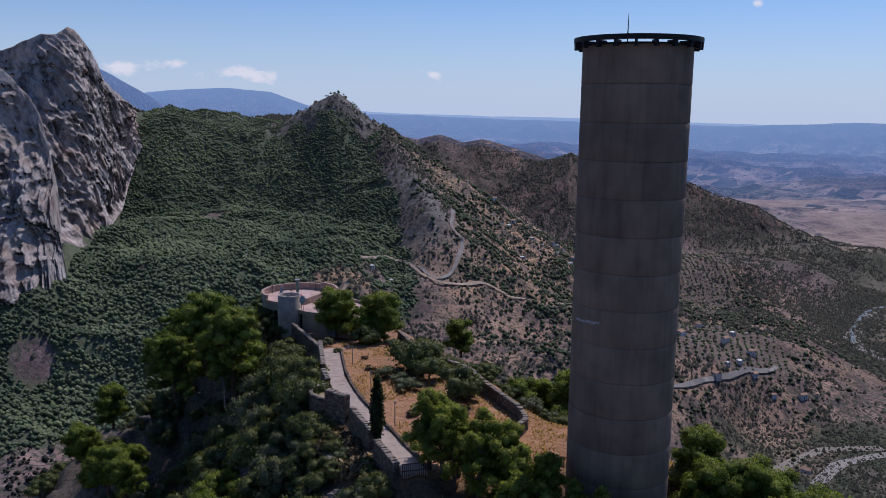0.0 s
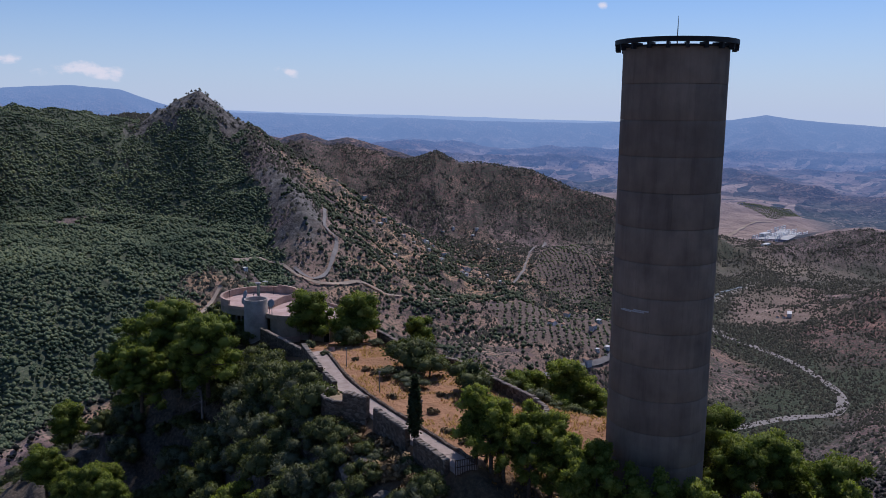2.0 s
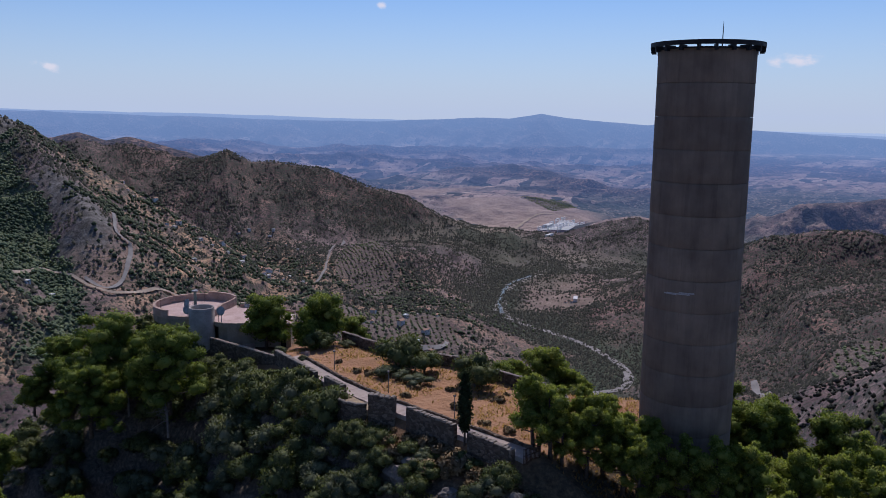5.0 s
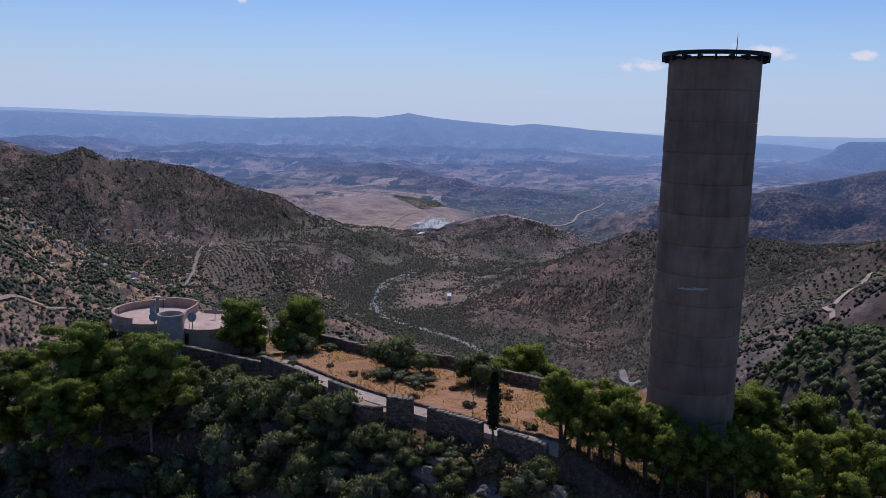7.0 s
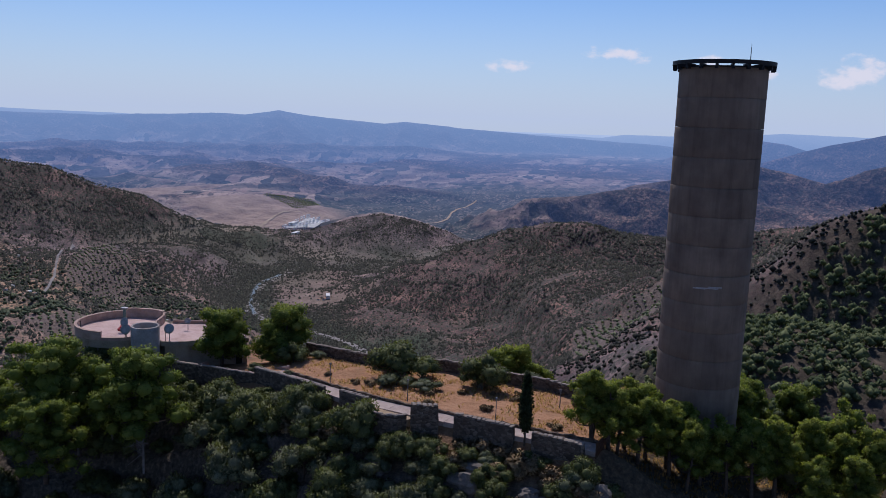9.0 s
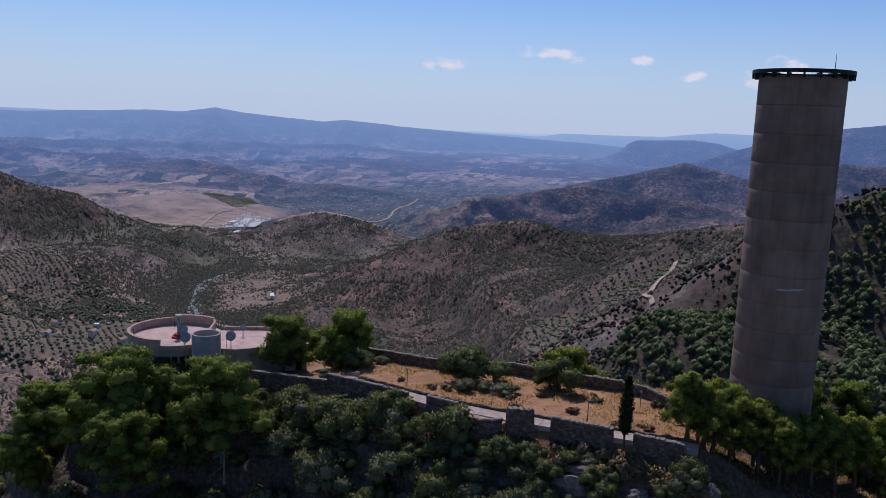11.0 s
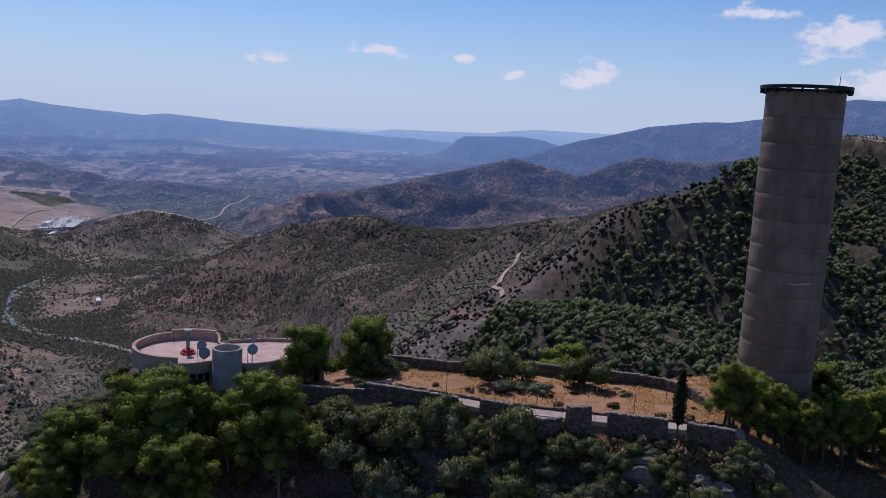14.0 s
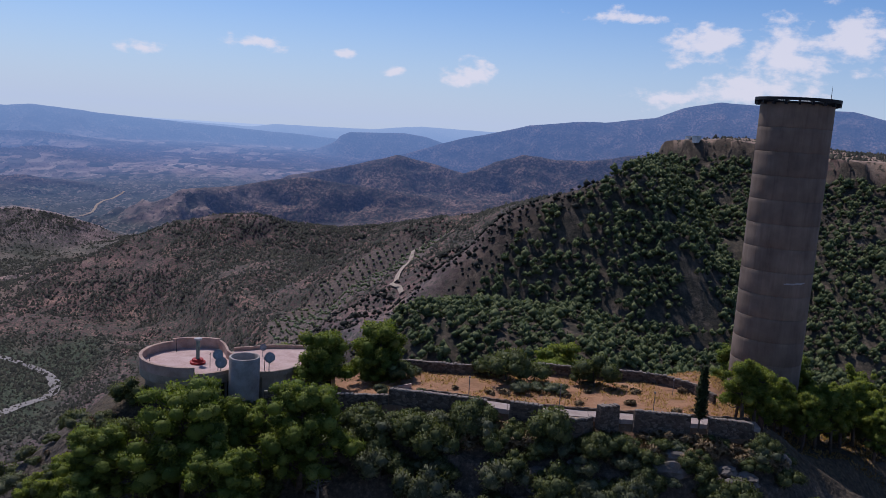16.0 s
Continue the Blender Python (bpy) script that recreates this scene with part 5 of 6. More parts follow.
# ---------------------------------------------------------------- the round building
render_mat = plain("ochre_render", [(0.25, (0.2, 0.155, 0.11)), (0.5, (0.32, 0.255, 0.185)), (0.8, (0.42, 0.345, 0.26))], 0.8, 0.95, 0, 0.01)
white_mat = plain("stained_whitewash", [(0.22, (0.19, 0.162, 0.14)), (0.5, (0.33, 0.285, 0.25)), (0.8, (0.45, 0.395, 0.35))], 0.7, 0.92, 0, 0.01)
pink_mat = plain("pink_screed", [(0.25, (0.36, 0.235, 0.2)), (0.5, (0.5, 0.345, 0.3)), (0.8, (0.6, 0.45, 0.4))], 0.45, 0.9, 0, 0.006)
parapet_mat = plain("pink_parapet", [(0.25, (0.27, 0.175, 0.13)), (0.55, (0.42, 0.29, 0.225)), (0.8, (0.52, 0.385, 0.315))], 0.9, 0.92, 0, 0.01)
dark_glass = plain("dark_opening", [(0.3, (0.008, 0.009, 0.01)), (0.7, (0.02, 0.02, 0.022))], 2.0, 0.25)
house = thing("round_building", "abandoned round ochre building with pink flat roofs", "building")
C, R = (13.5, 122.8), 5.62
FLOOR = -6.2
bm = bmesh.new()
lathe(bm, [(5.0, FLOOR), (5.0, -2.7), (4.7, -2.7)], 64, C)
part("round_wall", bm, render_mat, house, smooth_faces=False)
for k in range(9):
    a = 182 + k * 9
    bm = bmesh.new()
    ring_bar(bm, 4.9, 5.06, -5.2, -2.95, C, 4, a, a + 7)
    part("window", bm, dark_glass, house, "dark empty window opening")
for k in range(10):
    a = radians(181 + k * 9 - 0.0)
    bm = bmesh.new()
    box(bm, -0.09, 0.09, -0.09, 0.09, FLOOR, -2.7, Matrix.Translation((C[0] + 5.3 * math.cos(a), C[1] + 5.3 * math.sin(a), 0)))
    part("column", bm, white_mat, house)
bm = bmesh.new()
lathe(bm, [(4.7, -2.95), (R, -2.95), (R, -2.0), (R - 0.25, -1.98), (0.05, -1.98)], 72, C)
part("roof_slab", bm, render_mat, house)
bm = bmesh.new()
lathe(bm, [(0.01, -1.962), (R - 0.2, -1.962)], 72, C)
part("roof_screed", bm, pink_mat, house, "pink roof screed")
for a0, a1, top in ((-8, 48, -0.78), (48, 205, -1.05), (205, 256, -1.72)):
    bm = bmesh.new()
    ring_bar(bm, R - 0.26, R + 0.02, -2.05, top, C, 28, a0, a1)
    rim = part("parapet", bm, parapet_mat, house, "pink rendered parapet")
    bm = bmesh.new()
    ring_bar(bm, R - 0.31, R + 0.07, top, top + 0.07, C, 28, a0, a1)
    part("coping", bm, parapet_mat, rim)
DRUM = (11.25, 116.1)
bm = bmesh.new()
lathe(bm, [(1.62, FLOOR), (1.62, -0.14), (1.58, -0.08), (1.42, -0.08), (1.38, -0.14), (1.38, -1.6), (0.02, -1.6)], 48, DRUM)
part("stair_drum", bm, white_mat, house, "stained white cylindrical stair drum", True)
curve = [(19.0, 122.0), (18.1, 121.1), (17.0, 120.4), (15.9, 119.8), (15.0, 118.9), (14.2, 117.9), (12.7, 116.9)]
bm = bmesh.new()
prof = []
for i, (x, y) in enumerate(curve):
    a, b = curve[max(i - 1, 0)], curve[min(i + 1, len(curve) - 1)]
    d = Vector((b[0] - a[0], b[1] - a[1], 0)).normalized()
    nrm = Vector((-d.y, d.x, 0)) * 0.13
    top = -0.85 - 0.3 * i / 6
    prof.append([bm.verts.new(Vector((x, y, z)) + s * nrm) for z, s in ((-2.05, 1), (top, 1), (top, -1), (-2.05, -1))])
for p, q in zip(prof, prof[1:]):
    for k in range(3):
        bm.faces.new((p[k], q[k], q[k + 1], p[k + 1]))
bmesh.ops.recalc_face_normals(bm, faces=bm.faces)
part("divider_wall", bm, parapet_mat, house)
plan2 = [(12.3, 114.7), (13.0, 113.4), (14.2, 112.3), (15.6, 111.6), (17.0, 110.7), (19.8, 107.9), (22.9, 112.2), (21.5, 116.6), (18.7, 120.4), (15.9, 119.7), (12.9, 117.2)]
bm = bmesh.new()
prism(bm, plan2, -2.55, -2.0)
part("wing_roof", bm, render_mat, house)
bm = bmesh.new()
cx, cy = sum(p[0] for p in plan2) / len(plan2), sum(p[1] for p in plan2) / len(plan2)
prism(bm, [(cx + (x - cx) * 0.965, cy + (y - cy) * 0.965) for x, y in plan2], -2.05, -1.975)
part("wing_screed", bm, pink_mat, house, "pink roof screed")
inner = [(cx + (x - cx) * 0.87, cy + (y - cy) * 0.87) for x, y in plan2]
inner[4:7] = [(17.0, 110.95), (19.75, 108.2), (22.5, 112.1)]
bm = bmesh.new()
prism(bm, inner, FLOOR, -2.54)
part("wing_wall", bm, render_mat, house)
for (ax, ay), (bx, by) in (((21.45, 116.6), (18.8, 120.2)), ((22.8, 112.3), (21.45, 116.6))):
    d = Vector((bx - ax, by - ay, 0))
    m = Matrix.Translation((ax, ay, 0)) @ Matrix.Rotation(math.atan2(d.y, d.x), 4, "Z")
    bm = bmesh.new()
    box(bm, 0, d.length, -0.12, 0.12, -2.02, -1.55, m)
    part("wing_parapet", bm, parapet_mat, house)
d = Vector((19.75 - 17.0, 108.2 - 110.95, 0))
face = Matrix.Translation((17.0, 110.95, 0)) @ Matrix.Rotation(math.atan2(d.y, d.x), 4, "Z")
for x0, x1, z0, z1, nm in ((0.35, 0.75, -4.1, -3.2, "window"), (1.15, 2.0, -3.7, -2.95, "window"), (2.55, 3.3, -5.3, -3.1, "door")):
    bm = bmesh.new()
    box(bm, x0, x1, -0.05, 0.1, z0, z1, face)
    hole = part(nm, bm, dark_glass, house, "dark empty " + nm + " opening")
    bm = bmesh.new()
    for fx0, fx1, fz0, fz1 in ((x0 - 0.08, x0, z0 - 0.08, z1 + 0.08), (x1, x1 + 0.08, z0 - 0.08, z1 + 0.08), (x0, x1, z1, z1 + 0.08), (x0, x1, z0 - 0.08, z0)):
        box(bm, fx0, fx1, -0.09, 0.05, fz0, fz1, face)
    part("frame", bm, white_mat, hole)
bm = bmesh.new()
box(bm, 13.2, 15.9, 110.6, 110.95, FLOOR, -4.55)
part("bench_wall", bm, parapet_mat, house)

# roof fittings
beacon = thing("roof_beacon", "green beacon pole on a red round base", "beacon", (13.05, 122.1, -1.96))
red = plain("red_paint", [(0.3, (0.3, 0.018, 0.02)), (0.7, (0.42, 0.04, 0.035))], 3.0, 0.6)
green = plain("faded_green", [(0.3, (0.1, 0.14, 0.115)), (0.7, (0.2, 0.25, 0.21))], 3.0, 0.6)
pale = plain("pale_metal", [(0.3, (0.24, 0.235, 0.23)), (0.7, (0.36, 0.355, 0.345))], 3.0, 0.5, 0.2, 0.002)
for nm, prof, mt in (("base", [(0.01, 0), (0.85, 0), (0.85, 0.22), (0.62, 0.26), (0.6, 0.5), (0.24, 0.54)], red), ("pole", [(0.2, 0.5), (0.2, 2.55), (0.24, 2.6)], green), ("cap", [(0.24, 2.6), (0.42, 2.64), (0.42, 2.8), (0.1, 2.86), (0.01, 2.86)], pale)):
    bm = bmesh.new()
    lathe(bm, prof, 24)
    part(nm, bm, mt, beacon, smooth_faces=False)


def dish(x, y, z, r, turn, foot):
    d = thing("satellite_dish", "grey round satellite dish on a short post", "dish", (x, y, foot), "roof dishes")
    bm = bmesh.new()
    tube(bm, [(0, 0, 0), (0, 0, z - foot)], [0.05, 0.05], 6)
    part("mast", bm, pale, d)
    bm = bmesh.new()
    lathe(bm, [(0.01, -0.02), (r * 0.5, 0.0), (r, 0.07), (r, 0.03), (r * 0.5, -0.05), (0.01, -0.07)], 24)
    o = part("reflector", bm, pale, d, smooth_faces=True)
    o.matrix_basis = Matrix.Translation((0, 0, z - foot)) @ Matrix.Rotation(radians(turn), 4, "Z") @ Matrix.Rotation(radians(72), 4, "Y") @ Matrix.Translation((0, 0, 0.12))
    bm = bmesh.new()
    tube(bm, [(0, 0, 0), (r * 0.7, 0, -0.1)], [0.02, 0.02], 5)
    part("arm", bm, steel, d).location = (0, 0, z - foot - 0.2)
    return d


dish(10.35, 118.35, -0.75, 0.62, 205, -2.0)
dish(10.55, 118.75, 0.02, 0.55, 190, -2.0)
dish(12.95, 113.95, -0.48, 0.58, 215, -2.0)
dish(17.9, 116.4, -0.9, 0.4, 215, -2.0)
for x, y, h in ((11.9, 120.2, 1.7), (16.2, 126.0, 1.6), (12.75, 114.4, 1.7), (9.7, 126.0, 1.2)):
    a = thing("roof_antenna", "thin upright metal antenna mast on the roof", "antenna", (x, y, -1.98), "roof masts")
    bm = bmesh.new()
    tube(bm, [(0, 0, 0), (0, 0, h)], [0.035, 0.025], 5)
    part("mast", bm, steel, a)
    bm = bmesh.new()
    box(bm, -0.14, 0.14, -0.02, 0.02, h * 0.9, h * 0.9 + 0.05)
    part("cross_arm", bm, steel, a)


# ---------------------------------------------------------------- roads, water and houses in the valley
def smooth_line(pts, step):
    """Points at even steps along a rounded line through the given ones."""
    p = np.array(pts, float)
    p = np.concatenate([[2 * p[0] - p[1]], p, [2 * p[-1] - p[-2]]])
    out = []
    for a, b, c, d in zip(p, p[1:], p[2:], p[3:]):
        for s in np.arange(0, 1, min(0.5, step / max(1.0, np.hypot(*(c - b))))):
            out.append(0.5 * (2 * b + (c - a) * s + (2 * a - 5 * b + 4 * c - d) * s * s + (3 * b - a - 3 * c + d) * s ** 3))
    return np.array(out + [p[-2]])


def ribbon(name, pts, width, material, label, category, lift=1.0):
    """A road, track or stream laid over the land."""
    q = smooth_line(pts, 6.0)
    d = unit(np.gradient(q, axis=0))
    nrm = np.stack([-d[:, 1], d[:, 0]], -1)
    w = width * (1 + 0.18 * vnoise(np.arange(len(q)) / 4.0, np.zeros(len(q)), 300))
    rows = []
    for k in (-0.5, -0.17, 0.17, 0.5):
        x, y = q[:, 0] + nrm[:, 0] * w * k, q[:, 1] + nrm[:, 1] * w * k
        hs = np.convolve(np.pad(ground(x, y), 2, mode="edge"), (0.1, 0.25, 0.3, 0.25, 0.1), "valid") + lift
        rows.append(np.stack(set_at(x, y, hs), -1))
    n = len(q)
    i, j = np.meshgrid(np.arange(3), np.arange(n - 1), indexing="ij")
    f = np.stack([(i + 1) * n + j, (i + 1) * n + j + 1, i * n + j + 1, i * n + j], -1).reshape(-1, 4)
    me = mesh_from(name, np.concatenate(rows), f[:, ::-1])
    me.materials.append(material)
    return tagged(new(name, me), label, category, kind="structure")


gravel = plain("pale_road", [(0.3, (0.2, 0.18, 0.165)), (0.7, (0.3, 0.27, 0.245))], 0.05, 0.95, 0, 0)
dirt = plain("dirt_track", [(0.3, (0.3, 0.23, 0.175)), (0.7, (0.42, 0.33, 0.25))], 0.05, 0.95, 0, 0)
river_bed = plain("river_gravel", [(0.3, (0.17, 0.15, 0.125)), (0.7, (0.28, 0.245, 0.2))], 0.05, 0.95, 0, 0)
water = plain("river_water", [(0.3, (0.08, 0.12, 0.13)), (0.7, (0.12, 0.17, 0.18))], 0.05, 0.35, 0, 0)
ribbon("ground_river_bed", [(1420, 1335), (1323, 1292), (1222, 1255), (1126, 1186), (1056, 1120), (1009, 1066), (990, 1010)], 25, river_bed, "pale gravel river bed in the valley", "river bed", 0.6)
ribbon("water", [(1323, 1296), (1222, 1259), (1126, 1190), (1056, 1124), (1009, 1070)], 8, water, "blue-grey river water between gravel banks", "river", 1.6)
ribbon("ground_lower_river", [(690, 676), (621, 684), (578, 667), (533, 642), (480, 600)], 12, river_bed, "pale stony stream bed", "river bed", 0.8)
ribbon("road_valley", [(1026, 1103), (984, 1012), (976, 926), (957, 825), (914, 733), (878, 687), (823, 654), (763, 664), (689, 662), (622, 652), (592, 637), (540, 600)], 13, gravel, "pale grey valley road", "road")
ribbon("road_hillside", ROADS[0], 4.4, gravel, "pale road winding down the village slope", "road", 2.6)
ribbon("road_bends", ROADS[1], 3.6, dirt, "dirt track along the foot of the slope", "road", 2.4)
ribbon("road_village", ROADS[2], 5, gravel, "pale curving village road", "road", 2.2)
ribbon("road_track", ROADS[3], 5, dirt, "sandy track bending across the olive slope", "track", 2.0)
ribbon("road_orchard", ROADS[4], 7, gravel, "short pale orchard road", "road", 2.0)
ribbon("road_plain", [(1500, 1620), (1700, 1700), (1900, 1790), (2100, 1700), (2400, 1560), (2750, 1700), (3100, 1800)], 9, dirt, "pale farm road across the plain", "road", 2.5)
ribbon("road_forest", ROADS[5], 4, dirt, "dirt track below the forest", "track", 2.0)
ribbon("road_grove", ROADS[6], 4.5, gravel, "pale farm road beside the olive grove", "road", 2.4)

house_white = plain("house_white", [(0.3, (0.55, 0.53, 0.5)), (0.7, (0.72, 0.7, 0.67))], 0.3, 0.9, 0, 0)
tile_roof = plain("tile_roof", [(0.3, (0.3, 0.17, 0.11)), (0.7, (0.42, 0.27, 0.19))], 0.5, 0.9, 0, 0)


def cottage(wide, deep, high, flat):
    h = thing("village_house", "small white house with " + ("flat roof" if flat else "tiled roof") + " on the slope", "house", group="houses of the village")
    bm = bmesh.new()
    box(bm, -wide / 2, wide / 2, -deep / 2, deep / 2, -4, high)
    part("wall", bm, house_white, h)
    bm = bmesh.new()
    if flat:
        box(bm, -wide / 2 - 0.2, wide / 2 + 0.2, -deep / 2 - 0.2, deep / 2 + 0.2, high, high + 0.35)
    else:
        e = [bm.verts.new((x, y, high)) for x, y in ((-wide / 2 - 0.4, -deep / 2 - 0.4), (wide / 2 + 0.4, -deep / 2 - 0.4), (wide / 2 + 0.4, deep / 2 + 0.4), (-wide / 2 - 0.4, deep / 2 + 0.4))]
        t = [bm.verts.new((-wide / 2 - 0.4, 0, high + deep * 0.28)), bm.verts.new((wide / 2 + 0.4, 0, high + deep * 0.28))]
        for f in ((e[0], e[1], t[1], t[0]), (e[2], e[3], t[0], t[1]), (e[1], e[2], t[1]), (e[3], e[0], t[0]), (e[3], e[2], e[1], e[0])):
            bm.faces.new(f)
    part("roof", bm, house_white if flat else tile_roof, h)
    for x in (-0.3, 0.0, 0.3):
        bm = bmesh.new()
        if x:
            box(bm, x * wide - 0.6, x * wide + 0.6, -deep / 2 - 0.06, -deep / 2 + 0.05, high * 0.4, high * 0.75)
        else:
            box(bm, -0.55, 0.55, -deep / 2 - 0.06, -deep / 2 + 0.05, -0.2, 2.1)
        part("window" if x else "door", bm, dark_glass, h)
    return dict(thing=h)


def settle(kind, x, y, turn, scale=1.0):
    """A house or frame set on the land far off."""
    dx, dy, dz = (float(v[0]) for v in set_at(np.array([x]), np.array([y]), np.array([ground_at(x, y) + 0.5])))
    k = math.hypot(dx, dy) / math.hypot(x, y) * scale
    m = Matrix.Translation((dx, dy, dz)) @ Matrix.Rotation(turn, 4, "Z") @ Matrix.Diagonal((k, k, k, 1))
    if kind.get("used"):
        c = copy_thing(kind["thing"], Matrix.Identity(4))
        c.matrix_basis = m
        return c
    kind["used"] = True
    kind["thing"].matrix_basis = m
    return kind["thing"]


homes = [cottage(9, 7, 3.4, False), cottage(7, 6, 3.2, True), cottage(12, 7, 5.6, False)]
h_rnd = random.Random(15)
for n, x0, x1, y0, y1 in ((40, 430, 720, 1090, 1420), (14, 600, 900, 1400, 1700), (14, 540, 700, 770, 940), (5, 640, 760, 920, 1010), (2, 1170, 1215, 1020, 1060), (4, 470, 560, 590, 650), (3, 2300, 2700, 1650, 1950)):
    for k in range(n):
        settle(homes[h_rnd.randrange(3)], h_rnd.uniform(x0, x1), h_rnd.uniform(y0, y1), h_rnd.choice((0.2, 0.5, 3.6, 1.9)) + h_rnd.gauss(0, 0.2), h_rnd.uniform(0.6, 1.0))
for x, y, s in ((61, 717, 1.0), (50, 706, 0.8), (36, 700, 0.7), (190, 955, 0.8), (210, 940, 0.7), (853, -70, 1.0), (866, -64, 0.8)):
    settle(homes[1], x, y, 0.6, s)

# the switchyard beside the beige field
pad_gravel = plain("pad_gravel", [(0.3, (0.42, 0.4, 0.38)), (0.7, (0.56, 0.54, 0.51))], 0.05, 0.95, 0, 0)
concrete_pale = plain("pale_frame", [(0.3, (0.72, 0.72, 0.72)), (0.7, (0.82, 0.82, 0.81))], 0.3, 0.8, 0, 0)
ribbon("ground_switchyard", [(1700, 1570), (1765, 1590), (1830, 1612), (1900, 1640)], 95, pad_gravel, "pale gravelled pad of a switchyard", "yard", 3.0)
gantry = thing("switchyard_gantry", "pale steel gantry frame of the switchyard", "gantry", group="switchyard frames")
for x in (-16, -5.3, 5.3, 16):
    bm = bmesh.new()
    box(bm, x - 0.6, x + 0.6, -0.6, 0.6, -2, 13)
    part("post", bm, concrete_pale, gantry)
for z in (7.5, 12.4):
    bm = bmesh.new()
    box(bm, -16.6, 16.6, -0.7, 0.7, z, z + 1.2)
    part("beam", bm, concrete_pale, gantry)
gantry = dict(thing=gantry)
for i in range(5):
    for j in range(3):
        settle(gantry, 1705 + 42 * i - 14 * j, 1552 + 15 * i + 26 * j, 0.36)
hall = cottage(46, 14, 8, True)
settle(hall, 1735, 1625, 0.36)
settle(hall, 1650, 1540, 0.36, 0.8)
settle(hall, 1190, 1050, 0.7, 0.55)


# ---------------------------------------------------------------- plants near by
def crown_mesh(name, centres, radii, per, size, seed, material, squash=0.85, droop=0.0, shrink=0.78):
    """Rounded clumps: an inner body each, and leaf tufts all over its shell."""
    g = np.random.default_rng(seed)
    centres, radii = np.asarray(centres, float), np.asarray(radii, float)
    heart = centres.mean(0)
    c, r = np.repeat(centres, per, 0), np.repeat(radii, per)
    n = len(c)
    d = unit(g.normal(size=(n, 3)) + (0, 0, 0.3))
    p = c + d * (r * g.uniform(0.66, 1.0, n))[:, None] * np.array([1, 1, squash])
    axis = d + g.normal(0, 0.6, (n, 3))
    axis[:, 2] -= droop
    P1 = kites(p, unit(axis), d, size * g.uniform(0.6, 1.3, n), 0.28, g).reshape(-1, 3)
    N1 = np.repeat(unit(d + 0.35 * unit(p - heart) + g.normal(0, 0.22, (n, 3))), 4, 0)
    v, f = blob()
    m = len(centres)
    D = v[None] * (2 * shrink * radii)[:, None, None] * g.uniform(0.85, 1.1, (m, 12, 1)) * (1, 1, squash)
    P2 = (centres[:, None] + D).reshape(-1, 3)
    F2 = (f[None] + (np.arange(m) * 12)[:, None, None]).reshape(-1, 3) + len(P1)
    q = np.arange(4 * n).reshape(-1, 4)
    tri = np.concatenate([q[:, [0, 1, 2]], q[:, [0, 2, 3]], F2])
    return leafy(name, np.concatenate([P1, P2]), tri, np.concatenate([N1, unit(D).reshape(-1, 3)]), material)


pine_leaf = foliage("pine_needles", [(0.0, (0.085, 0.115, 0.022)), (0.4, (0.135, 0.172, 0.032)), (0.75, (0.195, 0.232, 0.045)), (1.0, (0.27, 0.29, 0.075))], 0.6, 0.5, 0.35)
young_leaf = foliage("young_needles", [(0.0, (0.12, 0.15, 0.03)), (0.4, (0.18, 0.215, 0.045)), (0.75, (0.25, 0.28, 0.06)), (1.0, (0.33, 0.34, 0.095))], 0.6, 0.5, 0.45)
bush_leaf = foliage("bush_leaves", [(0.0, (0.065, 0.078, 0.0312)), (0.5, (0.107, 0.125, 0.0468)), (1.0, (0.195, 0.202, 0.078))], 0.55, 0.7, 0.25)
grey_leaf = foliage("grey_leaves", [(0.0, (0.09, 0.102, 0.0576)), (0.5, (0.144, 0.156, 0.0864)), (1.0, (0.228, 0.228, 0.138))], 0.65, 0.7, 0.25)
cypress_leaf = foliage("cypress_leaves", [(0.0, (0.02, 0.032, 0.015)), (1.0, (0.055, 0.072, 0.03))], 0.6, 1.5, 0.15)
dry_leaf = foliage("dry_twigs", [(0.0, (0.17, 0.115, 0.065)), (0.5, (0.26, 0.185, 0.105)), (1.0, (0.36, 0.27, 0.16))], 0.9, 1.5)
bark = plain("pine_bark", [(0.3, (0.05, 0.038, 0.03)), (0.7, (0.14, 0.105, 0.08))], 3.0, 0.95, 0, 0.03)
dead_wood = plain("dead_wood", [(0.3, (0.12, 0.105, 0.095)), (0.7, (0.24, 0.215, 0.195))], 3.0, 0.9)


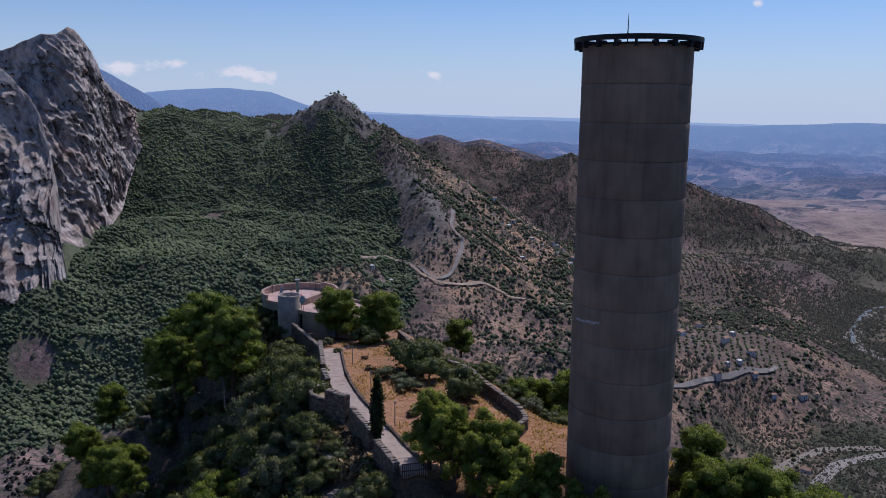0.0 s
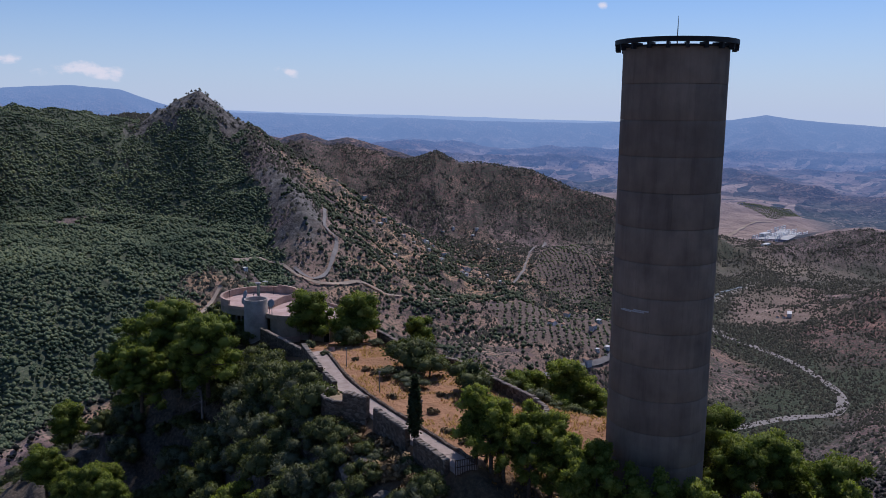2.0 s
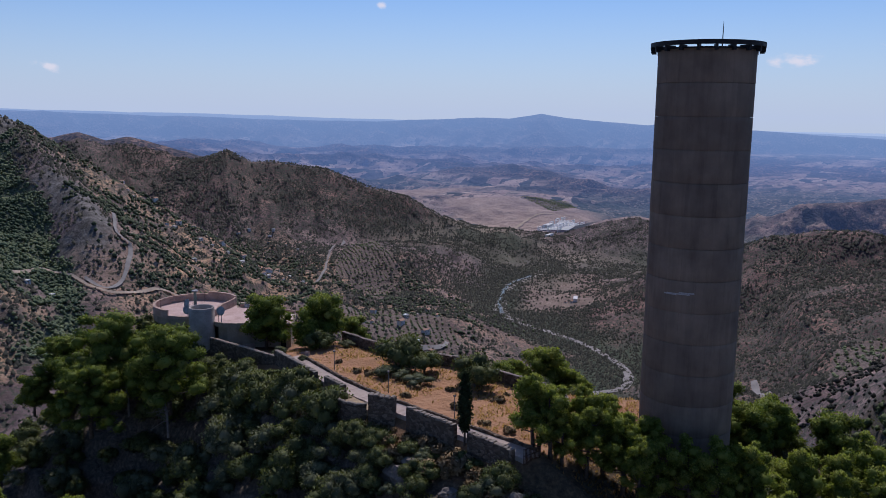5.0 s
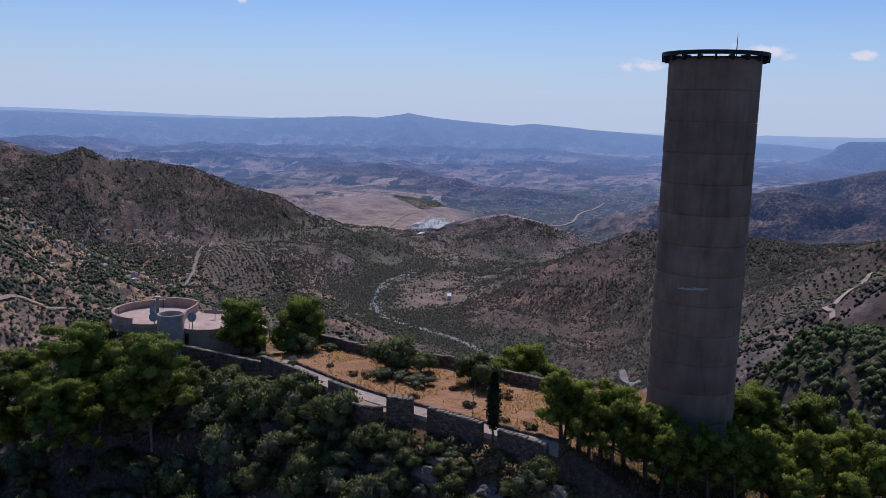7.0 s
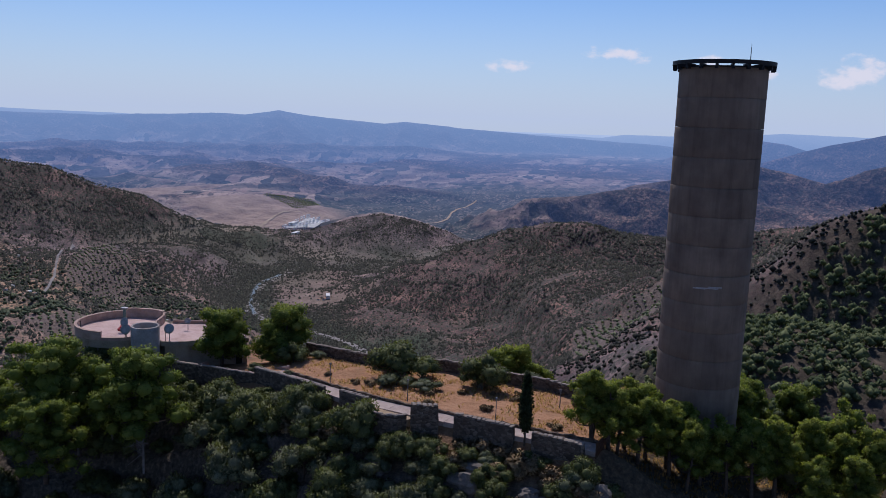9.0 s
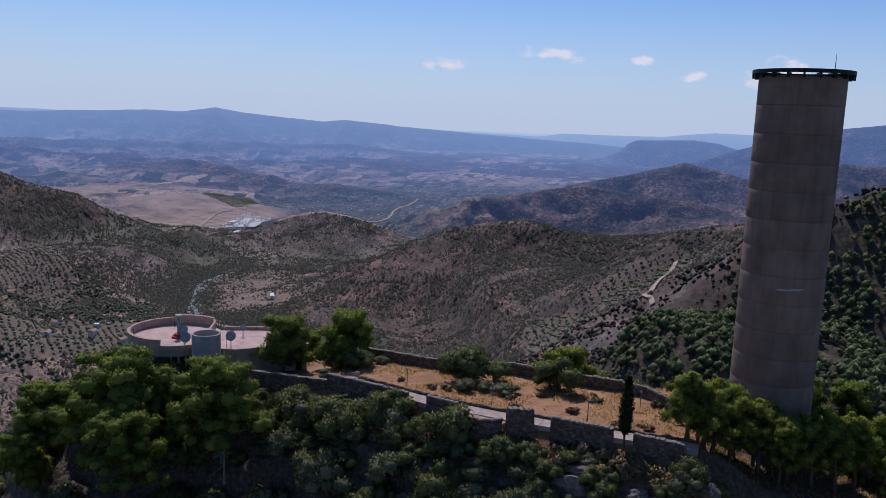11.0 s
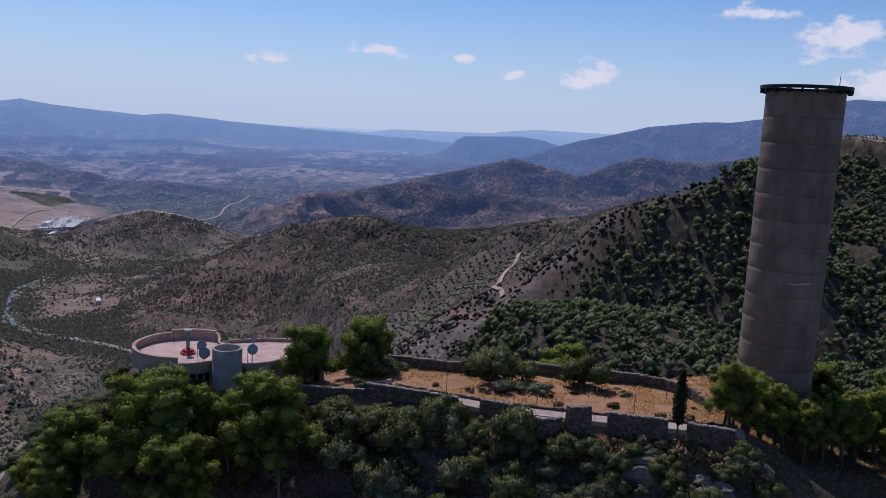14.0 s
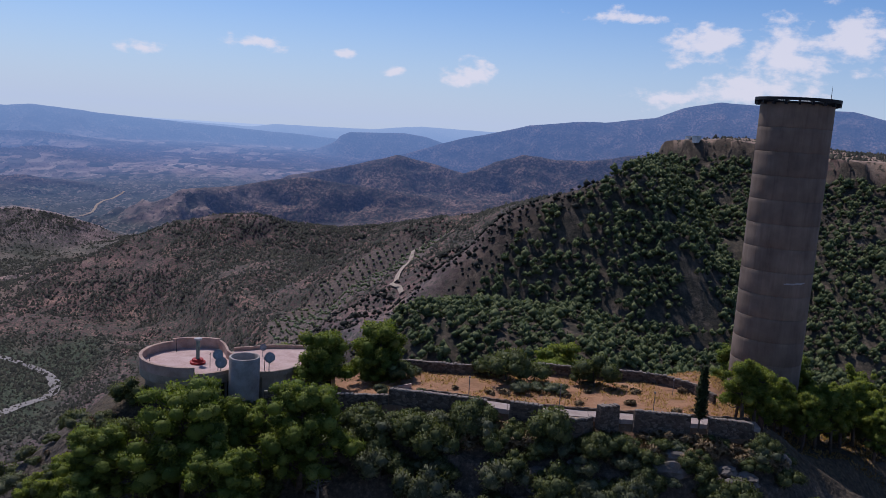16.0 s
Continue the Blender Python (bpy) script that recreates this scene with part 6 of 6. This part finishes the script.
def pine(seed, height, spread, low, n_limbs, puffs, puff, label, needles=None):
    """An Aleppo pine: leaning trunk, rising limbs, and rounded tufts of needles at their ends."""
    g = random.Random(seed)
    t = thing("pine_tree", label, "tree", group="pines on the hilltop")
    lean = Vector((g.uniform(-0.1, 0.1), g.uniform(-0.1, 0.1), 0)) * height
    spine = [Vector((0, 0, -0.4)), Vector((0, 0, height * 0.3)) + lean * 0.3, Vector((0, 0, height * 0.62)) + lean * 0.7, Vector((0, 0, height * 0.88)) + lean]
    bm = bmesh.new()
    r0 = 0.028 * height + 0.04
    tube(bm, spine, [r0, r0 * 0.75, r0 * 0.45, r0 * 0.15], 8)
    stem = part("trunk", bm, bark, t, smooth_faces=True)
    centres, radii = [], []
    for k in range(n_limbs):
        s = low + (0.97 - low) * (k + 0.5) / n_limbs
        base = Vector((0, 0, height * s * 0.9)) + lean * s
        a = k * 2.4 + g.uniform(-0.5, 0.5)
        reach = spread * (1.0 - 0.62 * ((s - low) / (1 - low)) ** 1.7) * g.uniform(0.72, 1.08)
        tip = base + Vector((math.cos(a) * reach, math.sin(a) * reach, height * g.uniform(0.04, 0.16)))
        mid = base.lerp(tip, 0.5) + Vector((0, 0, -0.05 * height))
        bm = bmesh.new()
        tube(bm, [base, mid, tip], [r0 * 0.34, r0 * 0.2, r0 * 0.06], 5)
        part("limb", bm, bark, stem)
        for j in range(puffs):
            f = g.uniform(0.35, 1.08)
            q = base.lerp(tip, f) + Vector((g.gauss(0, 0.16), g.gauss(0, 0.16), g.uniform(-0.04, 0.14))) * spread
            centres.append(q)
            radii.append(puff * g.uniform(0.65, 1.2) * (1.1 - 0.25 * f))
    for j in range(puffs):
        centres.append(spine[-1] + Vector((g.gauss(0, 0.2) * spread, g.gauss(0, 0.2) * spread, g.uniform(-0.05, 0.12) * height)))
        radii.append(puff * g.uniform(0.7, 1.1))
    me = crown_mesh("crown", [tuple(c) for c in centres], radii, 140, 0.235, seed, needles or pine_leaf, 0.8)
    new("crown", me).parent = t
    return t


def bush(name, seed, r, h, n, per, leaf, size, label, category="bush"):
    g = random.Random(seed)
    t = thing(name, label, category, group="bushes on the hilltop")
    centres, radii = [], []
    for k in range(n):
        a, d = g.uniform(0, 6.283), r * math.sqrt(g.uniform(0, 1)) * 0.78
        z = h * (0.25 + 0.55 * (1 - (d / r) ** 2) * g.uniform(0.5, 1.1))
        centres.append((d * math.cos(a), d * math.sin(a), z))
        radii.append(r * g.uniform(0.28, 0.45))
    me = crown_mesh("leafage", centres, radii, per, size, seed, leaf, 0.85)
    new("leafage", me).parent = t
    bm = bmesh.new()
    tube(bm, [(0, 0, -0.4), (0.06 * r, 0, h * 0.2), (0.1 * r, 0.05 * r, h * 0.5)], [0.09, 0.07, 0.03], 6)
    part("trunk", bm, bark, t)
    return t


def plant(kind, x, y, scale=1.0, tall=1.0, turn=0.0, sink=0.05, z=None):
    """A copy of a plant, or the plant itself the first time, with its foot on the ground."""
    foot = (ground_at(x, y) if z is None else z) - sink
    m = Matrix.Translation((x, y, foot)) @ Matrix.Rotation(turn, 4, "Z") @ Matrix.Diagonal((scale, scale, scale * tall, 1))
    if not kind.get("used"):
        kind["used"] = True
        kind["thing"].matrix_basis = m
        return kind["thing"]
    c = copy_thing(kind["thing"], Matrix.Identity(4))
    c.matrix_basis = m
    return c


wide = [dict(thing=pine(11, 10.0, 4.8, 0.16, 21, 5, 1.2, "large spreading green pine with rounded tufts")), dict(thing=pine(12, 10.0, 4.4, 0.14, 22, 5, 1.1, "large spreading green pine with rounded tufts"))]
slim = [dict(thing=pine(21 + k, 8.0, 2.3, 0.26, 15, 3, 0.74, "slender young green pine with airy crown", young_leaf)) for k in range(3)]
round_pine = dict(thing=pine(31, 6.0, 2.5, 0.2, 14, 5, 0.9, "rounded dense green pine beside the building"))
g = random.Random(77)
# the two great pines below the round building
plant(wide[0], -0.3, 117.6, 1.1, 1.0, 0.4, z=-10.9)
plant(wide[1], 3.0, 107.2, 1.0, 1.0, 1.9, z=-9.7)
plant(wide[0], 3.2, 113.2, 0.66, 1.2, 3.9, z=-9.9)
plant(wide[1], -4.5, 112.0, 0.85, 1.0, 5.0, z=-12.3)
plant(wide[1], -3.5, 124.5, 0.8, 0.9, 2.5, z=-10.8)
# pines between the path's end and the tower
for x, y, s, tl in ((17.4, 62.9, 0.98, 1.0), (19.0, 61.0, 0.8, 1.0), (20.6, 59.6, 0.95, 1.0), (22.4, 57.0, 0.98, 1.0), (24.0, 54.6, 0.95, 1.0), (21.6, 55.2, 0.85, 1.1), (25.6, 52.4, 0.95, 1.05), (26.6, 50.3, 0.98, 1.1), (28.4, 48.6, 1.0, 1.1), (29.6, 50.8, 0.9, 1.1), (31.5, 46.0, 1.05, 1.1), (33.0, 43.5, 0.95, 1.1), (34.4, 41.2, 1.05, 1.1), (36.0, 45.0, 1.0, 1.1), (37.8, 39.0, 1.05, 1.1), (39.0, 43.0, 1.1, 1.1), (41.0, 36.0, 1.1, 1.1), (27.6, 45.0, 0.9, 1.0), (30.6, 41.5, 0.95, 1.0)):
    plant(slim[g.randrange(3)], x, y, 0.86 * s, tl, g.uniform(0, 6.28))
for x, y, s in ((18.6, 63.4, 0.7), (19.8, 62.4, 0.75), (18.2, 61.6, 0.8), (21.4, 61.2, 0.8), (22.6, 59.4, 0.85), (23.6, 57.6, 0.8), (25.0, 56.4, 0.8)):
    plant(slim[g.randrange(3)], x, y, s, 1.05, g.uniform(0, 6.28))
for x, y, s in ((38.5, 55.0, 0.95), (40.5, 58.6, 0.9), (43.5, 54.6, 0.95), (47.5, 56.5, 0.9), (52.0, 58.5, 0.75), (45.5, 49.0, 1.0), (56.0, 60.0, 0.8)):
    plant(round_pine, x, y, s, 1.0, g.uniform(0, 6.28))
# by the building
plant(round_pine, 17.0, 109.6, 1.18, 1.0, 0.3, z=-5.5)
plant(round_pine, 20.9, 103.7, 1.22, 0.98, 2.0, z=-5.2)
plant(round_pine, 20.4, 102.6, 0.85, 0.8, 4.0, z=-5.0)
plant(slim[1], 22.6, 105.0, 0.62, 1.0, 2.0)
# on the western slope and beyond the eastern wall
for x, y, s, z in ((-12.0, 100.0, 0.95, -19.5), (-1.0, 73.0, 0.72, -13.2), (-14.0, 104.5, 0.8, -21.5), (-7.5, 124.0, 0.8, -12.5), (4.2, 66.0, 0.6, -12.4), (9.6, 57.6, 0.62, -12.0), (-9.5, 95.5, 0.8, -18.5), (-16.0, 112.0, 1.0, -21.5), (-13.0, 118.0, 0.9, -18.0), (38.2, 120.0, 0.9, -12.0), (33.5, 82.0, 0.78, -8.3), (36.5, 79.0, 0.7, -10.3)):
    plant(round_pine, x, y, s, 1.0, g.uniform(0, 6.28), z=z)
light_pine = dict(thing=pine(35, 5.0, 2.4, 0.12, 12, 4, 0.8, "low bushy light green young pine on the slope", young_leaf))
for x, y, s, z in ((-0.2, 130.4, 0.95, -15.2), (2.6, 131.0, 0.8, -13.2), (-2.6, 128.4, 0.8, -15.4), (-13.2, 107.4, 1.0, -21.5), (-9.6, 104.0, 0.9, -19.8), (0.2, 81.6, 1.0, -15.4), (2.6, 78.4, 0.75, -13.6), (33.8, 47.6, 1.0, -10.5), (39.6, 82.6, 1.35, -9.6), (42.0, 80.0, 1.1, -10.8), (36.8, 84.5, 0.9, -8.8), (-4.0, 126.0, 0.8, -15.0), (1.0, 134.0, 0.7, -15.0), (37.0, 50.5, 0.9, -10.0)):
    plant(light_pine, x, y, s, 1.0, g.uniform(0, 6.28), 0.3, max(z, ground_at(x, y) - 2.2))

dark_bush = [dict(thing=bush("oak_bush", 41 + k, 1.6, 2.2, 16, 135, bush_leaf, 0.17, "dense dark green evergreen oak bush")) for k in range(3)]
grey_bush = [dict(thing=bush("olive_bush", 51 + k, 1.6, 1.9, 15, 135, grey_leaf, 0.165, "rounded grey-green wild olive bush")) for k in range(2)]
dry_bush = [dict(thing=bush("dry_bush", 61 + k, 0.7, 0.7, 8, 90, dry_leaf, 0.24, "low dry straw-coloured shrub")) for k in range(2)]
# in the yard
for kind, x, y, s, tl in ((dark_bush[0], 22.6, 88.6, 1.95, 1.0), (dark_bush[1], 23.4, 85.4, 1.5, 0.9), (dark_bush[2], 24.6, 78.2, 1.75, 1.0), (dark_bush[1], 25.6, 79.6, 1.1, 0.9), (grey_bush[0], 19.4, 86.0, 1.2, 0.6), (grey_bush[1], 20.6, 83.0, 1.1, 0.55), (dark_bush[0], 24.6, 90.6, 1.3, 0.9), (grey_bush[0], 14.4, 101.8, 0.6, 1.0), (grey_bush[1], 15.2, 97.4, 0.42, 0.9), (dark_bush[2], 19.2, 100.4, 1.2, 0.9), (grey_bush[1], 22.5, 99.6, 0.7, 0.7)):
    plant(kind, x, y, s, tl, g.uniform(0, 6.28))
for k in range(34):
    x, y = g.uniform(16.8, 27.5), g.uniform(65, 99)
    if g.random() < 0.25 + (y < 82):
        plant(dry_bush[k % 2], x, y, g.uniform(0.45, 1.0), g.uniform(0.6, 1.0), g.uniform(0, 6.28))
# thicket outside the eastern wall
for k in range(26):
    y = g.uniform(70, 106)
    x = float(np.interp(y, [70, 85, 93, 106], [31.0, 30.2, 27.6, 26.4])) + abs(g.gauss(0, 2.6)) + 0.6
    plant(g.choice(dark_bush + grey_bush + (dry_bush if y < 84 else [])), x, y, g.uniform(0.5, 1.0), g.uniform(0.7, 1.0), g.uniform(0, 6.28))
# named bushes below the western wall
for kind, x, y, s, tl in ((grey_bush[0], 6.2, 75.3, 1.35, 1.25), (grey_bush[1], 7.4, 62.6, 0.95, 1.2), (dark_bush[0], 9.4, 83.6, 1.7, 1.2), (dark_bush[1], 9.4, 79.2, 0.9, 1.2), (dark_bush[2], 9.4, 106.6, 1.15, 1.25), (grey_bush[0], 4.6, 95.5, 1.7, 1.4), (grey_bush[1], 2.4, 100.0, 1.6, 1.4), (dark_bush[0], 8.6, 88.8, 1.2, 1.15), (dark_bush[1], 11.0, 72.2, 0.8, 0.9), (dark_bush[2], 10.2, 68.6, 0.85, 0.9)):
    plant(kind, x, y, s, tl, g.uniform(0, 6.28))
for k in range(150):
    y = g.uniform(58, 128)
    x = wall_x(y) - 1.6 - 20 * g.random() ** 1.15
    if math.hypot(x - 10.5, y - 65) < 3.2 or (68 < y < 77 and x > 9.5):
        continue
    plant(g.choice(dark_bush + dark_bush + grey_bush), x, y, g.uniform(0.8, 1.75), g.uniform(0.8, 1.2), g.uniform(0, 6.28))
for k in range(90):
    y = g.uniform(58, 124)
    x = wall_x(y) - g.uniform(2.2, 6.5)
    if math.hypot(x - 11, y - 66) < 3.0 or 69 < y < 73.5 and x > 9.0:
        continue
    plant(g.choice(dark_bush + grey_bush), x, y, g.uniform(0.6, 1.15), g.uniform(0.8, 1.1), g.uniform(0, 6.28))
for k in range(44):
    y = g.uniform(58, 122)
    x = wall_x(y) - g.uniform(1.0, 2.3)
    plant(g.choice(dark_bush + grey_bush), x, y, g.uniform(0.4, 0.75), g.uniform(0.75, 1.1), g.uniform(0, 6.28))
# scrub on the north-western shoulder
for k in range(46):
    x, y = g.uniform(-14, 9), g.uniform(127, 152)
    plant(g.choice(dark_bush + grey_bush + dry_bush), x, y, g.uniform(0.5, 1.3), g.uniform(0.7, 1.1), g.uniform(0, 6.28))
for k in range(64):
    y = g.uniform(60, 92)
    x = wall_x(y) - g.uniform(0.8, 3.6)
    plant(dry_bush[k % 2], x, y, g.uniform(0.7, 1.8), g.uniform(0.7, 1.1), g.uniform(0, 6.28))
# lower slopes of the hill all round
for k in range(190):
    a, d = g.uniform(-2.6, 3.1), g.uniform(16, 75)
    x, y = 20 + (8 + d) * math.cos(a), 88 + (32 + d) * math.sin(a)
    if -8 < x < 30 and 58 < y < 130 or math.hypot(x, y) < 45:
        continue
    plant(g.choice(dark_bush + grey_bush), x, y, g.uniform(0.8, 1.7), g.uniform(0.8, 1.2), g.uniform(0, 6.28))

# the cypress
cyp = thing("cypress", "slim dark green cypress beside the wall gap", "tree", (14.0, 68.05, -4.1))
cc, cr = [], []
for k in range(46):
    s = k / 45
    z = 1.5 + 5.3 * s
    w = 0.62 * math.sin(math.pi * min(1, 0.12 + 0.86 * (s ** 0.8))) ** 0.8
    a = k * 2.4
    cc.append((0.45 * w * math.cos(a), 0.45 * w * math.sin(a), z))
    cr.append(max(0.14, 0.62 * w))
new("crown", crown_mesh("crown", cc, cr, 70, 0.26, 91, cypress_leaf, 1.3, -0.8, 0.8)).parent = cyp
bm = bmesh.new()
tube(bm, [(0, 0, -0.3), (0.02, 0, 1.2), (0, 0, 4)], [0.11, 0.09, 0.04], 7)
part("trunk", bm, bark, cyp)

# dead branches under the great pines
for x, y, z, s in ((2.6, 111.0, -8.6, 1.2), (0.6, 114.0, -10.4, 1.3), (1.8, 105.0, -10.5, 1.0)):
    d = thing("dead_tree", "bare grey dead branches below the pines", "dead tree", (x, y, z), "dead branches")
    for k in range(16):
        bm = bmesh.new()
        a, e = g.uniform(2.0, 4.6), g.uniform(-0.1, 0.9)
        p = Vector((0, 0, g.uniform(0.4, 2.4)))
        pts = [p]
        for j in range(4):
            p = p + Vector((math.cos(a) * math.cos(e), math.sin(a) * math.cos(e), math.sin(e))) * 0.55 * s
            a, e = a + g.gauss(0, 0.45), e + g.gauss(-0.1, 0.35)
            pts.append(p)
        tube(bm, pts, [0.06, 0.045, 0.03, 0.02, 0.01], 4)
        part("branch", bm, dead_wood, d)
    bm = bmesh.new()
    tube(bm, [(0, 0, -1.5), (0, 0, 1.2), (-0.2, 0, 2.6)], [0.14, 0.1, 0.05], 6)
    part("trunk", bm, dead_wood, d)

# boulders and ledges
rock_mat = plain("hill_rock", [(0.22, (0.06, 0.05, 0.043)), (0.5, (0.16, 0.135, 0.115)), (0.8, (0.3, 0.255, 0.22))], 0.7, 0.95, 0, 0.06)


def boulder(x, y, z, sx, sy, sz, seed):
    b = thing("boulder", "pale grey-brown limestone boulder on the slope", "rock", (x, y, z), "boulders on the slope")
    bm = bmesh.new()
    bmesh.ops.create_icosphere(bm, subdivisions=3, radius=1)
    for v in bm.verts:
        n = noise.fractal(v.co * 1.3 + Vector((seed * 7.1, 0, 0)), 1.0, 2.0, 4)
        k = noise.cell(v.co * 1.6 + Vector((seed, 3, 1)))
        v.co = v.co * (1 + 0.32 * n + 0.12 * k)
        v.co = Vector((v.co.x * sx, v.co.y * sy, max(v.co.z, -0.7) * sz))
    part("stone", bm, rock_mat, b)
    return b


for k, (x, y, z, sx, sy, sz) in enumerate(((9.6, 63.9, -5.9, 1.1, 1.5, 0.8), (10.2, 65.6, -5.6, 0.9, 1.1, 0.6), (10.6, 70.6, -5.6, 1.1, 2.0, 0.7), (9.4, 71.4, -6.9, 1.2, 2.2, 1.3), (8.6, 64.6, -7.6, 1.3, 1.6, 1.3), (7.2, 84.0, -8.6, 1.4, 2.6, 1.8), (8.0, 80.4, -7.2, 1.0, 1.8, 1.1), (10.6, 97.6, -6.0, 0.9, 1.8, 0.7), (5.6, 70.6, -9.6, 1.4, 1.8, 1.2), (11.0, 94.4, -6.2, 0.8, 1.1, 0.5), (12.3, 60.0, -6.4, 1.2, 1.2, 1.6), (-9, 128, -14.5, 2.0, 2.5, 1.2), (33.5, 67.5, -6.0, 1.5, 1.0, 0.8), (36.0, 65.5, -7.3, 1.6, 1.2, 1.0), (34.6, 70.5, -6.4, 1.0, 1.2, 0.6), (32.0, 66.2, -5.6, 1.0, 0.8, 0.6))):
    boulder(x, y, min(z, ground_at(x, y) + 0.1 * sz), 0.9 * sx, 0.9 * sy, 0.9 * sz, k + 1)

# dry grass of the yard and the hilltop
gr_rng = np.random.default_rng(8)
gx, gy = gr_rng.uniform(13, 45, 30000), gr_rng.uniform(40, 104, 30000)
ed = outside(gx, gy, EDGE)
ok = (ed < np.where(gx > 24, 5, -0.2)) & (gx > np.interp(gy, [a for a, _ in WEST], [b + 2.9 for _, b in WEST])) & (fbm(gx, gy, 3.0, 3, 200) > -0.25) & (np.hypot(gx - TOWER[0], gy - TOWER[1]) > 4.3)
gx, gy = gx[ok][:9000], gy[ok][:9000]
gz = ground(gx, gy)
n = len(gx)
P = np.empty((n, 3, 3, 3))
for k in range(3):
    a = gr_rng.uniform(0, 6.28, n)
    h, w = gr_rng.uniform(0.08, 0.32, n), gr_rng.uniform(0.04, 0.1, n)
    P[:, k, 0] = np.stack([gx - w * np.cos(a), gy - w * np.sin(a), gz - 0.02], -1)
    P[:, k, 1] = np.stack([gx + w * np.cos(a), gy + w * np.sin(a), gz - 0.02], -1)
    P[:, k, 2] = np.stack([gx + gr_rng.normal(0, 0.1, n), gy + gr_rng.normal(0, 0.1, n), gz + h], -1)
me = leafy("dry_grass", P.reshape(-1, 3), np.arange(9 * n).reshape(-1, 3), unit(gr_rng.normal(0, 0.25, (9 * n, 3)) + (0, 0, 1)), foliage("straw", [(0.0, (0.32, 0.18, 0.085)), (0.5, (0.44, 0.265, 0.135)), (1.0, (0.53, 0.36, 0.2))], 0.9, 0.4, 0.4))
tagged(new("dry_grass", me), "dry straw-coloured grass tufts in the yard", "grass", kind="stuff")

# loose cap stones along the walls
for w, rows, thick in CAPS:
    for i in range(0, len(rows) - 1, 1):
        (ax, ay, az), (bx, by, bz) = rows[i], rows[i + 1]
        o = new("cap_stone", cap_meshes[rnd.randrange(5)])
        o.parent = w
        o.matrix_basis = Matrix.Translation(((ax + bx) / 2, (ay + by) / 2, (az + bz) / 2 - 0.02 + rnd.uniform(-0.04, 0.05))) @ Matrix.Rotation(math.atan2(by - ay, bx - ax) + rnd.uniform(-0.15, 0.15), 4, "Z") @ Matrix.Diagonal((rnd.uniform(0.3, 0.52), thick * rnd.uniform(0.9, 1.15), rnd.uniform(0.12, 0.26), 1))
